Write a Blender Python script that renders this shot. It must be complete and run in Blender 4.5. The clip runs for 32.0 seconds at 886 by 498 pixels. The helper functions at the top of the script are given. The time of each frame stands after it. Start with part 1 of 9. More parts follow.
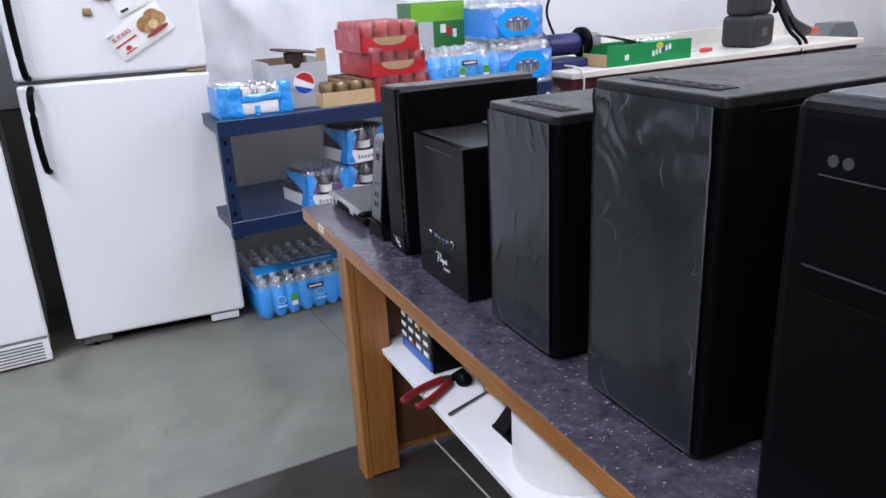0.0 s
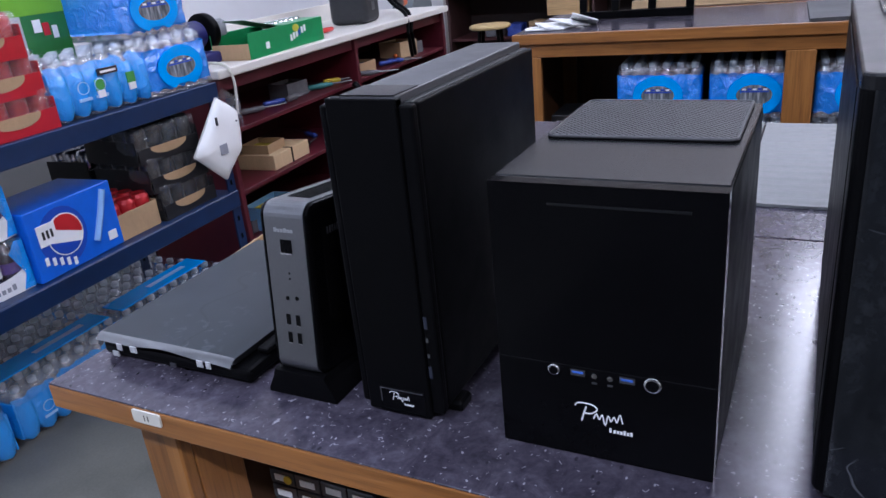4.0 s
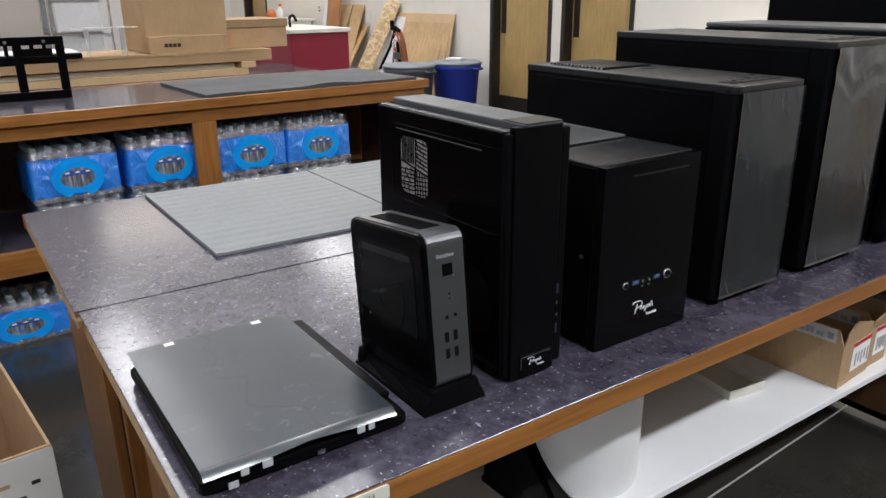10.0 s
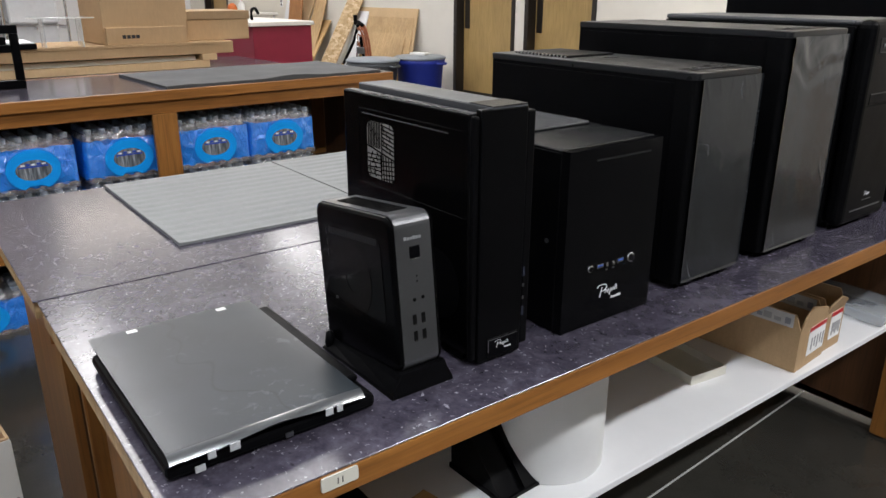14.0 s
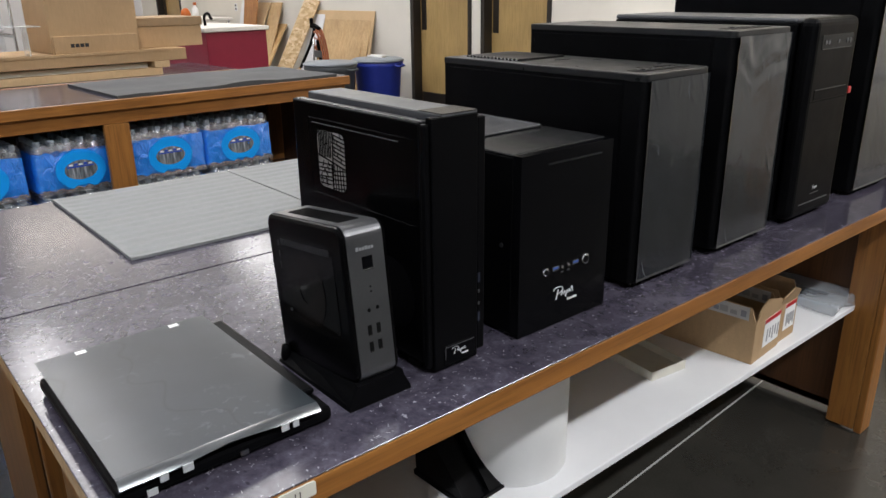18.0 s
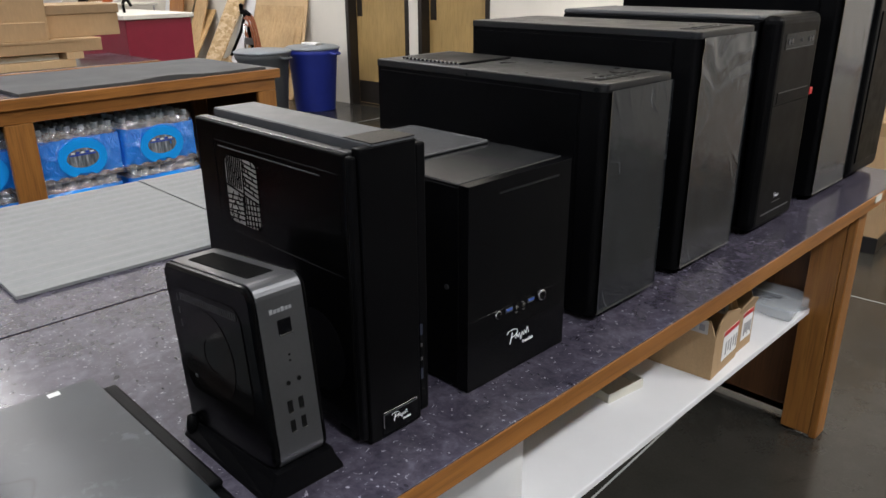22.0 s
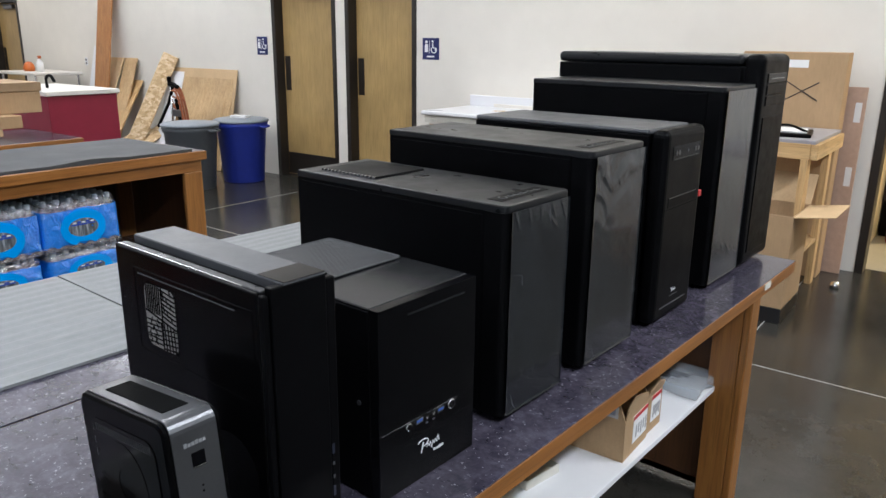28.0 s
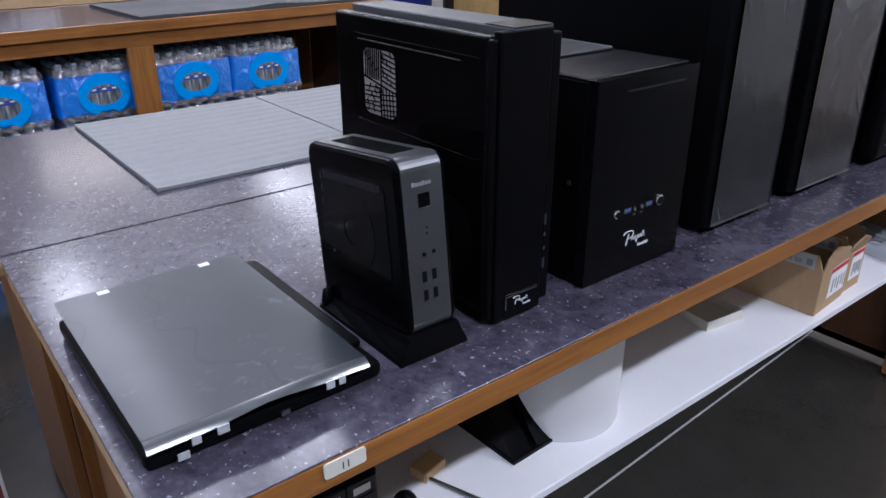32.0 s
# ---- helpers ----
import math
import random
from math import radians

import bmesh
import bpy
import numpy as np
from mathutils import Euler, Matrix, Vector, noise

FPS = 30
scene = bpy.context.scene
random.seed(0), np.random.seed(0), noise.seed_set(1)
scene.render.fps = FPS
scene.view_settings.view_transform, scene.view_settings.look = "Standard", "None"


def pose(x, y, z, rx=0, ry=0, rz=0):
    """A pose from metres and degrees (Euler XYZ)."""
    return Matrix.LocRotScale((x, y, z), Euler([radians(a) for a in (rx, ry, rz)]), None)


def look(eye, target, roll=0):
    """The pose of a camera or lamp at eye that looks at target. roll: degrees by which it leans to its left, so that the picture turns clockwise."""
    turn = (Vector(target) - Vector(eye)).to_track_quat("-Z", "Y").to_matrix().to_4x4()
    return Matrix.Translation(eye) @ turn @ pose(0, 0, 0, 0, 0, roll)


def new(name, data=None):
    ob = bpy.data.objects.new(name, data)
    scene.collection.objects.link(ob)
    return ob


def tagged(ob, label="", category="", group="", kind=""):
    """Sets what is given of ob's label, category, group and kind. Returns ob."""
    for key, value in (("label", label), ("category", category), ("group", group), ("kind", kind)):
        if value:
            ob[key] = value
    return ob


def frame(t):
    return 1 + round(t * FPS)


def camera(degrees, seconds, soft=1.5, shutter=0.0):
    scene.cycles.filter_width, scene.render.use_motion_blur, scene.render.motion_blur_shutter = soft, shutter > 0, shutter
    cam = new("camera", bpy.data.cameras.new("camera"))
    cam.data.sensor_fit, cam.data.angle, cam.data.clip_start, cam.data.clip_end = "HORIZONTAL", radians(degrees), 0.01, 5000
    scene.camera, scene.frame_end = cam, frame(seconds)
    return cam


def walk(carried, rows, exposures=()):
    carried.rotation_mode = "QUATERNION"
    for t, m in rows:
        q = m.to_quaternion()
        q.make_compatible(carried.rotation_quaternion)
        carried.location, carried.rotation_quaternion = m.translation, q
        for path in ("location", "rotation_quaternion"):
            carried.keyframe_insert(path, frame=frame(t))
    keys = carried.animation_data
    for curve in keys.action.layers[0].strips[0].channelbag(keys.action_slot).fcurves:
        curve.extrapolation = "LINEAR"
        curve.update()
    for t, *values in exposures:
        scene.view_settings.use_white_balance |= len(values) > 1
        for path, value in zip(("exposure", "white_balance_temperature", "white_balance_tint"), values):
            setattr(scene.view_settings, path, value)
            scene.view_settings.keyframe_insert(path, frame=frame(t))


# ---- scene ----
cam = camera(61.8, 32.0)
PATH = [
    (0, (0.013, -0.019, 1.471), (0.798, 1.694, 0.803), -3.0),
    (0.5, (0.006, 0.115, 1.459), (0.766, 1.822, 0.746), -2.0),
    (1, (0.038, 0.284, 1.444), (0.669, 2.029, 0.698), -2.6),
    (1.5, (0.035, 0.435, 1.44), (0.748, 2.163, 0.729), -0.1),
    (2, (0.01, 0.596, 1.432), (0.908, 2.242, 0.735), -1.4),
    (2.5, (0.038, 0.744, 1.411), (1.157, 2.209, 0.635), -2.4),
    (3, (0.073, 0.855, 1.414), (1.419, 2.173, 0.741), 1.5),
    (3.5, (0.029, 0.985, 1.408), (1.514, 2.131, 0.715), 0.3),
    (3.6, (0.02, 1.014, 1.408), (1.52, 2.13, 0.698), -1.2),
    (4, (-0.022, 1.105, 1.405), (1.609, 1.977, 0.643), -5.7),
    (4.5, (-0.02, 1.227, 1.373), (1.711, 1.827, 0.572), -1.0),
    (6.5, (-0.114, 1.678, 1.379), (1.718, 1.468, 0.605), -1.8),
    (7, (-0.082, 1.769, 1.37), (1.727, 1.297, 0.658), -1.5),
    (7.5, (-0.086, 1.853, 1.379), (1.589, 1.066, 0.62), -1.0),
    (8, (-0.111, 1.954, 1.41), (1.419, 0.881, 0.698), -0.1),
    (8.5, (-0.122, 2.068, 1.414), (1.282, 0.855, 0.668), -2.3),
    (9, (-0.116, 2.129, 1.419), (1.298, 0.92, 0.684), -1.8),
    (9.5, (-0.124, 2.16, 1.434), (1.393, 1.045, 0.761), -2.1),
    (10, (-0.145, 2.189, 1.439), (1.416, 1.124, 0.783), -0.4),
    (10.5, (-0.141, 2.211, 1.427), (1.444, 1.178, 0.781), 0.3),
    (11, (-0.125, 2.227, 1.421), (1.452, 1.197, 0.751), -0.3),
    (11.5, (-0.116, 2.23, 1.413), (1.459, 1.204, 0.73), -0.2),
    (12, (-0.124, 2.214, 1.418), (1.438, 1.174, 0.727), -1.2),
    (12.5, (-0.146, 2.197, 1.425), (1.401, 1.132, 0.736), -0.8),
    (13, (-0.159, 2.191, 1.435), (1.368, 1.09, 0.761), -0.4),
    (13.5, (-0.153, 2.193, 1.426), (1.361, 1.065, 0.765), 0.1),
    (15.5, (-0.147, 2.206, 1.418), (1.318, 1.024, 0.742), -0.7),
    (16, (-0.142, 2.192, 1.419), (1.302, 0.987, 0.739), -1.0),
    (16.5, (-0.143, 2.182, 1.416), (1.28, 0.952, 0.735), -0.9),
    (17, (-0.151, 2.177, 1.422), (1.267, 0.942, 0.741), -1.2),
    (17.5, (-0.152, 2.174, 1.429), (1.27, 0.942, 0.751), -0.8),
    (18, (-0.155, 2.179, 1.43), (1.29, 0.966, 0.767), -0.7),
    (18.5, (-0.151, 2.189, 1.425), (1.306, 0.988, 0.764), -0.4),
    (19, (-0.151, 2.192, 1.425), (1.323, 1.015, 0.759), -1.0),
    (19.5, (-0.146, 2.188, 1.426), (1.326, 1.013, 0.753), -1.2),
    (20, (-0.142, 2.18, 1.422), (1.271, 0.94, 0.742), -1.2),
    (20.5, (-0.112, 2.152, 1.425), (1.286, 0.898, 0.736), -1.7),
    (21, (-0.058, 2.103, 1.424), (1.371, 0.884, 0.738), -2.1),
    (21.5, (-0.035, 2.072, 1.437), (1.431, 0.857, 0.821), -2.2),
    (22, (-0.019, 2.049, 1.448), (1.312, 0.731, 0.746), -0.4),
    (22.5, (-0.037, 2.046, 1.473), (1.069, 0.563, 0.713), -0.4),
    (23, (-0.068, 2.054, 1.487), (0.898, 0.468, 0.743), -1.2),
    (23.5, (-0.094, 2.05, 1.51), (0.839, 0.432, 0.794), -2.0),
    (24, (-0.096, 2.049, 1.531), (0.907, 0.444, 0.884), -2.5),
    (24.5, (-0.097, 2.057, 1.55), (0.988, 0.47, 0.997), -2.2),
    (25, (-0.092, 2.058, 1.555), (1.048, 0.501, 1.029), -1.5),
    (25.5, (-0.082, 2.053, 1.557), (1.091, 0.521, 1.03), -1.4),
    (27.5, (-0.082, 2.059, 1.563), (1.144, 0.575, 1.018), 0.1),
    (28, (-0.073, 2.059, 1.55), (1.16, 0.58, 1.007), 0.6),
    (28.5, (-0.074, 2.073, 1.531), (1.191, 0.639, 0.946), 1.2),
    (29, (-0.073, 2.078, 1.516), (1.257, 0.711, 0.914), 1.1),
    (29.5, (-0.076, 2.083, 1.488), (1.29, 0.753, 0.882), 0.2),
    (30, (-0.079, 2.096, 1.457), (1.292, 0.766, 0.863), 0.2),
    (30.5, (-0.062, 2.104, 1.401), (1.308, 0.852, 0.656), -0.8),
    (31, (-0.05, 2.115, 1.387), (1.311, 0.904, 0.56), -0.5),
    (31.5, (-0.037, 2.129, 1.384), (1.345, 0.941, 0.56), 0.1),
    (32, (-0.031, 2.142, 1.39), (1.404, 1.019, 0.566), -0.2),
]
EXPOSURES = [
    (0.0, 0.02, 6050, 17), (2.0, -0.19, 6000, 19), (3.0, -0.32, 5600, 22), (4.5, -0.26, 5600, 22), (7.0, -0.22, 6300, 15), (9.0, -0.2, 6500, 12), (13.0, -0.21, 6650, 12),
    (22.0, -0.26, 6750, 12), (24.0, -0.17, 7100, 11), (25.0, -0.13, 6800, 11), (28.0, -0.15, 6200, 11), (30.0, -0.14, 6100, 13), (31.0, -0.3, 5850, 20), (32.0, -0.3, 5800, 20),
]
walk(cam, [(t, look(eye, target, roll)) for t, eye, target, roll in PATH], EXPOSURES)


# ---- light ----
world = bpy.data.worlds.new("hall_air")
world.use_nodes = True
world.node_tree.nodes["Background"].inputs[0].default_value = (0.75, 0.8, 0.9, 1)
world.node_tree.nodes["Background"].inputs[1].default_value = 0.02
scene.world = world


def lamp(name, x, y, z, sx, sy, watts, colour=(1.0, 0.97, 0.93)):
    data = bpy.data.lights.new(name, "AREA")
    data.shape, data.size, data.size_y, data.energy, data.color = "RECTANGLE", sx, sy, watts, colour
    ob = new(name, data)
    ob.matrix_world = pose(x, y, z)
    return ob


CEIL = 4.3
COOL, NEUTRAL, WARM = (0.86, 0.93, 1.0), (0.95, 0.96, 0.98), (1.0, 0.93, 0.82)
# unseen overhead lamps: some placed from glare and shadow, others added to brighten
for lx, ly, w, hue, sx, sy in (
    (-2.05, 1.7, 155, COOL, 0.16, 2.4), (-2.05, -1.4, 186, NEUTRAL, 0.16, 2.4), (1.4, 2.65, 74, COOL, 0.5, 1.8), (6.4, 0.95, 84, NEUTRAL, 4.4, 0.42),
    (5.7, 2.8, 30, COOL, 1.6, 2.4), (4.3, -0.3, 34, NEUTRAL, 0.5, 1.5), (1.9, -2.3, 54, WARM, 0.5, 2.0), (9.0, -2.5, 66, NEUTRAL, 3.2, 0.5), (12.9, -1.0, 60, WARM, 0.5, 2.4),
):
    lamp("unseen_overhead_lamp", lx, ly, CEIL - 0.16, sx, sy, w, hue)
# added unseen uplights: they brighten the ceiling for soft fill and table reflections
for lx, ly, w in ((4.3, -0.5, 92), (5.3, 2.6, 40), (8.0, -0.8, 68), (11.0, -0.8, 42)):
    up = lamp("ceiling_fill", lx, ly, CEIL - 1.4, 0.3, 2.4, w, NEUTRAL)
    up.matrix_world = pose(lx, ly, CEIL - 1.4, 180)
lamp("kitchen_light", -1.9, -6.2, 2.45, 0.6, 1.2, 215, (1.0, 0.86, 0.58))

# ---- helpers of the scene ----


def make(name, bm, mat, smooth=False):
    me = bpy.data.meshes.new(name)
    bm.to_mesh(me)
    bm.free()
    for m in (mat if isinstance(mat, (list, tuple)) else [mat]):
        me.materials.append(m)
    if smooth:
        for p in me.polygons:
            p.use_smooth = True
    return me


def thing(name, x, y, z, rz=0.0, label="", category="", group="", kind=""):
    ob = new(name)
    ob.empty_display_size = 0.05
    ob.matrix_world = pose(x, y, z, 0, 0, rz)
    return tagged(ob, label, category, group, kind)


def part(name, bm, mat, parent=None, label="", smooth=False):
    ob = new(name, make(name, bm, mat, smooth))
    if parent is not None:
        ob.parent = parent
    if label:
        ob["label"] = label
    return ob


def box(x0, x1, y0, y1, z0, z1, bevel=0.0, seg=1, bm=None):
    own = bm is None
    bm = bm or bmesh.new()
    r = bmesh.ops.create_cube(bm, size=1.0, matrix=Matrix.LocRotScale(((x0 + x1) / 2, (y0 + y1) / 2, (z0 + z1) / 2), None, (x1 - x0, y1 - y0, z1 - z0)))
    if bevel > 0:
        edges = list({e for v in r["verts"] for e in v.link_edges})
        bmesh.ops.bevel(bm, geom=edges, offset=bevel, segments=seg, profile=0.5, affect="EDGES")
    return bm


def cyl(x, y, z0, z1, r0, r1=None, n=24, bevel=0.0, bm=None, axis="z"):
    bm = bm or bmesh.new()
    r1 = r0 if r1 is None else r1
    m = Matrix.Translation((x, y, (z0 + z1) / 2))
    if axis == "x":
        m = Matrix.Translation(((z0 + z1) / 2, x, y)) @ Matrix.Rotation(radians(90), 4, "Y")
    if axis == "y":
        m = Matrix.Translation((x, (z0 + z1) / 2, y)) @ Matrix.Rotation(radians(-90), 4, "X")
    r = bmesh.ops.create_cone(bm, cap_ends=True, segments=n, radius1=r0, radius2=r1, depth=abs(z1 - z0), matrix=m)
    if bevel > 0:
        rim = [e for v in r["verts"] for e in v.link_edges if sum(len(f.verts) > 4 for f in e.link_faces) == 1]
        bmesh.ops.bevel(bm, geom=list(set(rim)), offset=bevel, segments=2, profile=0.5, affect="EDGES")
    return bm


def lathe(profile, n=20, x=0.0, y=0.0, bm=None):
    """Turn (radius, height) pairs about an upright axis."""
    bm = bm or bmesh.new()
    rings = []
    for r, z in profile:
        rings.append([bm.verts.new((x + r * math.cos(2 * math.pi * k / n), y + r * math.sin(2 * math.pi * k / n), z)) for k in range(n)])
    for a, b in zip(rings, rings[1:]):
        for k in range(n):
            bm.faces.new((a[k], a[(k + 1) % n], b[(k + 1) % n], b[k]))
    if profile[0][0] > 1e-5:
        bm.faces.new(rings[0][::-1])
    if profile[-1][0] > 1e-5:
        bm.faces.new(rings[-1])
    return bm


def extrude(points, d, bm=None, at=None):
    """A prism: an outline in the plane (y, z), drawn out along x by d, or placed by the matrix at."""
    bm = bm or bmesh.new()
    a = [bm.verts.new((0, p, q)) for p, q in points]
    b = [bm.verts.new((d, p, q)) for p, q in points]
    bm.faces.new(a[::-1])
    bm.faces.new(b)
    n = len(points)
    for k in range(n):
        bm.faces.new((a[k], a[(k + 1) % n], b[(k + 1) % n], b[k]))
    bmesh.ops.recalc_face_normals(bm, faces=bm.faces)
    if at is not None:
        bmesh.ops.transform(bm, matrix=at, verts=a + b)
    return bm


def tube(points, r, n=8, bm=None, close=False):
    """A round bar through the points."""
    bm = bm or bmesh.new()
    pts = [Vector(p) for p in points]
    rings = []
    for i, p in enumerate(pts):
        d = (pts[min(i + 1, len(pts) - 1)] - pts[max(i - 1, 0)]).normalized()
        side = d.cross(Vector((0, 0, 1)))
        if side.length < 0.05:
            side = d.cross(Vector((1, 0, 0)))
        side.normalize()
        up = side.cross(d)
        rings.append([bm.verts.new(p + r * (math.cos(2 * math.pi * k / n) * side + math.sin(2 * math.pi * k / n) * up)) for k in range(n)])
    for a, b in zip(rings, rings[1:]):
        for k in range(n):
            bm.faces.new((a[k], a[(k + 1) % n], b[(k + 1) % n], b[k]))
    bm.faces.new(rings[0][::-1])
    bm.faces.new(rings[-1])
    return bm


def round_slab(y0, y1, z0, z1, r, n=6):
    """Outline of a rounded rectangle in (y, z)."""
    pts = []
    for cy, cz, a0 in ((y1 - r, z1 - r, 0), (y0 + r, z1 - r, 90), (y0 + r, z0 + r, 180), (y1 - r, z0 + r, 270)):
        for k in range(n + 1):
            a = radians(a0 + 90 * k / n)
            pts.append((cy + r * math.cos(a), cz + r * math.sin(a)))
    return pts


def smooth_path(points, steps=6):
    """Catmull-Rom points through the given ones."""
    p = [Vector(q) for q in points]
    p = [2 * p[0] - p[1]] + p + [2 * p[-1] - p[-2]]
    out = []
    for i in range(1, len(p) - 2):
        for k in range(steps):
            t = k / steps
            out.append(0.5 * ((2 * p[i]) + (p[i + 1] - p[i - 1]) * t + (2 * p[i - 1] - 5 * p[i] + 4 * p[i + 1] - p[i + 2]) * t * t + (3 * p[i] - p[i - 1] - 3 * p[i + 1] + p[i + 2]) * t ** 3))
    out.append(p[-2])
    return out


def lettering(name, text, size, depth, mat, parent, m, label="", shear=0.0, bold=0.0):
    """Raised letters as a mesh, in the built-in font; m places them, reading along its x, upright along its y."""
    curve = bpy.data.curves.new(name, "FONT")
    curve.body, curve.size, curve.extrude, curve.align_x, curve.shear, curve.offset = text, size, depth, "CENTER", shear, bold
    tmp = new(name + "_tmp", curve)
    me = bpy.data.meshes.new_from_object(tmp.evaluated_get(bpy.context.evaluated_depsgraph_get()))
    bpy.data.objects.remove(tmp)
    me.materials.clear()
    me.materials.append(mat)
    ob = new(name, me)
    ob.matrix_world = m
    if parent is not None:
        ob.parent = parent
    if label:
        ob["label"] = label
    return ob


# facing the aisle (-x): letters read along -y
FACE_AISLE = Matrix(((0, 0, -1, 0), (-1, 0, 0, 0), (0, 1, 0, 0), (0, 0, 0, 1)))
# facing -y: letters read along x
FACE_SOUTH = Matrix(((1, 0, 0, 0), (0, 0, -1, 0), (0, 1, 0, 0), (0, 0, 0, 1)))


# ---- materials ----


class Mat:
    """A node material with short calls for its pieces."""

    def __init__(self, name, colour=(0.5, 0.5, 0.5), rough=0.5, metal=0.0, spec=0.5, coat=0.0, coat_rough=0.1):
        self.m = bpy.data.materials.new(name)
        self.m.use_nodes = True
        self.t = self.m.node_tree
        self.b = self.t.nodes["Principled BSDF"]
        self.b.inputs["Base Color"].default_value = (*colour, 1)
        self.b.inputs["Roughness"].default_value = rough
        self.b.inputs["Metallic"].default_value = metal
        self.b.inputs["Specular IOR Level"].default_value = spec
        self.b.inputs["Coat Weight"].default_value = coat
        self.b.inputs["Coat Roughness"].default_value = coat_rough
        self.co = None

    def coord(self, scale=(1, 1, 1)):
        if self.co is None:
            self.co = self.t.nodes.new("ShaderNodeTexCoord")
        mp = self.t.nodes.new("ShaderNodeMapping")
        mp.inputs["Scale"].default_value = scale
        self.t.links.new(self.co.outputs["Object"], mp.inputs["Vector"])
        return mp.outputs[0]

    def noise(self, scale, detail=4, rough=0.55, stretch=(1, 1, 1), distort=0.0):
        n = self.t.nodes.new("ShaderNodeTexNoise")
        n.inputs["Scale"].default_value, n.inputs["Detail"].default_value, n.inputs["Roughness"].default_value = scale, detail, rough
        n.inputs["Distortion"].default_value = distort
        self.t.links.new(self.coord(stretch), n.inputs["Vector"])
        return n.outputs["Fac"]

    def voronoi(self, scale, stretch=(1, 1, 1), feature="F1", rand=1.0):
        n = self.t.nodes.new("ShaderNodeTexVoronoi")
        n.feature = feature
        n.inputs["Scale"].default_value, n.inputs["Randomness"].default_value = scale, rand
        self.t.links.new(self.coord(stretch), n.inputs["Vector"])
        return n

    def random(self):
        n = self.t.nodes.new("ShaderNodeObjectInfo")
        return n.outputs["Random"]

    def ramp(self, fac, stops):
        n = self.t.nodes.new("ShaderNodeValToRGB")
        e = n.color_ramp.elements
        while len(e) < len(stops):
            e.new(0.5)
        for el, (p, c) in zip(e, stops):
            el.position = p
            el.color = (*c, 1) if isinstance(c, (tuple, list)) else (c, c, c, 1)
        self.t.links.new(fac, n.inputs[0])
        return n.outputs[0]

    def mix(self, fac, a, b, mode="MIX"):
        n = self.t.nodes.new("ShaderNodeMix")
        n.data_type, n.blend_type = "RGBA", mode
        for sock, v in ((n.inputs[0], fac), (n.inputs[6], a), (n.inputs[7], b)):
            if isinstance(v, (int, float)):
                sock.default_value = v
            elif isinstance(v, (tuple, list)):
                sock.default_value = (*v, 1)
            else:
                self.t.links.new(v, sock)
        return n.outputs[2]

    def math(self, op, a, b=0.0):
        n = self.t.nodes.new("ShaderNodeMath")
        n.operation = op
        for sock, v in ((n.inputs[0], a), (n.inputs[1], b)):
            if isinstance(v, (int, float)):
                sock.default_value = v
            else:
                self.t.links.new(v, sock)
        return n.outputs[0]

    def colour(self, out):
        self.t.links.new(out, self.b.inputs["Base Color"])
        return self

    def rough(self, out):
        self.t.links.new(out, self.b.inputs["Roughness"])
        return self

    def bump(self, height, strength=0.2, dist=0.01):
        n = self.t.nodes.new("ShaderNodeBump")
        n.inputs["Strength"].default_value, n.inputs["Distance"].default_value = strength, dist
        self.t.links.new(height, n.inputs["Height"])
        self.t.links.new(n.outputs[0], self.b.inputs["Normal"])
        return self


def plain(name, colour, rough=0.5, metal=0.0, vary=0.12, scale=30.0, bump=0.0, coat=0.0, spec=0.5, rvary=0.06):
    """A plain surface with slight mottling at two scales."""
    m = Mat(name, colour, rough, metal, spec, coat)
    n1, n2 = m.noise(scale, 5), m.noise(scale / 9, 3)
    both = m.math("ADD", m.math("MULTIPLY", n1, 0.5), m.math("MULTIPLY", n2, 0.5))
    lo, hi = tuple(c * (1 - vary) for c in colour), tuple(min(1, c * (1 + vary)) for c in colour)
    m.colour(m.ramp(both, [(0.3, lo), (0.7, hi)]))
    m.rough(m.ramp(n2, [(0.3, max(0.02, rough - rvary)), (0.7, min(1, rough + rvary))]))
    if bump:
        m.bump(n1, bump, 0.004)
    return m.m


def wood(name, dark, light, rough=0.4, along="y", scale=1.0, coat=0.15):
    m = Mat(name, light, rough, coat=coat, coat_rough=0.25)
    st = {"x": (1.2, 26, 26), "y": (26, 1.2, 26), "z": (26, 26, 1.2)}[along]
    st2 = {"x": (6, 160, 160), "y": (160, 6, 160), "z": (160, 160, 6)}[along]
    g1, g2, g3 = m.noise(1.0 * scale, 4, 0.6, st, 0.6), m.noise(1.0 * scale, 3, 0.6, st2), m.noise(2.2, 2)
    base = m.ramp(g1, [(0.28, dark), (0.5, tuple((a + b) / 2 for a, b in zip(dark, light))), (0.7, light)])
    pores = m.ramp(g2, [(0.36, 0.76), (0.5, 1.0)])
    c = m.mix(1.0, base, pores, "MULTIPLY")
    c = m.mix(1.0, c, m.ramp(g3, [(0.3, 0.86), (0.7, 1.08)]), "MULTIPLY")
    m.colour(c)
    m.bump(g2, 0.12, 0.002)
    return m.m


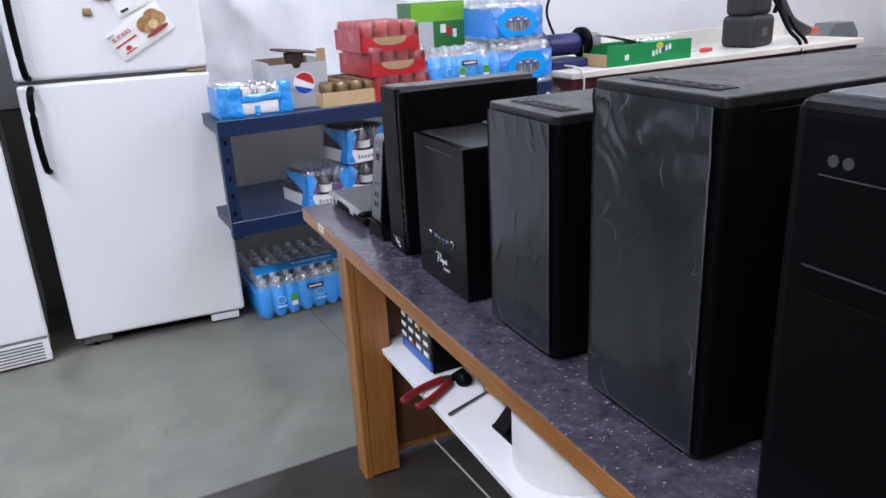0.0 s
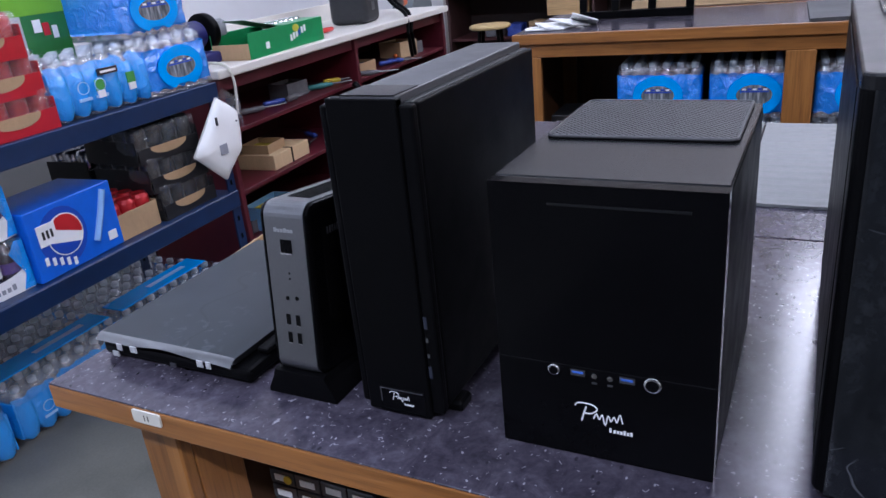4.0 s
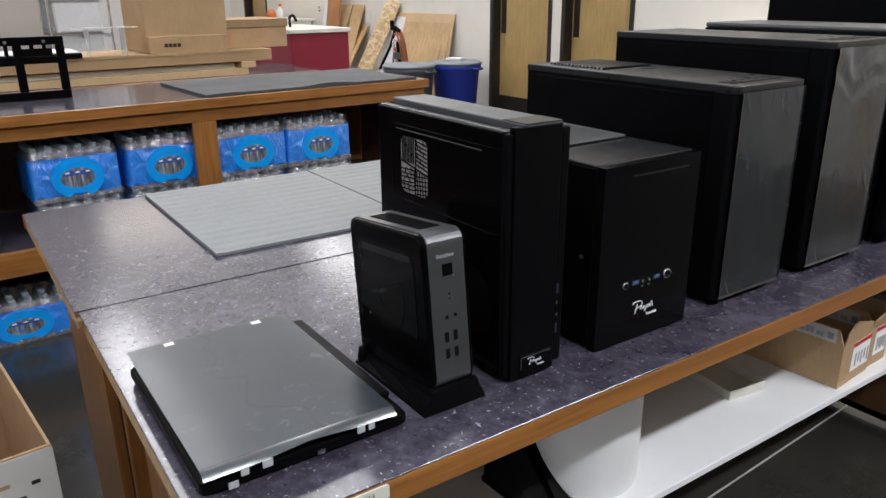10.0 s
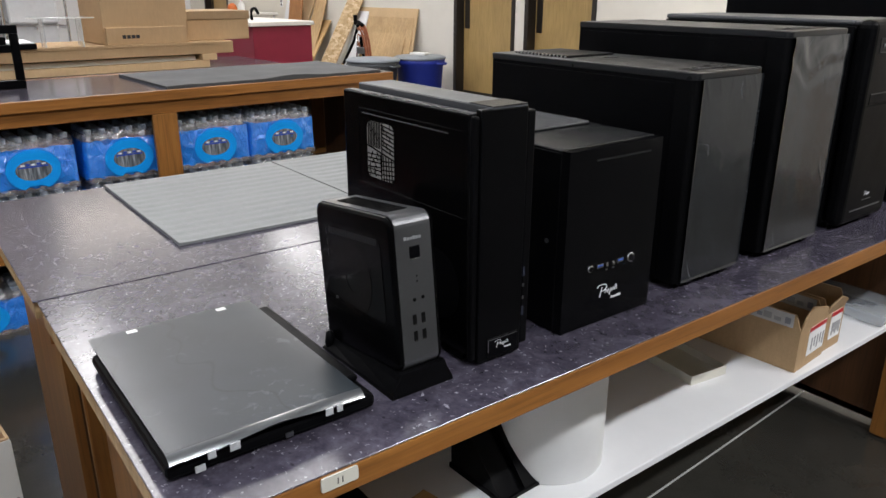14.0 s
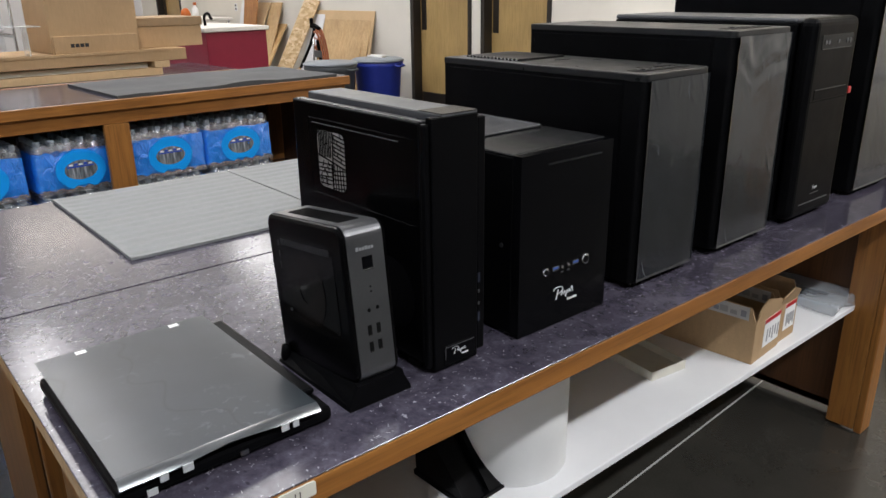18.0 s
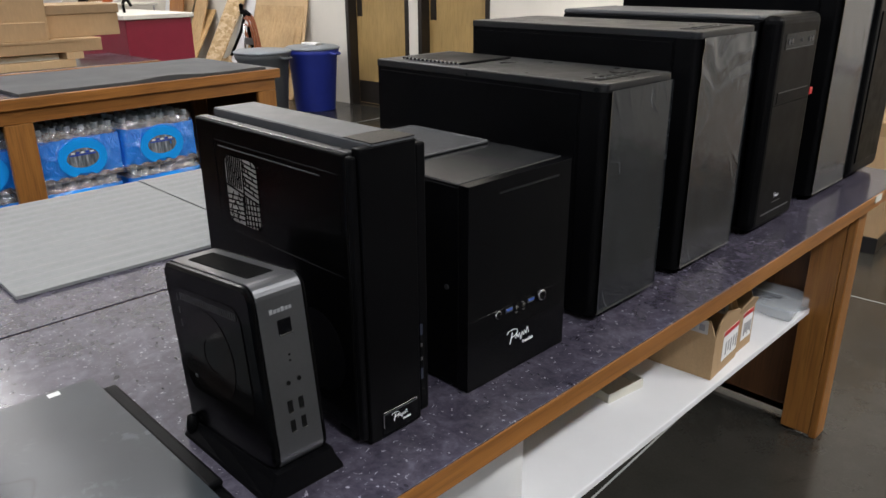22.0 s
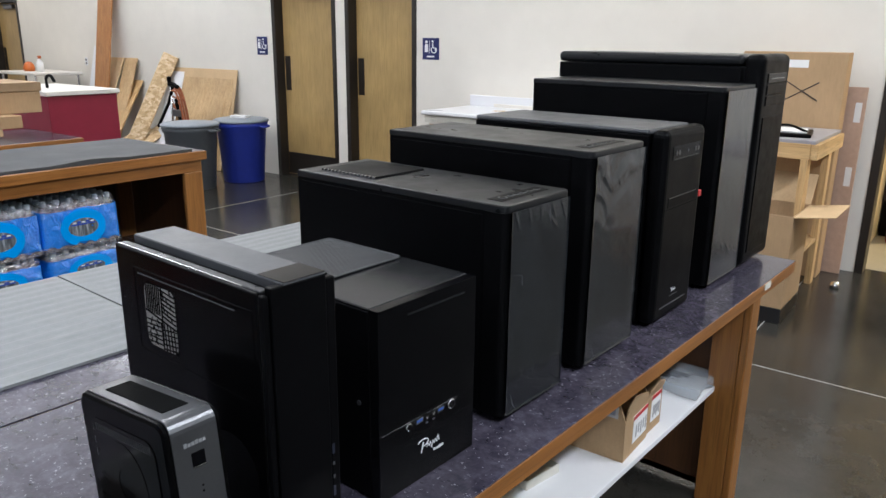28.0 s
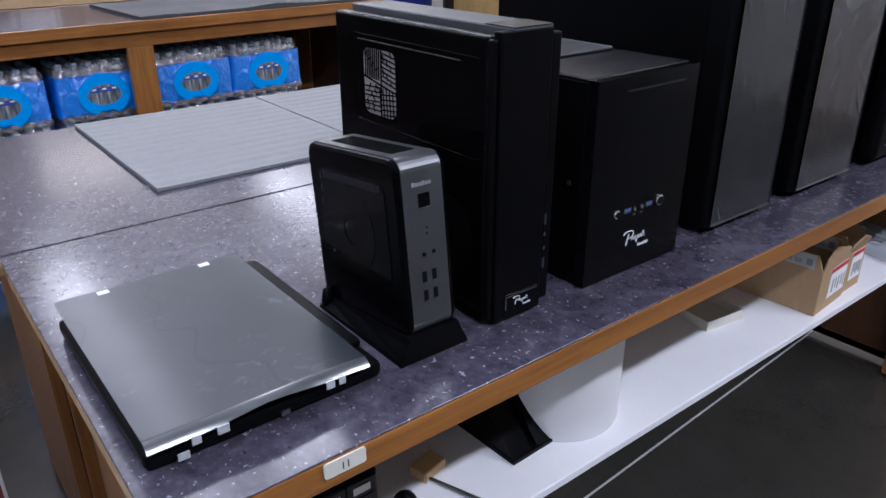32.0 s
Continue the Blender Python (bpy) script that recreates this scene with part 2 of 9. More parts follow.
def laminate():
    m = Mat("laminate_top", (0.06, 0.055, 0.07), 0.22, spec=0.46)
    cloud, fine = m.noise(24, 5, 0.65, distort=0.8), m.noise(110, 4)
    base = m.ramp(m.math("ADD", m.math("MULTIPLY", cloud, 0.7), m.math("MULTIPLY", fine, 0.3)), [(0.34, (0.028, 0.024, 0.036)), (0.5, (0.055, 0.049, 0.068)), (0.66, (0.098, 0.088, 0.115))])
    # sparse short curved pale strokes, small chips and a few dark flakes
    stroke = m.ramp(m.math("ABSOLUTE", m.math("SUBTRACT", m.noise(85, 1, distort=0.7), 0.5)), [(0.012, 1.0), (0.04, 0.0)])
    pick = m.ramp(m.noise(120, 1), [(0.63, 0.0), (0.68, 1.0)])
    v = m.voronoi(70, (1.0, 1.8, 1.0))
    hue = m.t.nodes.new("ShaderNodeSeparateColor")
    m.t.links.new(v.outputs["Color"], hue.inputs[0])
    chip = m.math("MULTIPLY", m.ramp(v.outputs["Distance"], [(0.1, 1.0), (0.2, 0.0)]), m.ramp(hue.outputs[0], [(0.86, 0.0), (0.88, 1.0)]))
    flake = m.math("MULTIPLY", m.ramp(v.outputs["Distance"], [(0.2, 1.0), (0.32, 0.0)]), m.ramp(hue.outputs[1], [(0.93, 0.0), (0.95, 1.0)]))
    both = m.math("MAXIMUM", m.math("MULTIPLY", stroke, pick), chip)
    col = m.mix(m.math("MULTIPLY", flake, 0.7), base, (0.014, 0.012, 0.018))
    m.colour(m.mix(m.math("MULTIPLY", both, 0.5), col, (0.5, 0.48, 0.54)))
    m.rough(m.ramp(m.noise(3.5, 4), [(0.3, 0.15), (0.7, 0.19)]))
    return m.m


def concrete(name, dark, mid, light, r0, r1):
    m = Mat(name, mid, 0.3)
    a, b, c = m.noise(0.55, 5, 0.6, distort=0.7), m.noise(5.5, 6, 0.65), m.noise(120, 3)
    base = m.ramp(m.math("ADD", m.math("MULTIPLY", a, 0.6), m.math("MULTIPLY", b, 0.4)), [(0.32, dark), (0.5, mid), (0.68, light)])
    spots = m.ramp(m.voronoi(3.3).outputs["Distance"], [(0.04, 0.78), (0.09, 1.0)])
    stain = m.mix(m.ramp(m.noise(2.6, 3), [(0.6, 0.0), (0.66, 1.0)]), (1, 1, 1), spots)
    scuff = m.ramp(m.math("ABSOLUTE", m.math("SUBTRACT", m.noise(2.3, 3, distort=1.2), 0.5)), [(0.004, 0.88), (0.012, 1.0)])
    stain = m.mix(m.ramp(m.noise(3.1, 2), [(0.58, 0.0), (0.64, 1.0)]), stain, scuff)
    col = m.mix(1.0, base, stain, "MULTIPLY")
    m.colour(m.mix(1.0, col, m.ramp(c, [(0.3, 0.9), (0.7, 1.06)]), "MULTIPLY"))
    m.rough(m.ramp(b, [(0.3, r0), (0.7, r1)]))
    m.bump(b, 0.06, 0.004)
    return m.m



def film(name, coat):
    """Clear protective film over a dark front: clouded in patches, with fine creases and scuffs."""
    m = Mat(name, (0.014, 0.015, 0.018), 0.24, spec=0.36, coat=coat, coat_rough=0.1)
    m.b.inputs["Coat IOR"].default_value = 1.45
    m.b.inputs["Specular Tint"].default_value = (0.82, 0.9, 1.0, 1)
    soft, streak, fine = m.noise(6.0, 4, 0.6, (1, 1, 0.7), 0.8), m.noise(30, 3, 0.6, (1, 1.2, 0.3), 1.0), m.noise(140, 3, 0.65)
    haze = m.math("ADD", m.math("ADD", m.math("MULTIPLY", soft, 0.5), m.math("MULTIPLY", streak, 0.25)), m.math("MULTIPLY", fine, 0.25))
    base = m.ramp(haze, [(0.4, (0.006, 0.0068, 0.0082)), (0.52, (0.0115, 0.013, 0.015)), (0.64, (0.034, 0.037, 0.042))])
    line = m.ramp(m.math("ABSOLUTE", m.math("SUBTRACT", m.noise(11, 2, 0.5, (1, 0.8, 1.3), 0.7), 0.5)), [(0.0015, 1.0), (0.006, 0.0)])
    where = m.ramp(m.noise(13, 2), [(0.56, 0.0), (0.64, 1.0)])
    m.colour(m.mix(m.math("MULTIPLY", m.math("MULTIPLY", line, where), 0.5), base, (0.2, 0.21, 0.23)))
    m.rough(m.ramp(soft, [(0.35, 0.16), (0.68, 0.26)]))
    m.bump(m.math("ADD", m.math("MULTIPLY", fine, 0.12), m.math("MULTIPLY", m.noise(22, 3, 0.5, (1, 1, 0.8), 1.4), 0.4)), 0.16, 0.005)
    return m.m


def sheeting():
    m = Mat("white_plastic_sheet", (0.78, 0.79, 0.82), 0.35, coat=0.3)
    wr = m.noise(3.2, 4, 0.5, (1, 1, 0.7), 0.5)
    m.colour(m.ramp(wr, [(0.3, (0.7, 0.71, 0.75)), (0.7, (0.86, 0.87, 0.9))]))
    m.bump(wr, 0.3, 0.04)
    return m.m


def card(name, colour):
    m = Mat(name, colour, 0.8)
    a, b = m.noise(4, 4), m.noise(90, 3, 0.6, (1, 1, 0.2))
    lo, hi = tuple(c * 0.84 for c in colour), tuple(min(1, c * 1.1) for c in colour)
    col = m.ramp(m.math("ADD", m.math("MULTIPLY", a, 0.6), m.math("MULTIPLY", b, 0.4)), [(0.3, lo), (0.7, hi)])
    m.colour(m.mix(1.0, col, m.ramp(m.noise(260, 2), [(0.3, 0.93), (0.7, 1.05)]), "MULTIPLY"))
    m.bump(b, 0.1, 0.003)
    return m.m


def osb():
    m = Mat("strand_board", (0.55, 0.38, 0.2), 0.75)
    v = m.voronoi(16, (1.0, 1.0, 2.2))
    n = m.t.nodes.new("ShaderNodeSeparateColor")
    m.t.links.new(v.outputs["Color"], n.inputs[0])
    m.colour(m.mix(1.0, m.ramp(n.outputs[0], [(0.0, (0.42, 0.27, 0.12)), (0.5, (0.6, 0.43, 0.24)), (1.0, (0.74, 0.58, 0.38))]), m.ramp(m.noise(60, 3), [(0.3, 0.8), (0.7, 1.05)]), "MULTIPLY"))
    m.bump(v.outputs["Distance"], 0.2, 0.004)
    return m.m


def clear_plastic(name="clear_plastic", tint=(0.85, 0.92, 0.97), rough=0.12, alpha=0.45, crumple=0.35, scale=22, gloss=0.0):
    """Thin clear plastic: partly see-through, with a glossy skin; gloss adds a mirror-like share with no body colour."""
    m = Mat(name, tint, rough, spec=0.8, coat=1.0, coat_rough=0.05)
    m.b.inputs["Alpha"].default_value = alpha
    m.bump(m.noise(scale, 3, 0.6, (1, 1, 1), 1.2), crumple, 0.012)
    if gloss:
        shine, blend = m.t.nodes.new("ShaderNodeBsdfGlossy"), m.t.nodes.new("ShaderNodeMixShader")
        shine.inputs["Roughness"].default_value = rough
        shine.inputs["Color"].default_value = (0.9, 0.94, 1.0, 1)
        blend.inputs[0].default_value = gloss
        m.t.links.new(m.b.inputs["Normal"].links[0].from_socket, shine.inputs["Normal"])
        m.t.links.new(m.b.outputs[0], blend.inputs[1])
        m.t.links.new(shine.outputs[0], blend.inputs[2])
        m.t.links.new(blend.outputs[0], m.t.nodes["Material Output"].inputs[0])
    return m.m


LAMINATE, SHEETING, OSB = laminate(), sheeting(), osb()
# one kind of film; coat varies per tower to set how brightly it reflects
FILM = {1: film("low_coat_film", 0.26), 2: film("high_coat_film", 0.62), 3: film("shiny_film", 0.5)}
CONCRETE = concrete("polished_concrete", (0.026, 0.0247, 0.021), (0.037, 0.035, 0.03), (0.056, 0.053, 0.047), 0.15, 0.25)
CONCRETE_PALE = concrete("pale_concrete", (0.09, 0.09, 0.074), (0.15, 0.149, 0.125), (0.22, 0.218, 0.188), 0.36, 0.55)
OAK_Y = wood("oak_edge", (0.22, 0.082, 0.017), (0.4, 0.165, 0.038), 0.36, "y", 1.4)
OAK_X = wood("oak_cross", (0.2, 0.074, 0.016), (0.37, 0.148, 0.036), 0.38, "x")
OAK_Z = wood("oak_upright", (0.22, 0.085, 0.018), (0.40, 0.17, 0.04), 0.4, "z")
# darker copy of the oak colours for inner boards, backs and dividers
OAK_DARK = wood("darker_oak_panel", (0.07, 0.028, 0.01), (0.13, 0.055, 0.02), 0.5, "z")
PINE_Z = wood("pine_upright", (0.5, 0.3, 0.12), (0.68, 0.46, 0.22), 0.55, "z")
PINE_Y = wood("pine_board", (0.5, 0.3, 0.12), (0.68, 0.46, 0.22), 0.55, "y")
DOOR_WOOD = wood("birch_door", (0.42, 0.28, 0.105), (0.48, 0.325, 0.13), 0.42, "z")
PLY = wood("plywood_sheet", (0.5, 0.32, 0.15), (0.64, 0.45, 0.24), 0.6, "z")
ORANGE_WOOD = wood("orange_plank", (0.36, 0.14, 0.04), (0.52, 0.24, 0.08), 0.5, "z")
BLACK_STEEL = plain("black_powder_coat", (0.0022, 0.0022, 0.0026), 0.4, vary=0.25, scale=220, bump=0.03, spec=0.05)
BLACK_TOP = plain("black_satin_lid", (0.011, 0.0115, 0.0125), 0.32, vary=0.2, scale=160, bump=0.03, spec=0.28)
BLACK_PLASTIC = plain("black_plastic", (0.0026, 0.0026, 0.003), 0.38, vary=0.2, scale=120, bump=0.03, spec=0.06)
BLACK_GLOSS = plain("gloss_black", (0.003, 0.003, 0.0036), 0.16, vary=0.2, scale=60, spec=0.085)
CASE_BLACK = plain("case_black", (0.0016, 0.0016, 0.0018), 0.2, vary=0.2, scale=80, spec=0.07)
RIM_DARK = plain("dim_rim", (0.03, 0.03, 0.032), 0.35, vary=0.3, scale=90)
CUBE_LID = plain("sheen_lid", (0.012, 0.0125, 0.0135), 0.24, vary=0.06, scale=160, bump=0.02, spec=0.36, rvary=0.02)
RIM_GREY = plain("mesh_grey", (0.05, 0.051, 0.054), 0.45, metal=0.2, vary=0.1)
FAN_DIM = plain("dim_fan", (0.006, 0.0045, 0.004), 0.16, vary=0.6, scale=70, spec=0.12)
LOGO_GREY = plain("engraved_mark", (0.42, 0.43, 0.45), 0.4, metal=0.6)
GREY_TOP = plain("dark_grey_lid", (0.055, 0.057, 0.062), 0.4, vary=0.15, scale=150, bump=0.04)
DARK_HOLE = plain("dark_inside", (0.003, 0.003, 0.003), 0.8, vary=0.2, spec=0.1)
GUNMETAL = plain("gunmetal_aluminium", (0.2, 0.205, 0.215), 0.32, metal=0.9, vary=0.06, scale=240, rvary=0.02)
SILVER = plain("bright_metal", (0.72, 0.73, 0.75), 0.22, metal=1.0, vary=0.06)
WHITE_INK = plain("white_print", (0.8, 0.81, 0.83), 0.5, vary=0.04)
WHITE_PAINT = plain("white_enamel", (0.74, 0.75, 0.77), 0.28, vary=0.006, scale=12, coat=0.2, rvary=0.01)
WHITE_MELAMINE = plain("white_melamine", (0.8, 0.8, 0.81), 0.35, vary=0.04, scale=9)
WHITE_PAPER = plain("white_paper", (0.8, 0.8, 0.79), 0.8, vary=0.05, scale=14)
OFF_WHITE = plain("off_white_card", (0.62, 0.6, 0.52), 0.75, vary=0.06)
WALL_CREAM = plain("cream_wall_paint", (0.74, 0.71, 0.64), 0.75, vary=0.05, scale=3.5, bump=0.08)
WALL_WHITE = plain("white_wall_paint", (0.7, 0.7, 0.72), 0.75, vary=0.05, scale=3.5, bump=0.08)
WALL_GREY = plain("grey_wall", (0.36, 0.33, 0.3), 0.8, vary=0.08, scale=3.0, bump=0.1)
WALL_YELLOW = plain("kitchen_wall", (0.62, 0.52, 0.33), 0.75, vary=0.05, scale=4)
CEILING_MAT = plain("ceiling_panels", (0.76, 0.76, 0.76), 0.85, vary=0.06, scale=2)
KITCHEN_FLOOR = concrete("kitchen_floor", (0.25, 0.225, 0.165), (0.37, 0.335, 0.25), (0.46, 0.42, 0.32), 0.4, 0.6)
DARK_BRONZE = plain("dark_bronze_frame", (0.018, 0.014, 0.011), 0.4, vary=0.15)
BLUE_STEEL = plain("blue_enamel_steel", (0.0034, 0.018, 0.066), 0.4, vary=0.2, scale=25)
RED_PAINT = plain("dark_red_paint", (0.08, 0.006, 0.013), 0.45, vary=0.14, scale=20)
COUNTER = plain("white_counter", (0.72, 0.69, 0.63), 0.35, vary=0.06, scale=8)
CARD = card("brown_cardboard", (0.44, 0.29, 0.155))
CARD_LIGHT = card("light_cardboard", (0.58, 0.41, 0.23))
MAT_GREY = plain("grey_foam_mat", (0.22, 0.226, 0.226), 0.6, vary=0.12, scale=60, bump=0.15, spec=0.3)
MAT_DARK = plain("dark_foam_mat", (0.05, 0.053, 0.056), 0.7, vary=0.12, scale=60, bump=0.15)
BIN_BLUE = plain("blue_bin_plastic", (0.0203, 0.0405, 0.3240), 0.42, vary=0.12, scale=20)
BIN_GREY = plain("grey_bin_plastic", (0.08, 0.09, 0.1), 0.45, vary=0.12, scale=20)

# ---- structure ----
YAW = 2.75
SN, CS = math.sin(radians(YAW)), math.cos(radians(YAW))


def room(x, y):
    """The hall's own axes, turned a little against the tables."""
    return x * CS - y * SN, x * SN + y * CS


def setting(name, bm, mat, label, category, smooth=False):
    ob = part(name, bm, mat, None, label, smooth)
    ob.matrix_world = pose(0, 0, 0, 0, 0, YAW)
    return tagged(ob, category=category, kind="structure")


SOUTH, NORTH, WEST, EAST = -3.69, 4.1, -7.6, 14.6
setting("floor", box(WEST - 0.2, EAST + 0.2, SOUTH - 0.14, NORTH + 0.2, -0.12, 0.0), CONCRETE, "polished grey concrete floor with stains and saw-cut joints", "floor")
# paler, rougher concrete north of the joint
setting("floor_slab", box(-3.594, 5.857, 2.073, NORTH, -0.1, 0.0006), CONCRETE_PALE, "lighter concrete slab with scuffs and stains", "floor")
for jx0, jx1, jy0, jy1 in ((-3.594, 0.957, 2.066, 2.073), (0.957, 0.963, 2.073, NORTH)):
    setting("floor_joint", box(jx0, jx1, jy0, jy1, -0.01, 0.0012), plain("dirty_joint", (0.1, 0.098, 0.09), 0.8), "dirty saw cut in the concrete floor", "floor joint")
for jx0, jx1, jy0, jy1 in ((0.957, 0.963, SOUTH, 2.073), (-4.0, 14.0, -1.613, -1.607), (0.963, 14.0, 2.066, 2.072), (5.857, 5.863, SOUTH, NORTH), (-3.6, -3.594, SOUTH, NORTH)):
    setting("floor_joint", box(jx0, jx1, jy0, jy1, -0.01, 0.0012), plain("joint_filler", (0.42, 0.42, 0.4), 0.6), "pale filled saw cut in the concrete floor", "floor joint")
setting("ceiling", box(WEST - 0.2, EAST + 0.2, SOUTH - 0.2, NORTH + 0.2, CEIL, CEIL + 0.15), CEILING_MAT, "light ceiling high over the workshop", "ceiling")


def wall_run(name, x0, x1, y0, y1, holes, mat, label, top=CEIL):
    """A wall along x with door holes (x0, x1, height)."""
    bm = bmesh.new()
    at = x0
    for a, b, h in sorted(holes):
        box(at, a, y0, y1, 0, top, bm=bm)
        box(a, b, y0, y1, h, top, bm=bm)
        at = b
    box(at, x1, y0, y1, 0, top, bm=bm)
    return setting(name, bm, mat, label, "wall")


# grey facing: the shade behind the shelf is put into its colour
setting("wall_foot", box(-2.4, 2.5, NORTH - 0.06, NORTH - 0.001, 0, 1.02), plain("wall_shade_grey", (0.2, 0.195, 0.185), 0.85, vary=0.15, scale=5, bump=0.2), "lower wall behind the shelf, greyed for the shade there", "wall")
DOORS = ((4.72, 5.66), (5.81, 6.80), (12.9, 13.9))
wall_run("wall_south", WEST, EAST, SOUTH - 0.14, SOUTH, [(-0.24, 0.72, 2.12)] + [(a, b, 2.12) for a, b in DOORS], WALL_CREAM, "cream painted wall with wooden doors")
wall_run("wall_north", WEST, 6.9, NORTH, NORTH + 0.14, [], WALL_WHITE, "white painted workshop wall")
setting("wall_west", box(WEST - 0.14, WEST, SOUTH - 0.14, NORTH + 0.14, 0, CEIL), plain("dark_grey_wall", (0.12, 0.12, 0.125), 0.8, vary=0.08, scale=3), "dark grey wall at the far end of the aisle", "wall")
setting("wall_east", box(6.9, 7.04, 1.0, NORTH + 0.14, 0, CEIL), WALL_GREY, "grey wall behind the white counter", "wall")
setting("wall_return", box(7.04, EAST, 1.0, 1.14, 0, CEIL), WALL_WHITE, "white wall beside the storage rack", "wall")
setting("wall_end", box(EAST, EAST + 0.14, SOUTH - 0.14, 1.14, 0, CEIL), WALL_WHITE, "white wall at the far end", "wall")

# kitchenette behind the open doorway
setting("kitchen_floor", box(-3.0, 0.76, -9.2, SOUTH - 0.14, -0.12, 0.002), KITCHEN_FLOOR, "tan kitchenette floor", "floor")
setting("wall_kitchen_end", box(-3.0, 0.76, -8.9, -8.8, 0, 2.6), WALL_YELLOW, "yellow lit kitchenette wall", "wall")
setting("wall_kitchen_side", box(0.76, 0.86, -9.3, SOUTH - 0.14, 0, 2.6), WALL_YELLOW, "yellow lit kitchenette side wall", "wall")
setting("wall_kitchen_west", box(-3.1, -3.0, -9.3, SOUTH - 0.14, 0, 2.6), WALL_YELLOW, "yellow lit kitchenette side wall", "wall")
setting("baseboard_kitchen", box(-3.0, 0.76, -8.797, -8.785, 0.004, 0.13), DARK_BRONZE, "dark rubber baseboard", "baseboard")
setting("ceiling_kitchen", box(-3.1, 0.86, -9.3, SOUTH - 0.14, 2.6, 2.7), CEILING_MAT, "low kitchenette ceiling", "ceiling")


def door_frame(name, a, b, leaf):
    """A dark metal frame in the south wall, with its leaf set back."""
    root = thing(name, 0, 0, 0, YAW, "birch veneer door in a dark bronze frame" if leaf else "open doorway with a dark bronze frame", "door", kind="structure")
    y0, y1 = SOUTH - 0.143, SOUTH + 0.012
    part("frame_post", box(a - 0.004, a + 0.05, y0, y1, 0, 2.12, 0.003), DARK_BRONZE, root)
    part("frame_post", box(b - 0.05, b + 0.004, y0, y1, 0, 2.12, 0.003), DARK_BRONZE, root)
    part("frame_head", box(a + 0.05, b - 0.05, y0, y1, 2.07, 2.12, 0.003), DARK_BRONZE, root)
    if leaf:
        ys = SOUTH - 0.105
        lf = part("leaf", box(a + 0.053, b - 0.053, ys - 0.045, ys, 0.012, 2.066, 0.002), DOOR_WOOD, root, "birch veneer leaf")
        part("kick_plate", box(a + 0.06, b - 0.06, ys, ys + 0.003, 0.02, 0.27, 0.001), DARK_BRONZE, lf, "dark metal kick plate")
        part("push_plate", box(b - 0.155, b - 0.07, ys, ys + 0.004, 0.98, 1.36, 0.001), DARK_BRONZE, lf, "dark metal push plate")
        cl = part("closer", box(a + 0.32, a + 0.62, ys, ys + 0.055, 1.97, 2.03, 0.006), GUNMETAL, lf, "grey door closer")
        part("closer_arm", box(a + 0.4, a + 0.72, ys + 0.02, ys + 0.03, 2.03, 2.045), GUNMETAL, cl)
    return root


for k, (a, b) in enumerate(DOORS):
    door_frame("door_%d" % (k + 1), a, b, True)
door_frame("door_4", -0.24, 0.72, False)


def restroom_sign(x0, x1):
    root = thing("restroom_sign", *room((x0 + x1) / 2, SOUTH), 1.47, YAW, "dark blue restroom sign with white figures on the cream wall", "sign", "restroom signs")
    h = (x1 - x0) / 2
    blue = plain("sign_blue", (0.012, 0.02, 0.11), 0.4)
    part("plate", box(-h, h, 0, 0.006, -0.1, 0.1, 0.002), blue, root)
    # standing pictogram: a disc over a tapered body
    bm = cyl(0.05, 0.062, 0.006, 0.009, 0.014, n=14, axis="y")
    bm.faces.new([bm.verts.new((0.05 + px, 0.008, pz)) for px, pz in ((-0.023, -0.03), (0.023, -0.03), (0.018, 0.042), (-0.018, 0.042))])
    part("pictogram", bm, WHITE_INK, root)
    part("divider", box(0.012, 0.016, 0.006, 0.008, -0.04, 0.075), WHITE_INK, root)
    bm = bmesh.new()
    ring = [(-0.04 - 0.032 * math.cos(a), 0.008, -0.005 + 0.032 * math.sin(a)) for a in [math.radians(d) for d in range(150, 400, 12)]]
    tube(ring, 0.005, 6, bm)
    tube([(-0.025, 0.008, 0.05), (-0.03, 0.008, 0.01), (-0.055, 0.008, 0.008), (-0.068, 0.008, -0.028)], 0.006, 6, bm)
    cyl(-0.024, 0.068, 0.006, 0.009, 0.011, n=12, axis="y", bm=bm)
    part("wheelchair_symbol", bm, WHITE_INK, root)
    part("text_bar", box(-0.045, 0.045, 0.006, 0.0075, -0.078, -0.064), WHITE_INK, root)
    return root


restroom_sign(4.438, 4.637)
restroom_sign(6.90, 7.08)


def plastic_sheet():
    bm = bmesh.new()
    nx, nz = 120, 60
    grid = []
    for i in range(nx + 1):
        for k in range(nz + 1):
            x, z = -2.4 + 4.9 * i / nx, 1.03 + 2.2 * k / nz
            d = 0.045 * noise.noise((x * 1.7, 3.1, z * 1.3)) + 0.035 * abs(noise.noise((x * 4.3 + z * 1.4, 8.0, z * 3.1 - x))) + 0.014 * abs(noise.noise((x * 9.0 - z * 3.0, 2.0, z * 6.0 + x * 2)))
            grid.append(bm.verts.new((x, NORTH - 0.04 - d, z)))
    for i in range(nx):
        for k in range(nz):
            a = i * (nz + 1) + k
            bm.faces.new((grid[a], grid[a + nz + 1], grid[a + nz + 2], grid[a + 1]))
    root = part("plastic_sheet", bm, SHEETING, None, "wrinkled white plastic sheeting fixed over the wall", True)
    root.matrix_world = pose(0, 0, 0, 0, 0, YAW)
    tagged(root, category="plastic sheet")
    for bx, bz in ((-0.55, 1.95), (0.95, 1.52), (0.93, 1.75), (2.2, 1.6), (1.6, 1.95)):
        part("bolt", cyl(bx, bz, NORTH - 0.09, NORTH - 0.03, 0.012, n=10, axis="y"), GUNMETAL, root)


plastic_sheet()

# ---- the two tables ----
TOP = 0.886


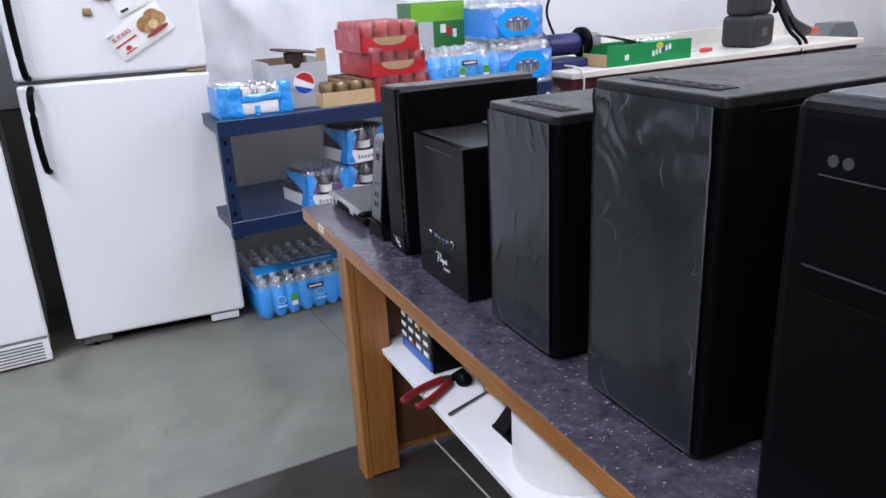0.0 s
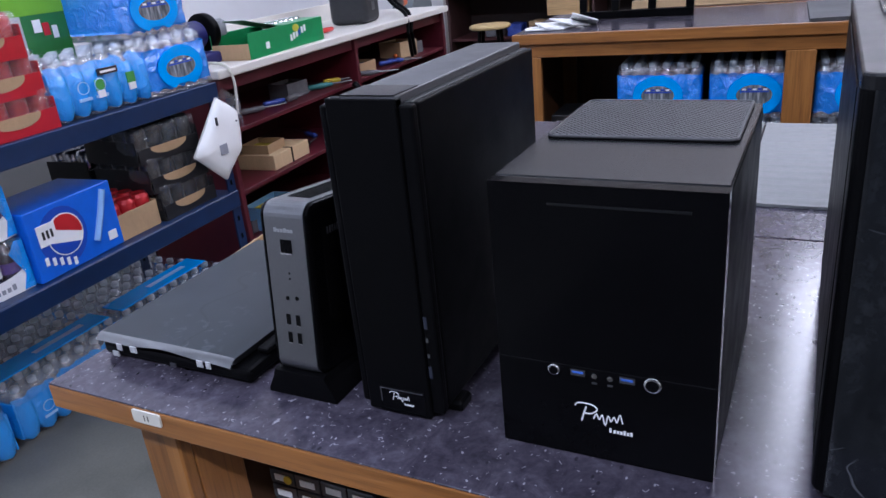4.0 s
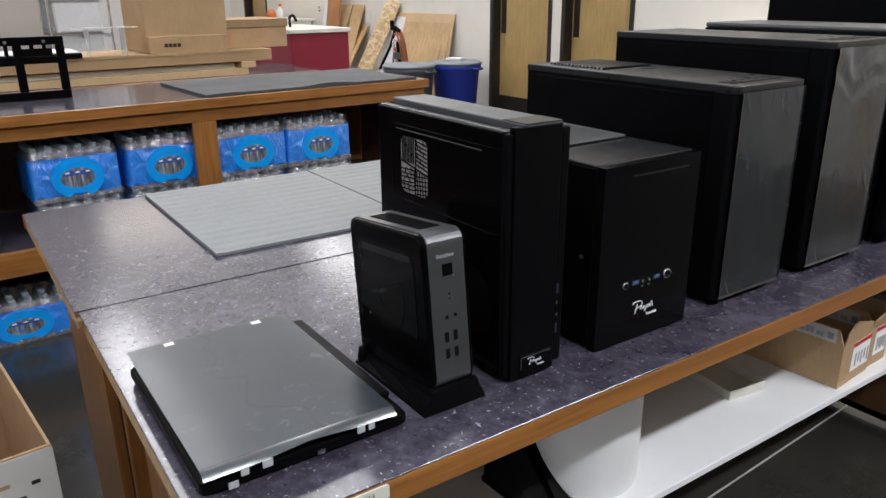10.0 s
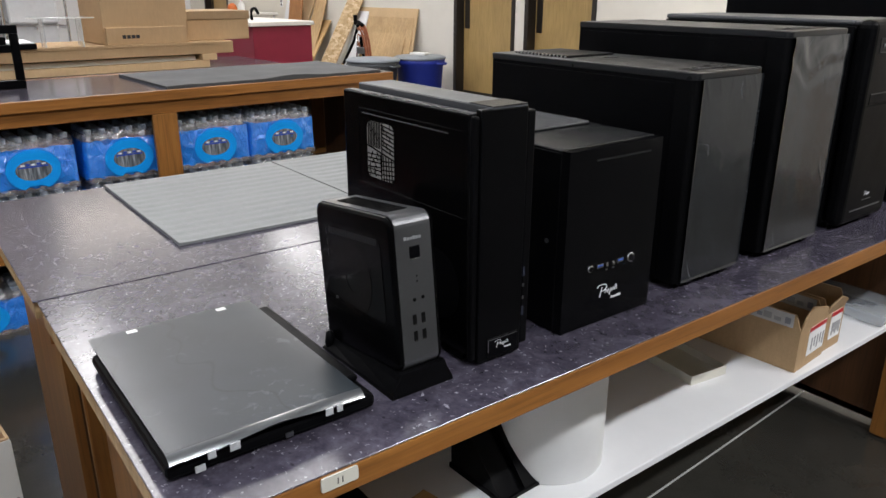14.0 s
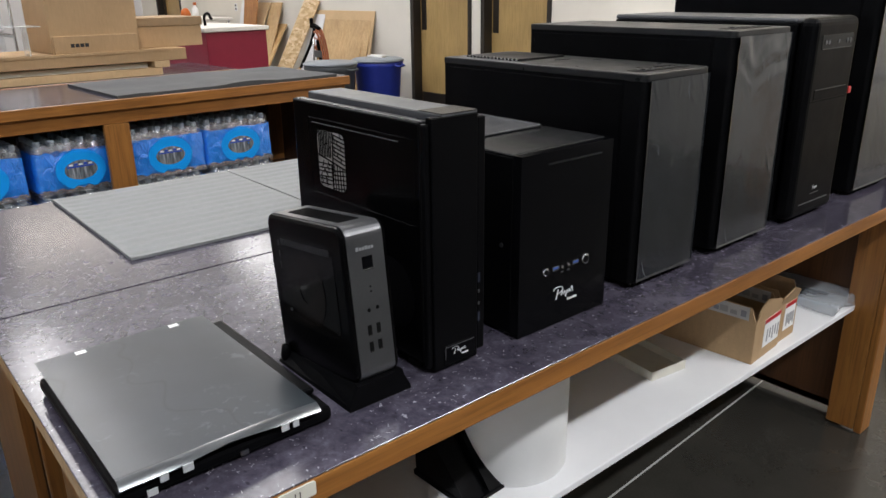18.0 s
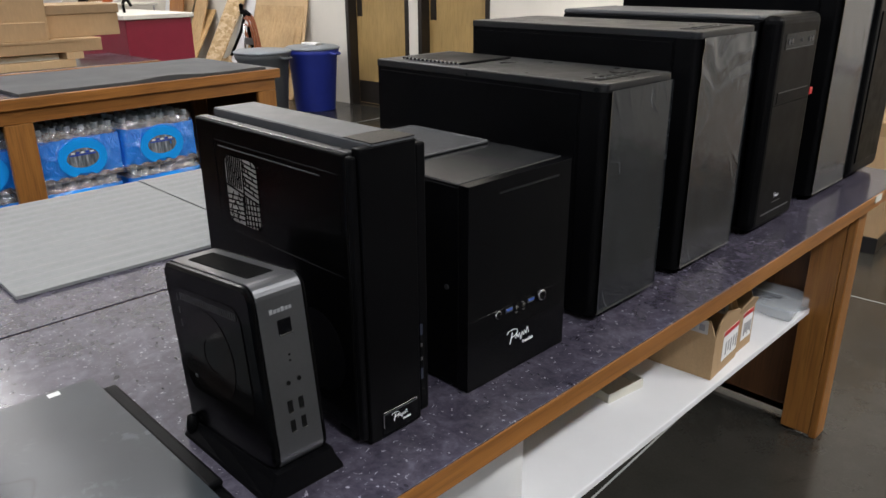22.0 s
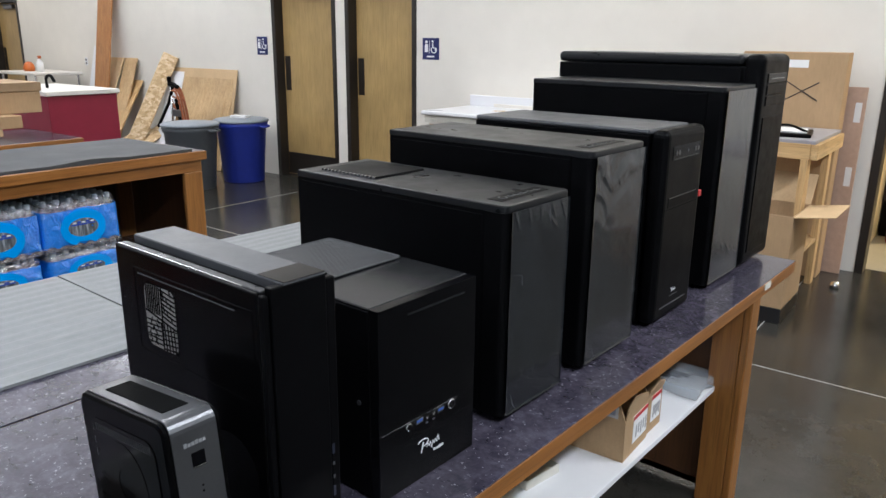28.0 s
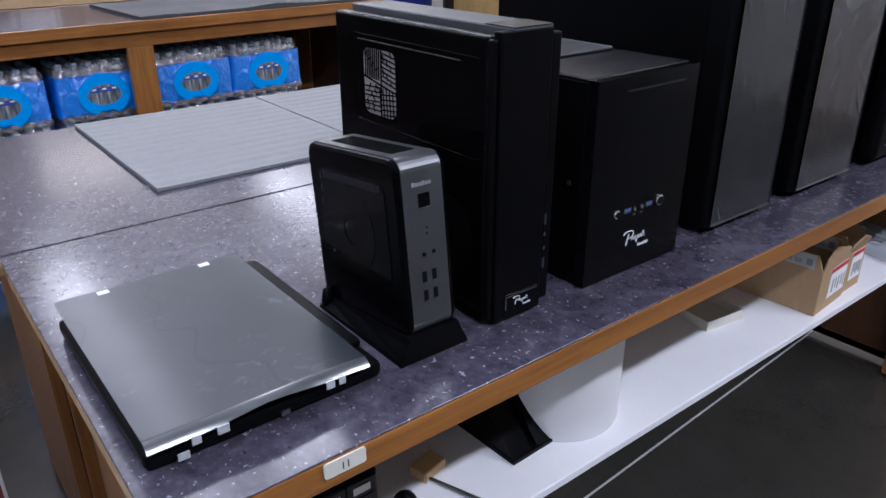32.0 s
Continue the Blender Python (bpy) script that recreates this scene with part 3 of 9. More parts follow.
def workbench(name, x0, x1, y0, y1, top, rz, label, at=(0, 0), joint=""):
    """A bench with a laminate top, oak edge bands and oak post legs. Local axes: x across, y along, front at x0."""
    root = thing(name, at[0], at[1], 0, rz, label, "workbench", "oak workbenches")
    t = 0.045
    part("tabletop", box(x0 + 0.0008, x1 - 0.0008, y0 + 0.0008, y1 - 0.0008, top - 0.003, top, 0.0008), LAMINATE, root, "dark grey-purple speckled laminate top")
    part("core", box(x0 + 0.02, x1 - 0.02, y0 + 0.004, y1 - 0.004, top - t + 0.003, top - 0.0032), PLY, root, "hidden board core")
    if joint != "front":
        part("edge_band", box(x0, x0 + 0.0195, y0, y1, top - 0.039, top - 0.0033, 0.002, 2), OAK_Y, root, "oak edge band")
    if joint != "back":
        part("edge_band", box(x1 - 0.0195, x1, y0, y1, top - 0.039, top - 0.0033, 0.002, 2), OAK_Y, root, "oak edge band")
    for yy in (y0, y1):
        s = 1 if yy == y0 else -1
        part("end_panel", box(x0 + 0.16, x1 - 0.16, min(yy + s * 0.05, yy + s * 0.07), max(yy + s * 0.05, yy + s * 0.07), 0.02, top - t), OAK_Z, root, "oak veneered end panel")
        part("end_lining", box(x0 + 0.162, x1 - 0.162, min(yy + s * 0.0705, yy + s * 0.08), max(yy + s * 0.0705, yy + s * 0.08), 0.05, top - t - 0.002), OAK_DARK, root, "darker oak inner board")
        part("rail", box(x0 + 0.1, x1 - 0.1, min(yy + s * 0.03, yy + s * 0.05), max(yy + s * 0.03, yy + s * 0.05), top - t - 0.09, top - t, 0.002), OAK_X, root)
        for xa in (x0 + 0.072, x1 - 0.072):
            sx = 1 if xa < (x0 + x1) / 2 else -1
            ya, yb = sorted((yy + s * 0.065, yy + s * 0.14))
            leg = part("leg", box(min(xa, xa + sx * 0.024), max(xa, xa + sx * 0.024), ya, yb, 0.0, top - t, 0.003), OAK_Z, root, "oak post leg")
            yc, yd = sorted((yb - 0.018, yb)) if s > 0 else sorted((ya, ya + 0.018))
            part("cheek", box(min(xa + sx * 0.025, xa + sx * 0.115), max(xa + sx * 0.025, xa + sx * 0.115), yc, yd, 0.008, top - t - 0.002, 0.002), OAK_Z, leg)
    return root


front = workbench("workbench", 0.512, 1.268, -0.4, 2.04, TOP, 0, "long oak-edged workbench with a speckled dark laminate top", joint="back")
part("shelf", box(0.672, 1.15, -0.325, 1.965, 0.427, 0.446, 0.002), WHITE_MELAMINE, front, "white melamine undershelf")
part("back_panel", box(1.15, 1.165, -0.33, 1.97, 0.1, TOP - 0.045), OAK_DARK, front, "darker oak back panel")
for yy in (-0.335, 1.955):
    part("cleat", box(0.7, 1.14, yy, yy + 0.02, 0.385, 0.426), PINE_Y, front, "pale shelf cleat")
part("foot_rail", box(0.72, 1.14, -0.345, -0.33, 0.02, 0.06), WHITE_MELAMINE, front, "pale foot rail")
back = workbench("workbench", 1.275, 2.062, -0.4, 2.046, TOP - 0.001, 0, "oak-edged workbench standing back to back with another", joint="front")
part("seam_strip", box(1.2685, 1.2745, -0.38, 1.97, TOP - 0.012, TOP - 0.004), RED_PAINT, back, "dark red strip in the joint between the tables")
for yy, w in ((1.848, "11"), (-0.118, "")):
    pl = thing("number_plate", 0.5115, yy, TOP - 0.0135, 0, "small white numbered plate on the oak table edge", "plate", "table plates")
    slab = extrude(round_slab(-0.025, 0.025, -0.0095, 0.0095, 0.003, 3), 0.0025, at=Matrix.Translation((-0.0025, 0, 0)))
    face = part("plate", slab, OFF_WHITE, pl)
    if w:
        lettering("number", w, 0.0125, 0.0003, plain("grey_digit", (0.09, 0.08, 0.07), 0.6), face, Matrix.Translation((-0.0029, 0, -0.0045)) @ FACE_AISLE, "dark printed table number")

# ---- computers on the table ----


def script_mark(parent, x, y, z, w, second=True):
    """The silvery hand-written maker's mark, as plain strokes."""
    s = w / 0.07
    bm = bmesh.new()
    sw = [(0.034, 0.010), (0.030, 0.014), (0.016, 0.014), (0.010, 0.009), (0.016, 0.003), (0.024, 0.002)]
    tube(smooth_path([(x, y + a * s, z + b * s) for a, b in sw], 4), 0.0008 * s, 5, bm)
    tube(smooth_path([(x, y + a * s, z + b * s) for a, b in [(0.022, 0.010), (0.025, 0.0), (0.027, -0.008)]], 4), 0.001 * s, 5, bm)
    tube(smooth_path([(x, y + a * s, z + b * s) for a, b in [(0.014 - 0.0031 * k, (-0.003, 0.0035)[k % 2] - (0.006 if k == 4 else 0) + (0.004 if k == 9 else 0)) for k in range(11)]], 4), 0.0008 * s, 5, bm)
    part("maker_mark", bm, WHITE_INK, parent, "silver script mark drawn as plain strokes")
    if second:
        for k, (a, hgt) in enumerate(((-0.004, 0.005), (-0.0085, 0.0035), (-0.012, 0.0035), (-0.0155, 0.0035), (-0.019, 0.005), (-0.0225, 0.0035), (-0.026, 0.0045))):
            part("mark_bar", box(x - 0.0006, x + 0.0004, y + (a - 0.0012) * s, y + (a + 0.0012) * s, z - 0.0165 * s, z + (hgt - 0.0165) * s), WHITE_INK, parent)


def feet(root, d, w, h=0.012):
    for fx in (0.06, d - 0.07):
        for fy in (-w / 2 + 0.035, w / 2 - 0.035):
            part("foot", cyl(fx, fy, 0, h + 0.001, 0.017, n=14), BLACK_PLASTIC, root)


def wrinkled_film(root, w, z0, z1, x, style):
    """A loose clear film over a front panel: a thin creased sheet, drawn into folds."""
    bm = bmesh.new()
    n, m = 64, 110
    rng = random.Random(style * 7 + 3)
    folds = [(rng.uniform(-0.42, 0.42) * w, rng.uniform(-1.2, 1.2), z0 + (z1 - z0) * rng.uniform(0.05, 0.9), rng.uniform(0.012, 0.035), rng.uniform(0.4, 1.0)) for _ in range(9)]
    folds += [((k / 5 - 0.4) * w, rng.uniform(-0.5, 0.5), z1 - 0.015, rng.uniform(0.015, 0.03), rng.uniform(0.5, 1.0)) for k in range(5 if style != 2 else 1)]
    vs = []
    for i in range(n + 1):
        for k in range(m + 1):
            y, z = -w / 2 + w * i / n, z0 + (z1 - z0) * k / m
            top = max(0.0, 1 - (z1 - z) / 0.17)
            warp = 1.2 * noise.noise((y * 6, z * 6, w * 17))
            d = 0.0006 * noise.noise((y * 9 + warp, z * 7 + warp, w * 50)) + 0.00012 * noise.noise((y * 40 + warp, z * 9, w * 7))
            for fy, lean, fz, ln, a in folds:
                q = (y - fy - lean * (z - fz) - 0.006 * noise.noise((z * 22, fy * 90, 0.0))) / 0.0032
                if abs(q) < 3:
                    d += 0.00065 * a * math.exp(-q * q - ((z - fz) / ln) ** 2)
            if style == 2:
                d += 0.0016 * top * math.sin(115 * (z - 0.3 * abs(y + 0.02) + 0.05 * noise.noise((y * 14, z * 12, 4.0)))) * (0.35 + 0.65 * max(0.0, noise.noise((y * 8, z * 16, 2.0)) + 0.4))
            lift = 0.0016 if i in (0, n) or k == 0 else 0
            vs.append(bm.verts.new((x - 0.0035 - d - lift, y, z)))
    for i in range(n):
        for k in range(m):
            a = i * (m + 1) + k
            bm.faces.new((vs[a], vs[a + 1], vs[a + m + 2], vs[a + m + 1]))
    return part("film", bm, FILM[style], root, "wrinkled clear protective film", True)


def rounded_front(x0, x1, y0, y1, z0, z1, r, n=5, bevel=0.0):
    """A slab whose two front upright edges are rounded."""
    pts = [(x1, y0), (x1, y1)]
    pts += [(x0 + r - r * math.sin(radians(90 * k / n)), y1 - r + r * math.cos(radians(90 * k / n))) for k in range(n + 1)]
    pts += [(x0 + r - r * math.cos(radians(90 * k / n)), y0 + r - r * math.sin(radians(90 * k / n))) for k in range(n + 1)]
    bm = bmesh.new()
    lo, hi = [bm.verts.new((p, q, z0)) for p, q in pts], [bm.verts.new((p, q, z1)) for p, q in pts]
    bm.faces.new(lo[::-1])
    cap = bm.faces.new(hi)
    for k in range(len(pts)):
        j = (k + 1) % len(pts)
        bm.faces.new((lo[k], lo[j], hi[j], hi[k]))
    bmesh.ops.recalc_face_normals(bm, faces=bm.faces)
    if bevel:
        bmesh.ops.bevel(bm, geom=list(cap.edges), offset=bevel, segments=2, profile=0.5, affect="EDGES")
    return bm


def filmed_tower(y0, y1, x0, d, h, label, vent=False, buttons=True, style=1):
    w = y1 - y0
    root = thing("computer_tower", x0, (y0 + y1) / 2, TOP, 0, label, "computer tower", "computers on the table")
    feet(root, d, w)
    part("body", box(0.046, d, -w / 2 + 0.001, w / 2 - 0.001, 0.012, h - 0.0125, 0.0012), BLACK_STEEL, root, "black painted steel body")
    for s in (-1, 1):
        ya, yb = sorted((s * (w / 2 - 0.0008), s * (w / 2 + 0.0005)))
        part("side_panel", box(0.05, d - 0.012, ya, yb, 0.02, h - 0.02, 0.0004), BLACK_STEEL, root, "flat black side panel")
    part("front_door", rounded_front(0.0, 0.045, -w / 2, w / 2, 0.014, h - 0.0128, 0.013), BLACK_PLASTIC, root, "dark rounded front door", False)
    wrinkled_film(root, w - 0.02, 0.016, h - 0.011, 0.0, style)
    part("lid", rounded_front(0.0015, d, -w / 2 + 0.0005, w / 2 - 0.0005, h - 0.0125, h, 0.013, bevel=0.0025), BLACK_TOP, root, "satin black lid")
    if vent:
        part("vent_frame", box(d - 0.2, d - 0.04, -w / 2 + 0.03, w / 2 - 0.03, h, h + 0.004, 0.002), BLACK_PLASTIC, root, "raised fan vent")
        for k in range(14):
            part("slot", box(d - 0.198 + 0.011 * k, d - 0.193 + 0.011 * k, w / 2 - 0.034, w / 2 - 0.0285, h + 0.0005, h + 0.0045), SILVER, root)
    if buttons:
        bar = part("control_strip", box(0.03, 0.062, -0.075, 0.075, h + 0.0003, h + 0.0011, 0.0004), BLACK_PLASTIC, root, "flush black control strip")
        part("button", cyl(0.045, 0.052, h + 0.001, h + 0.0026, 0.0085, n=18), GUNMETAL, bar, "round button")
        part("button_cap", cyl(0.045, 0.052, h + 0.0026, h + 0.003, 0.0055, n=14), BLACK_GLOSS, bar)
        for dy in (0.026, 0.01, -0.012, -0.034, -0.056):
            u = part("socket", box(0.041, 0.049, dy - 0.0068, dy + 0.0068, h + 0.001, h + 0.0022, 0.0005), GUNMETAL, bar)
            part("socket_mouth", box(0.0425, 0.0475, dy - 0.0052, dy + 0.0052, h + 0.0021, h + 0.0026), DARK_HOLE, u)
    for hz in (0.16, 0.62):
        part("thumb_screw", cyl(0, h * hz, d, d + 0.008, 0.007, n=12, axis="x"), SILVER, root)
    return root


filmed_tower(0.872, 1.078, 0.609, 0.535, 0.401, "black mid-size computer tower with a film-covered front", vent=True, style=1)
filmed_tower(0.56, 0.792, 0.612, 0.54, 0.461, "large black computer tower with wrinkled film on its front", style=2)
filmed_tower(-0.147, 0.097, 0.618, 0.59, 0.555, "tall black computer tower with shiny film on its front", buttons=False, style=3)


def bay_tower():
    w, d, h = 0.226, 0.54, 0.476
    root = thing("computer_tower", 0.602, 0.358, TOP, 0, "matt black computer tower with drive bays and a rounded front", "computer tower", "computers on the table")
    feet(root, d, w)
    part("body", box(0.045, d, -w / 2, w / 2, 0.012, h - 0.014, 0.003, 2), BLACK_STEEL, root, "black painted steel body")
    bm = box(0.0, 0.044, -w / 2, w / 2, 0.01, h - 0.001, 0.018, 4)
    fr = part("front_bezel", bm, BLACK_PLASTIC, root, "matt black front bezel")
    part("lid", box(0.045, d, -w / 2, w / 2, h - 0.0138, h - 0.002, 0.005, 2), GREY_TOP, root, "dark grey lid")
    dr = part("disc_drive", box(-0.0012, 0.006, -0.078, 0.078, 0.405, 0.437, 0.0006), BLACK_GLOSS, fr, "recessed drive and control strip")
    for k, dy in enumerate((0.06, 0.045, -0.005, -0.05, -0.066)):
        part("control", cyl(dy, 0.421, -0.0024, 0.001, 0.0056 if k != 2 else 0.004, n=14, axis="x"), RIM_GREY, dr, "small dark grey control")
    part("drive_slot", box(-0.0018, 0.0, -0.074, 0.074, 0.4055, 0.407), RIM_GREY, dr)
    pt = part("port_strip", box(-0.001, 0.006, -0.082, 0.082, 0.293, 0.318, 0.0008), BLACK_STEEL, fr, "black port strip")
    part("strip_edge", box(-0.0016, 0.0, -0.08, 0.08, 0.3155, 0.3175), RIM_DARK, pt)
    part("panel_seam", box(-0.0006, 0.004, -0.098, 0.098, 0.2895, 0.291), DARK_HOLE, fr)
    part("tag", box(0.002, 0.018, -w / 2 - 0.012, -w / 2 + 0.004, 0.293, 0.309, 0.001), plain("red_tag", (0.5, 0.02, 0.02), 0.4), root, "small red tag")
    part("base_line", box(-0.0012, 0.002, -0.075, 0.075, 0.043, 0.046), GUNMETAL, fr)
    script_mark(root, -0.001, 0.0, 0.078, 0.036, False)
    part("mark_frame", box(-0.0008, 0.001, -0.022, 0.022, 0.064, 0.0655), GUNMETAL, fr)
    for dx, dy in ((0.08, -0.08), (0.1, -0.08)):
        part("stud", cyl(dx, dy, h - 0.003, h, 0.004, n=8), SILVER, root)


bay_tower()


def big_tower():
    w, d, h = 0.25, 0.65, 0.636
    root = thing("computer_tower", 0.606, -0.277, TOP, 0, "very large black computer tower with rounded edges", "computer tower", "computers on the table")
    feet(root, d, w, 0.016)
    part("body", box(0.05, d, -w / 2 + 0.004, w / 2 - 0.004, 0.016, h - 0.035, 0.004, 2), BLACK_STEEL, root, "black steel body")
    bm = box(0.0, 0.06, -w / 2, w / 2, 0.012, h, 0.022, 5)
    fr = part("front_bezel", bm, BLACK_PLASTIC, root, "rounded black front bezel")
    part("side_rib", box(0.061, d + 0.012, w / 2 - 0.0038, w / 2 + 0.003, h - 0.085, h - 0.036, 0.003), BLACK_PLASTIC, root)
    part("lid", box(0.061, d + 0.02, -w / 2 + 0.001, w / 2 - 0.001, h - 0.0345, h - 0.002, 0.014, 4), BLACK_TOP, root, "satin black lid")
    for k in range(3):
        part("bay_cover", box(-0.003, 0.004, -0.085, 0.085, 0.49 + 0.032 * k, 0.518 + 0.032 * k, 0.002), BLACK_GLOSS if k == 2 else BLACK_PLASTIC, fr)
    part("bay_line", box(-0.004, -0.0028, -0.06, 0.06, 0.566, 0.569), GUNMETAL, fr)
    part("lower_panel", box(-0.003, 0.004, -0.092, 0.092, 0.05, 0.46, 0.003), BLACK_STEEL, fr)


big_tower()


def cube_pc():
    y0, y1, x0, d, h = 1.164, 1.385, 0.604, 0.34, 0.305
    w = y1 - y0
    root = thing("cube_computer", x0, (y0 + y1) / 2, TOP, 0, "black cube-shaped computer with a silver script mark", "computer", "computers on the table")
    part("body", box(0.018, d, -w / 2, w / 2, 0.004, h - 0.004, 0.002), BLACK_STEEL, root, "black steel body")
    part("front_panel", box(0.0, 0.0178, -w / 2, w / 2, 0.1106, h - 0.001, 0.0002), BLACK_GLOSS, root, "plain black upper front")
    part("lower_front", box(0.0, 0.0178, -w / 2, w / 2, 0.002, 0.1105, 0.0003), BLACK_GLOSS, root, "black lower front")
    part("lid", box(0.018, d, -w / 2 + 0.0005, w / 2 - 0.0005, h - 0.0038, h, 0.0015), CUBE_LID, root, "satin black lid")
    part("lip", box(-0.001, 0.004, -w / 2 + 0.03, w / 2 - 0.06, h - 0.022, h - 0.0195), BLACK_TOP, root)
    # a low tray with rounded corners, its diagonal mesh set inside a bright rim
    X0, X1, Y0, Y1 = 0.153, d - 0.004, -w / 2 + 0.009, w / 2 - 0.009
    flat = Matrix(((0, 0, 1, 0), (0, 1, 0, 0), (-1, 0, 0, h + 0.0028), (0, 0, 0, 1)))
    part("vent_step", box(X0 + 0.004, X1 - 0.004, Y0 + 0.004, Y1 - 0.004, h, h + 0.0006), DARK_HOLE, root, "shadow gap under the vent")
    bm = extrude(round_slab(Y0, Y1, X0, X1, 0.008, 5), 0.002, at=flat)
    bmesh.ops.recalc_face_normals(bm, faces=bm.faces)
    tray = part("top_vent", bm, DARK_HOLE, root, "low rounded mesh vent")
    rim = bmesh.new()
    pts = round_slab(Y0 + 0.0015, Y1 - 0.0015, X0 + 0.0015, X1 - 0.0015, 0.0075, 5)
    tube([(q, p, h + 0.0029) for p, q in pts] + [(pts[0][1], pts[0][0], h + 0.0029)], 0.0021, 6, rim)
    part("vent_rim", rim, RIM_GREY, tray, "satin metal rim", True)
    web = bmesh.new()
    for slope, gap, t, top in ((1.0, 0.0076, 0.0034, h + 0.0034), (-0.55, 0.009, 0.0014, h + 0.0032)):
        reach = (X1 - X0) + (Y1 - Y0)
        for k in range(int(2 * reach / gap)):
            c = -reach + gap * k
            ends = []
            for q in (X0 + 0.003, X1 - 0.003):
                y = Y0 + c + slope * (q - X0)
                y_in = min(max(y, Y0 + 0.003), Y1 - 0.003)
                ends.append((X0 + (y_in - Y0 - c) / slope, y_in))
            (xa, ya), (xb, yb) = ends
            ln = math.hypot(xb - xa, yb - ya)
            if ln < 0.004 or not X0 < (xa + xb) / 2 < X1:
                continue
            strip = box(0, ln, -t / 2, t / 2, h + 0.0029, top)
            bmesh.ops.transform(strip, matrix=Matrix.Translation((xa, ya, 0)) @ Matrix.Rotation(math.atan2(yb - ya, xb - xa), 4, "Z"), verts=strip.verts)
            tmp = bpy.data.meshes.new("strip")
            strip.to_mesh(tmp)
            strip.free()
            web.from_mesh(tmp)
            bpy.data.meshes.remove(tmp)
    part("vent_mesh", web, RIM_GREY, tray, "diagonal grey mesh")
    for yy, r in ((0.0495, 0.0065), (-0.0505, 0.0088)):
        b = part("button", cyl(yy, 0.104, -0.003, 0.002, r, n=20, bevel=0.001, axis="x"), SILVER, root, "chrome-ringed button", True)
        part("button_cap", cyl(yy, 0.104, -0.0036, 0.0, r * 0.72, n=16, axis="x"), BLACK_GLOSS, b)
    for yy in (0.0245, -0.0255):
        u = part("usb_socket", box(-0.001, 0.003, yy - 0.0075, yy + 0.0075, 0.1005, 0.1075), GUNMETAL, root, "blue-tongued socket")
        part("tongue", box(-0.0016, 0.001, yy - 0.006, yy + 0.006, 0.1035, 0.106), plain("usb_blue", (0.05, 0.13, 0.5), 0.4), u)
    for yy in (0.0075, -0.0085):
        part("audio_socket", cyl(yy, 0.103, -0.0012, 0.003, 0.003, n=12, axis="x"), SILVER, root)
        part("symbol_bar", box(-0.0008, 0.0004, yy - 0.0025, yy + 0.0025, 0.0935, 0.0955), GUNMETAL, root)
    script_mark(root, -0.0012, -0.005, 0.055, 0.068)
    part("side_handle", box(0.3, 0.33, w / 2 - 0.001, w / 2 + 0.003, 0.12, 0.2, 0.002), BLACK_PLASTIC, root)
    part("side_stud", cyl(0.04, 0.155, w / 2 - 0.001, w / 2 + 0.002, 0.004, n=10, axis="y"), GUNMETAL, root)
    feet(root, d, w, 0.004)


cube_pc()


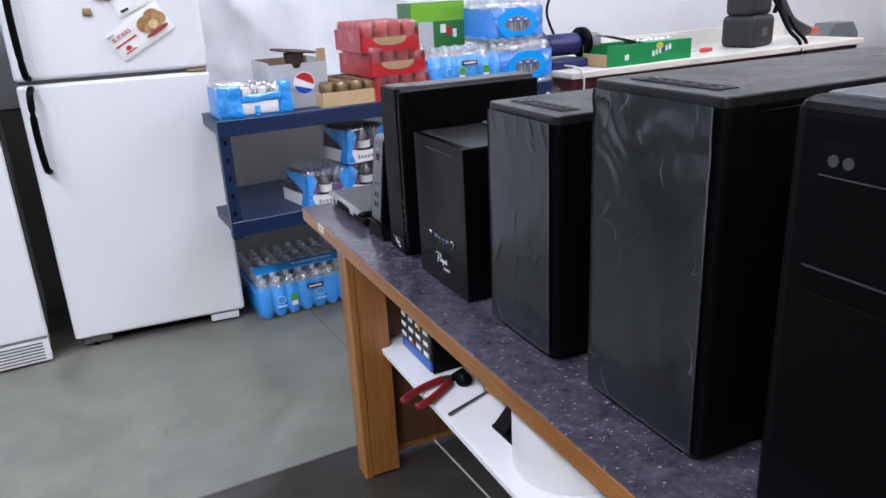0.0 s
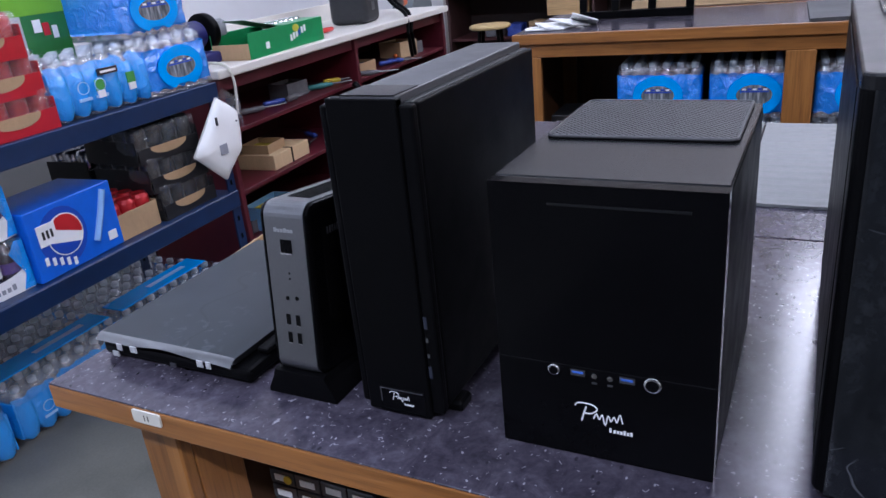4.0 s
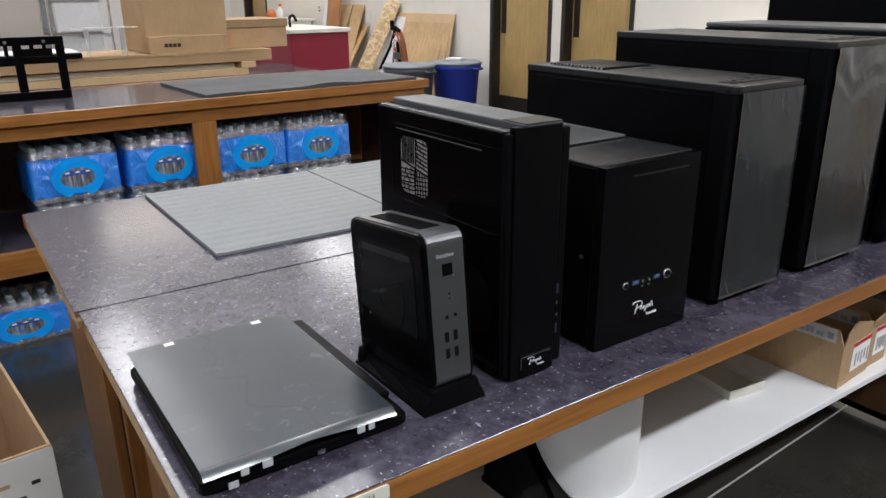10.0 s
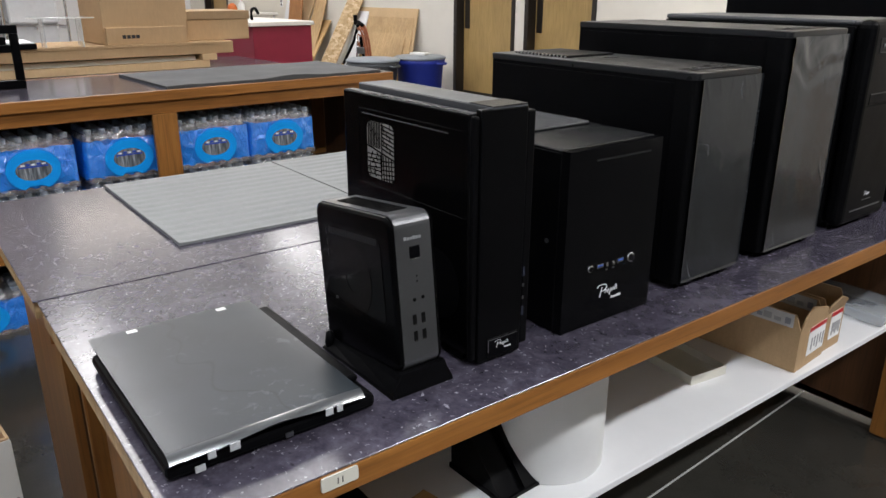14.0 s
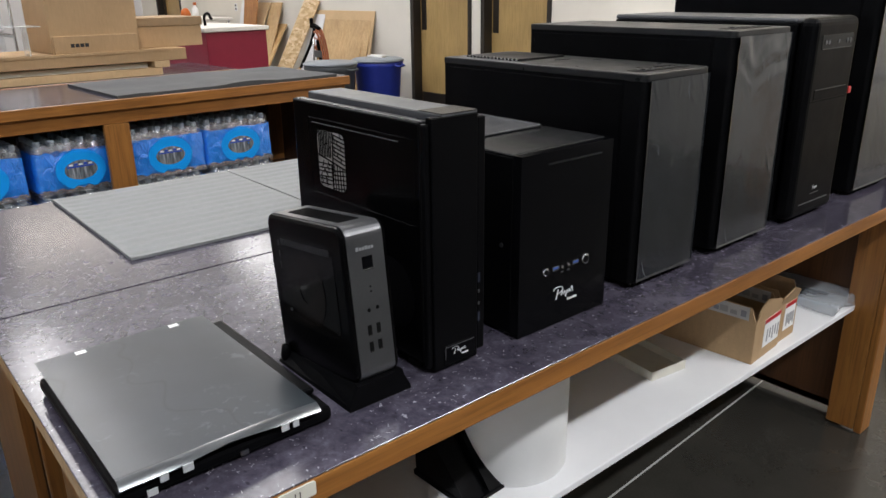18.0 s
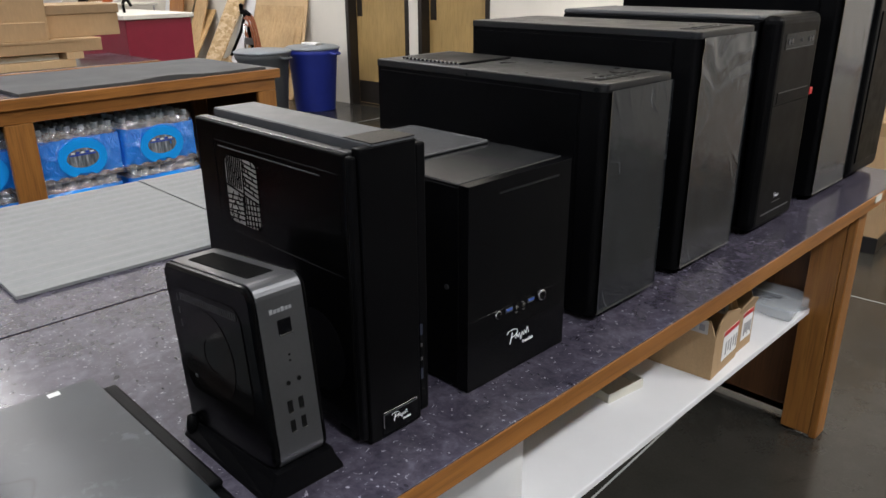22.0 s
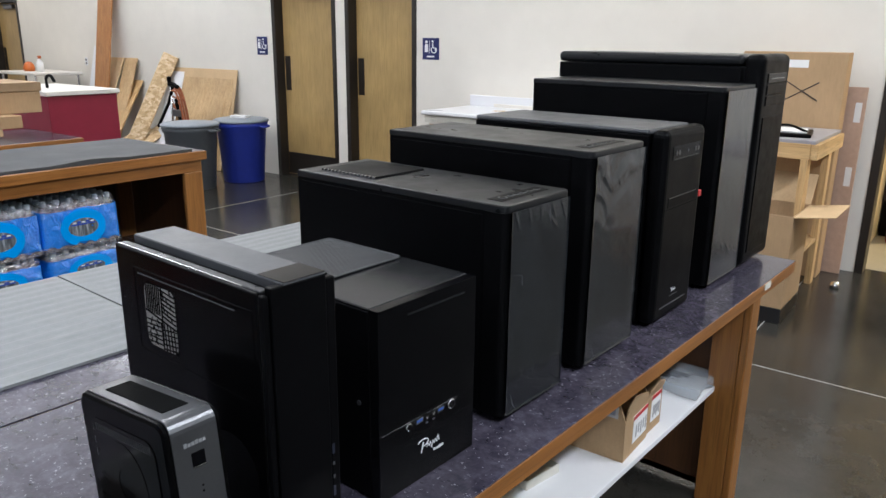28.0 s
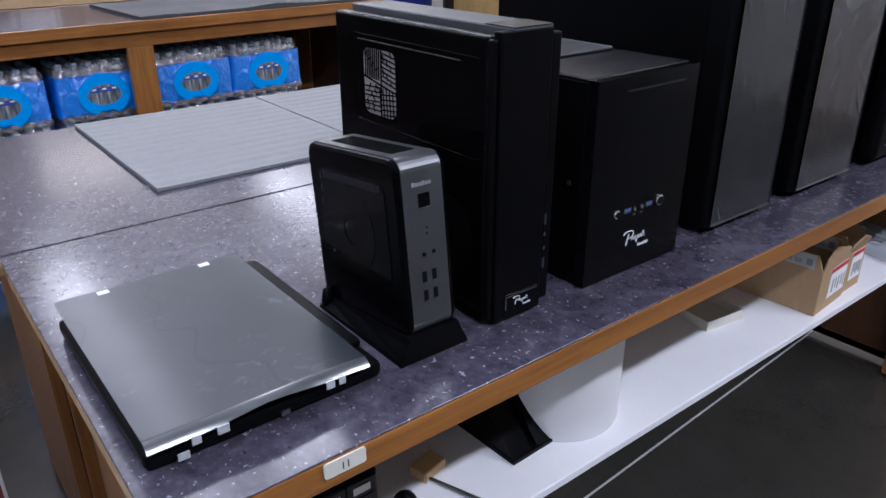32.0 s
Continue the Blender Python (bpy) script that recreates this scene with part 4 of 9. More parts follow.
def slim_pc():
    x0, yc, d, h = 0.603, 1.515, 0.35, 0.379
    L, R = 0.056, -0.056
    root = thing("slim_computer", x0, yc, TOP, 0, "slim black upright computer with a vented side", "computer", "computers on the table")
    part("body", box(0.014, d, R + 0.006, L - 0.006, 0.014, h - 0.008, 0.003), BLACK_STEEL, root, "black steel body")
    part("front_panel", box(0.0, 0.0138, -0.039, 0.0455, 0.006, h + 0.004, 0.002, 2), BLACK_PLASTIC, root, "black front panel")
    part("front_strip", box(0.003, 0.0138, 0.046, L, 0.012, h - 0.004, 0.003, 2), BLACK_PLASTIC, root, "narrow upright strip")
    part("front_strip", box(0.002, 0.0138, R, -0.0395, 0.014, h - 0.003, 0.003, 2), BLACK_PLASTIC, root)
    side = part("side_cover", box(0.0142, d, L - 0.0058, L, 0.018, h - 0.002, 0.003, 3), CASE_BLACK, root, "smooth black side cover")
    far = part("side_cover", box(0.0142, d, R, R + 0.0058, 0.018, h - 0.002, 0.003, 3), BLACK_STEEL, root, "black side cover with a lower recess")
    for a, b, c, e in ((0.25, 0.33, 0.2, 0.202), (0.25, 0.33, 0.09, 0.092), (0.249, 0.2505, 0.0905, 0.2015), (0.33, 0.3315, 0.0905, 0.2015)):
        part("recess_edge", box(a, b, R - 0.0012, R + 0.0002, c, e, 0.0003), BLACK_PLASTIC, far)
    part("recess_mark", box(0.262, 0.3, R - 0.001, R + 0.0002, 0.098, 0.1005), GUNMETAL, far)
    rail = part("top_rail", box(0.0142, d - 0.001, 0.0365, L - 0.0062, h - 0.0078, h - 0.0015, 0.002, 2), BLACK_TOP, root, "satin rail along the lid")
    # silver strip drawn in for the highlight along the side's chamfered edge
    part("edge_highlight", box(0.05, d - 0.004, L - 0.0062, L - 0.0045, h - 0.0022, h - 0.0012), SILVER, rail, "silver line for the edge highlight")
    part("top_rail", box(0.0142, d - 0.001, R + 0.0062, -0.0395, h - 0.0078, h - 0.0015, 0.002, 2), BLACK_TOP, root)
    part("slot", box(0.02, d - 0.01, 0.0275, 0.036, h - 0.0078, h - 0.0055), DARK_HOLE, root, "dark slot beside the lid")
    lid = part("lid", box(0.0006, d - 0.002, -0.039, 0.027, h - 0.0075, h + 0.0065, 0.0015), GREY_TOP, root, "dark grey lid plate")
    part("lid_end", box(0.0, 0.052, -0.0385, 0.0265, h + 0.0066, h + 0.0074, 0.0003), BLACK_GLOSS, lid, "glossy front end of the lid")
    # shallow raised frame round the upper part of the side
    for a, b, c, e in ((0.026, 0.3, 0.351, 0.3525), (0.026, 0.3, 0.2285, 0.2295), (0.0245, 0.0255, 0.229, 0.352), (0.3005, 0.3015, 0.229, 0.352)):
        part("panel_ridge", box(a, b, L - 0.0002, L + 0.0009, c, e, 0.0003), CASE_BLACK, side)
    part("side_groove", box(0.06, 0.29, L - 0.0002, L + 0.0012, 0.344, 0.3456, 0.0003), RIM_DARK, side, "fine pressed line")
    # added backing, coloured like the background that shows through the open vent
    pale = plain("vent_view", (0.24, 0.225, 0.21), 0.6, vary=0.5, scale=40)
    facing = Matrix(((0, 1, 0, 0), (1, 0, 0, L - 0.0004), (0, 0, 1, 0), (0, 0, 0, 1)))
    VX0, VX1, VZ0, VZ1 = 0.199, 0.276, 0.243, 0.335
    bm = extrude(round_slab(VX0, VX1, VZ0, VZ1, 0.012, 4), 0.0012)
    bmesh.ops.transform(bm, matrix=facing, verts=bm.verts)
    bmesh.ops.recalc_face_normals(bm, faces=bm.faces)
    hole = part("vent_backing", bm, pale, side, "pale backing in place of the view through the vent")

    def bar(xa, za, xb, zb, t=0.0016):
        """One web of the cut-out pattern, from point to point on the side."""
        ln, ang = math.hypot(xb - xa, zb - za), math.atan2(zb - za, xb - xa)
        b2 = box(-t / 2, ln + t / 2, L + 0.0004, L + 0.0019, -t / 2, t / 2)
        bmesh.ops.transform(b2, matrix=Matrix.Translation((xa, 0, za)) @ Matrix.Rotation(-ang, 4, "Y"), verts=b2.verts)
        part("vent_bar", b2, CASE_BLACK, hole)

    MX, MZ = 0.234, 0.291
    bar(MX, VZ0, MX - 0.004, VZ1, 0.002)
    bar(VX0, MZ - 0.01, VX1, MZ + 0.004, 0.002)
    rng = random.Random(5)
    for k in range(8):
        xx = MX + 0.004 + 0.0048 * k
        bar(xx, MZ + 0.003, xx - 0.002, VZ1)
        if k % 2:
            bar(xx - 0.004, MZ + 0.016 + 0.003 * k, xx + 0.001, MZ + 0.013 + 0.003 * k)
    for k in range(7):
        zz = MZ + 0.001 + 0.0062 * k
        bar(VX0, zz - 0.004 + 0.0004 * k, MX - 0.002, zz + 0.003)
        xx = VX0 + 0.008 + 0.009 * (k % 3)
        bar(xx, zz - 0.002, xx + 0.002, zz + 0.006, 0.0013)
    for k in range(6):
        zz = VZ0 + 0.004 + 0.0066 * k
        bar(MX + 0.001, zz + 0.003, VX1, zz - 0.001 + 0.004 * rng.random())
        xx = MX + 0.008 + 0.012 * rng.random()
        bar(xx, zz, xx + 0.004, zz + 0.006, 0.0013)
        xx = MX + 0.026 + 0.01 * rng.random()
        bar(xx, zz, xx - 0.003, zz + 0.006, 0.0013)
    for k in range(5):
        bar(VX0, VZ0 + 0.006 + 0.0072 * k, MX, VZ0 + 0.002 + 0.0072 * k)
        bar(VX0 + 0.004 + 0.0078 * k, VZ0, VX0 + 0.006 + 0.0078 * k, MZ - 0.008, 0.0013)
    for k in range(12):
        part("vent_dot", cyl(0.19 + 0.0068 * (k % 5), 0.236 - 0.006 * (k // 5), L - 0.0004, L + 0.0009, 0.0016, n=8, axis="y"), FAN_DIM, side)
    for k in range(16):
        a, q = k * 2.4, 0.0042 * math.sqrt(k + 0.5)
        part("vent_dot", cyl(0.101 + q * math.cos(a), 0.246 + q * math.sin(a), L - 0.0004, L + 0.0007, 0.0013, n=6, axis="y"), FAN_DIM, side)
    bm = extrude([(0.088 + 0.056 * math.cos(2 * math.pi * k / 32), 0.112 + 0.056 * math.sin(2 * math.pi * k / 32)) for k in range(32)], 0.0009)
    bmesh.ops.transform(bm, matrix=facing, verts=bm.verts)
    bmesh.ops.recalc_face_normals(bm, faces=bm.faces)
    part("fan_cover", bm, BLACK_PLASTIC, side, "round matt black fan cover")
    for k, zz in enumerate((0.07, 0.092, 0.112, 0.134)):
        big = k in (0, 3)
        part("usb_socket" if big else "audio_socket", box(0.0012, 0.0028, -0.0435 - (0.002 if big else 0.0015), -0.0435 + (0.002 if big else 0.0015), zz - (0.0075 if big else 0.0025), zz + (0.0075 if big else 0.0025)), plain("port_blue", (0.02, 0.024, 0.04), 0.3) if big else GUNMETAL, root)
    plate = part("mark_plate", box(-0.0012, 0.001, -0.033, 0.028, 0.01, 0.042, 0.0006), BLACK_GLOSS, root)
    part("mark_line", box(-0.0016, -0.0008, -0.031, 0.026, 0.0386, 0.0398), GUNMETAL, plate)
    part("mark_line", box(-0.0016, -0.0008, 0.0252, 0.0264, 0.02, 0.0398), GUNMETAL, plate)
    script_mark(root, -0.0022, -0.004, 0.029, 0.036)
    for fx in (0.03, d - 0.06):
        part("foot", box(fx, fx + 0.03, R - 0.008, L - 0.004, 0.0, 0.0145, 0.003), BLACK_PLASTIC, root)


slim_pc()


def mini_pc():
    """A small case that leans back in a low black stand."""
    X0, YC, TILT = 0.602, 1.661, 6.3
    root = thing("mini_computer", X0, YC, TOP, 0, "small upright computer with a gunmetal shell on a black stand", "mini computer", "computers on the table")
    d, w, hh = 0.208, 0.073, 0.221
    lean = Matrix.Translation((0, 0, 0.034)) @ Matrix.Rotation(radians(TILT), 4, "Y")
    st = bmesh.new()
    front = [(-0.0525, 0.0), (0.0525, 0.0), (0.051, 0.007), (0.041, 0.026), (0.038, 0.036), (-0.038, 0.036), (-0.041, 0.026), (-0.051, 0.007)]
    rows = []
    for px, k in ((-0.002, 0.97), (0.004, 1.0), (0.1, 0.72), (0.192, 0.45), (0.198, 0.42)):
        rows.append([st.verts.new((px, q, z * k)) for q, z in front])
    for a, b in zip(rows, rows[1:]):
        for k in range(8):
            st.faces.new((a[k], a[(k + 1) % 8], b[(k + 1) % 8], b[k]))
    st.faces.new(rows[0][::-1])
    st.faces.new(rows[-1])
    bmesh.ops.recalc_face_normals(st, faces=st.faces)
    stand = part("stand", st, BLACK_PLASTIC, root, "black plastic stand with flared feet")
    for s in (-1, 1):
        part("stand_ear", lathe([(0.0, 0.0), (0.007, 0.001), (0.0085, 0.012), (0.006, 0.028), (0.0, 0.031)], 12, 0.19, s * 0.043), BLACK_PLASTIC, stand, "rounded rear ear", True)

    def outline(inset, r, n=6):
        pts = []
        for cx, cz, a0 in ((d - r - inset, hh - r - inset, 0), (r + inset, hh - r - inset, 90), (r + inset, r + inset, 180), (d - r - inset, r + inset, 270)):
            pts += [(cx + r * math.cos(radians(a0 + 90 * k / n)), cz + r * math.sin(radians(a0 + 90 * k / n))) for k in range(n + 1)]
        return pts

    def hull(levels):
        """Skin over outlines at several depths across the case: (y, inset, radius)."""
        bm = bmesh.new()
        rings = [[bm.verts.new((px, y, pz)) for px, pz in outline(i, r)] for y, i, r in levels]
        n = len(rings[0])
        for a, b in zip(rings, rings[1:]):
            for k in range(n):
                bm.faces.new((a[k], a[(k + 1) % n], b[(k + 1) % n], b[k]))
        bm.faces.new(rings[0])
        bm.faces.new(rings[-1])
        bmesh.ops.recalc_face_normals(bm, faces=bm.faces)
        return bm

    shell = part("shell", hull([(-0.0288, 0.0, 0.017), (0.0288, 0.0, 0.017)]), GUNMETAL, root, "brushed gunmetal shell over front and top")
    smoked = plain("smoked_window", (0.003, 0.0028, 0.0028), 0.12, vary=0.3, spec=0.12)
    for s in (-1, 1):
        side = part("side_cover", hull([(s * 0.029, 0.0012, 0.017), (s * 0.0315, 0.0004, 0.017), (s * 0.0345, 0.0016, 0.016), (s * w / 2, 0.0055, 0.013)]), CASE_BLACK, root, "black rounded side cover")
        facing = Matrix(((0, 1, 0, 0), (s, 0, 0, s * (w / 2 - 0.0004)), (0, 0, 1, 0), (0, 0, 0, 1)))
        win = extrude(round_slab(0.026, d - 0.024, 0.058, hh - 0.028, 0.02), 0.0014)
        bmesh.ops.transform(win, matrix=facing, verts=win.verts)
        bmesh.ops.recalc_face_normals(win, faces=win.faces)
        window = part("side_window", win, smoked, side, "smoked window with a fan behind it")
        for ra, rb, mat in ((0.019, 0.052, FAN_DIM),):
            ring = bmesh.new()
            for k in range(36):
                a, b = 2 * math.pi * k / 36, 2 * math.pi * (k + 1) / 36
                ring.faces.new([ring.verts.new((0.108 + q * math.cos(t), s * (w / 2 + 0.0016), 0.118 + 1.08 * q * math.sin(t))) for q, t in ((ra, a), (rb, a), (rb, b), (ra, b))])
            bmesh.ops.remove_doubles(ring, verts=ring.verts, dist=0.0001)
            part("fan_ring", ring, mat, window, "faint fan ring")
        for k in range(26):
            xx = 0.034 + 0.0052 * k
            part("mesh_bar", box(xx, xx + 0.0022, min(s * (w / 2 + 0.001), s * (w / 2 + 0.0018)), max(s * (w / 2 + 0.001), s * (w / 2 + 0.0018)), hh - 0.043, hh - 0.034), RIM_DARK, window)
        for zz in (0.18, 0.163, 0.146):
            part("printed_mark", box(d - 0.034, d - 0.0325, min(s * (w / 2 + 0.001), s * (w / 2 + 0.0016)), max(s * (w / 2 + 0.001), s * (w / 2 + 0.0016)), zz - 0.005, zz + 0.004), RIM_DARK, window)
        part("printed_mark", box(d - 0.05, d - 0.044, min(s * (w / 2 + 0.001), s * (w / 2 + 0.0016)), max(s * (w / 2 + 0.001), s * (w / 2 + 0.0016)), 0.076, 0.08), GUNMETAL, window)
    grille = part("top_grille", box(0.034, d - 0.036, -0.017, 0.017, hh - 0.001, hh + 0.0008, 0.0004), DARK_HOLE, shell, "black top grille")
    for k in range(30):
        xx = 0.036 + (d - 0.074) * k / 29
        part("grille_bar", box(xx, xx + 0.0016, -0.0155, 0.0155, hh + 0.0006, hh + 0.0013), BLACK_STEEL, grille)
    Z = -0.037
    part("power_button", box(-0.001, 0.002, -0.0092, 0.0078, 0.197 + Z, 0.2135 + Z, 0.0006), BLACK_GLOSS, shell, "square power button")
    part("button_edge", box(-0.0016, 0.001, -0.0092, 0.0078, 0.1952 + Z, 0.197 + Z), SILVER, shell)
    for yy, zz in ((0.0052, 0.1385), (-0.0088, 0.1395)):
        part("audio_socket", cyl(yy, zz + Z, -0.0008, 0.002, 0.0027, n=10, axis="x"), DARK_HOLE, shell)
    for zz in (0.171, 0.164):
        part("pilot_light", cyl(-0.0012, zz + Z, -0.0006, 0.002, 0.0013, n=8, axis="x"), DARK_HOLE, shell)
    for yy in (0.0072, -0.0072):
        for zz in (0.1105, 0.0865):
            u = part("usb_socket", box(-0.0008, 0.002, yy - 0.003, yy + 0.003, zz - 0.0068 + Z, zz + 0.0068 + Z), DARK_HOLE, shell, "upright socket")
            part("socket_rim", box(-0.0012, 0.001, yy - 0.003, yy + 0.003, zz - 0.0078 + Z, zz - 0.0066 + Z), SILVER, u)
    for k in range(6):
        yy = 0.0135 - 0.0048 * k
        part("logo_bar", box(-0.0005, 0.001, yy - 0.0019, yy + 0.0019, 0.2225 + Z, 0.2225 + Z + (0.0052 if k in (0, 3) else 0.004)), LOGO_GREY, shell)
    for child in root.children:
        if child.name.startswith(("shell", "side_cover")):
            child.matrix_local = lean


mini_pc()


TAPE_GREY = plain("translucent_tape", (0.42, 0.43, 0.44), 0.35, vary=0.2, scale=200)


def laptop():
    root = thing("laptop", 0.59, 1.742, TOP, 0, "closed black laptop with a film-covered silver lid", "laptop", "computers on the table")
    L, W = 0.374, 0.276
    base = part("base", box(0.008, L - 0.022, 0.0, W + 0.002, 0.004, 0.024, 0.006, 2), BLACK_PLASTIC, root, "black plastic base")
    bm = bmesh.new()
    n, m = 36, 14
    lid = part("lid", box(0.012, L - 0.008, 0.026, W - 0.004, 0.0245, 0.0355, 0.004, 2), plain("lid_grey", (0.012, 0.0125, 0.014), 0.35, vary=0.1, scale=90), root, "black lid edge")
    vs = []
    for i in range(n + 1):
        for k in range(m + 1):
            x = 0.0025 * i if i < 9 else 0.0225 + (L - 0.0245) * (i - 9) / (n - 9)
            y = 0.022 + (W - 0.022) * k / m
            droop = -0.0085 * (0.25 + 0.75 * min(1.0, abs(y - 0.145) / 0.07)) * max(0, 1 - x / 0.014) ** 2 - 0.002 * max(0, 1 - k / m * 6) ** 2 + 0.0005 * noise.noise((x * 11, y * 11, 2.0))
            vs.append(bm.verts.new((x - 0.002, y, 0.0405 + droop)))
    for i in range(n):
        for k in range(m):
            a = i * (m + 1) + k
            bm.faces.new((vs[a], vs[a + m + 1], vs[a + m + 2], vs[a + 1]))
    lf = Mat("lid_film", (0.03, 0.035, 0.038), 0.4, spec=0.22, coat=0.22, coat_rough=0.17)
    base_grey = lf.ramp(lf.noise(5, 3), [(0.3, (0.017, 0.022, 0.026)), (0.7, (0.027, 0.034, 0.04))])
    smudge = lf.math("MULTIPLY", lf.ramp(lf.noise(55, 3, distort=0.5), [(0.56, 0.0), (0.66, 0.2)]), lf.ramp(lf.noise(8, 2), [(0.52, 0.0), (0.64, 1.0)]))
    crease = lf.ramp(lf.math("ABSOLUTE", lf.math("SUBTRACT", lf.noise(3.5, 2, distort=0.5), 0.5)), [(0.001, 0.7), (0.006, 1.0)])
    lf.colour(lf.mix(smudge, lf.mix(1.0, base_grey, crease, "MULTIPLY"), (0.16, 0.19, 0.2)))
    lf.bump(lf.noise(9, 2, 0.5, distort=0.6), 0.025, 0.005)
    # same film along the curled edge, made paler and glossier for its highlight
    loose = Mat("film_edge_highlight", (0.05, 0.055, 0.06), 0.3, spec=0.9, coat=1.0, coat_rough=0.16)
    loose.b.inputs["Coat IOR"].default_value = 1.8
    loose.bump(loose.noise(30, 2, 0.5, (0.5, 1, 1), 0.6), 0.12, 0.004)
    me_film = [lf.m, loose.m]
    for fc in bm.faces:
        fc.material_index = 1 if fc.calc_center_median().x < 0.011 else 0
    part("lid_film", bm, me_film, lid, "loose clear protective film", True)
    part("hinge", box(0.05, L - 0.03, 0.001, 0.021, 0.0245, 0.034, 0.004, 2), BLACK_PLASTIC, root, "long black hinge cover")
    for x, y, z, s in ((0.0, 0.20, 0.033, 0.018), (0.0, 0.228, 0.033, 0.014), (0.0, 0.075, 0.034, 0.015), (0.0, 0.06, 0.034, 0.012)):
        tape = bmesh.new()
        box(-0.0035, -0.0015, y - s / 2.8, y + s / 2.8, 0.023, 0.0335, 0.0006, bm=tape)
        part("tape", tape, TAPE_GREY, lid, "white tape tab")
    for y in (0.242,):
        part("tape", box(-0.0012, 0.001, y - 0.006, y + 0.006, 0.01, 0.018), TAPE_GREY, base)
    for y in (0.075, 0.215):
        part("tape", box(L - 0.02, L - 0.008, y - 0.008, y + 0.008, 0.036, 0.0408, 0.0006), WHITE_PAPER, lid)
    part("latch_mark", box(-0.001, 0.001, 0.125, 0.135, 0.012, 0.018), GUNMETAL, base)
    for fx in (0.03, L - 0.05):
        for fy in (0.03, W - 0.05):
            part("foot", cyl(fx, fy, 0, 0.005, 0.008, n=10), BLACK_PLASTIC, base)


laptop()

# ---- drinks ----
WRAP_BLUE = clear_plastic("blue_wrap", (0.012, 0.28, 1.0), 0.14, 0.88, 0.9, 30, 0.1)
WRAP_SKY = clear_plastic("sky_blue_wrap", (0.03, 0.36, 0.98), 0.18, 0.94, 0.7, 22, 0.05)
PALE_BLUE = plain("pale_blue_ink", (0.3, 0.56, 0.85), 0.4, vary=0.1)
RING_BLUE = plain("ring_blue", (0.003, 0.36, 0.98), 0.25, vary=0.06, coat=0.4)
CLEAR = clear_plastic("clear_wrap", (0.8, 0.85, 0.9), 0.12, 0.03, 0.9, 26, 0.12)
SHRINK = clear_plastic("shrink_film", (0.85, 0.9, 0.95), 0.12, 0.06, 1.0, 30, 0.24)
WRAP_AQUA = clear_plastic("aqua_wrap", (0.012, 0.33, 0.95), 0.16, 0.97, 0.9, 24, 0.04)
BOTTLE = clear_plastic("bottle_plastic", (0.6, 0.67, 0.72), 0.17, 0.4, 0.6, 30, 0.42)
CAP_WHITE = plain("white_cap", (0.46, 0.51, 0.57), 0.35, vary=0.04)
CAN_TIN = plain("can_metal", (0.62, 0.62, 0.63), 0.25, metal=0.9, vary=0.1)
CAN_GOLD = plain("can_gold", (0.2, 0.13, 0.07), 0.3, metal=0.6, vary=0.7, scale=45)
GREY_PRINT = plain("grey_ink", (0.25, 0.26, 0.3), 0.5)
INK_BLACK = plain("black_print", (0.012, 0.012, 0.014), 0.5)
INK_GREEN = plain("green_print", (0.06, 0.3, 0.05), 0.5)
INK_RED = plain("red_print", (0.5, 0.015, 0.02), 0.45, vary=0.08)
INK_BLUE = plain("blue_print", (0.012, 0.06, 0.42), 0.45, vary=0.1)
PURPLE = plain("purple_label", (0.12, 0.05, 0.25), 0.5)
GREY_CARTON = plain("silver_carton", (0.45, 0.46, 0.48), 0.45, vary=0.06)
RED_CARTON = plain("red_carton", (0.48, 0.012, 0.02), 0.35, vary=0.08, coat=0.3)
GREEN_CARTON = plain("green_carton", (0.022, 0.17, 0.03), 0.4, vary=0.15, coat=0.3)
LIME_CARTON = plain("lime_carton", (0.16, 0.42, 0.02), 0.4, vary=0.08)
SODA_GREEN = plain("bright_green_carton", (0.01, 0.27, 0.08), 0.38, vary=0.1, coat=0.3)
BLUE_CARTON = plain("bright_blue_carton", (0.012, 0.13, 0.68), 0.38, vary=0.1, coat=0.3)
AQUA_CARTON = plain("aqua_carton", (0.02, 0.26, 0.76), 0.35, vary=0.1, coat=0.3)
BLACK_CARTON = plain("black_carton", (0.012, 0.012, 0.013), 0.4, vary=0.2)
COLA = plain("dark_drink", (0.03, 0.02, 0.035), 0.15, vary=0.2, coat=0.6)

_bm = lathe([(0.0, 0.004), (0.026, 0.0), (0.031, 0.008), (0.0315, 0.05), (0.029, 0.06), (0.0315, 0.07), (0.031, 0.12), (0.027, 0.145), (0.014, 0.172), (0.0125, 0.178)], 12)
_nf = len(_bm.faces)
lathe([(0.0145, 0.178), (0.015, 0.182), (0.015, 0.194), (0.013, 0.197), (0.0, 0.1972)], 10, bm=_bm)
_bm.faces.ensure_lookup_table()
for _f in _bm.faces[_nf:]:
    _f.material_index = 1
BOTTLE_MESH = make("bottle", _bm, [BOTTLE, CAP_WHITE], True)
_bm = lathe([(0.0, 0.005), (0.024, 0.0), (0.033, 0.008), (0.033, 0.108), (0.026, 0.119), (0.0265, 0.122), (0.024, 0.1195), (0.0, 0.1185)], 14)
_bm.faces.ensure_lookup_table()
for _f in _bm.faces:
    _f.material_index = 1 if _f.calc_center_median().z > 0.106 else 0
CAN_MESH = make("can", _bm, [CAN_TIN, CAN_TIN], True)
for _p in CAN_MESH.polygons:
    _p.use_smooth = _p.material_index == 0


def can_of(mat):
    """The can's mesh with its own body colour and a bare metal top."""
    me = CAN_MESH.copy()
    me.materials.clear()
    me.materials.append(mat)
    me.materials.append(CAN_TIN)
    return me


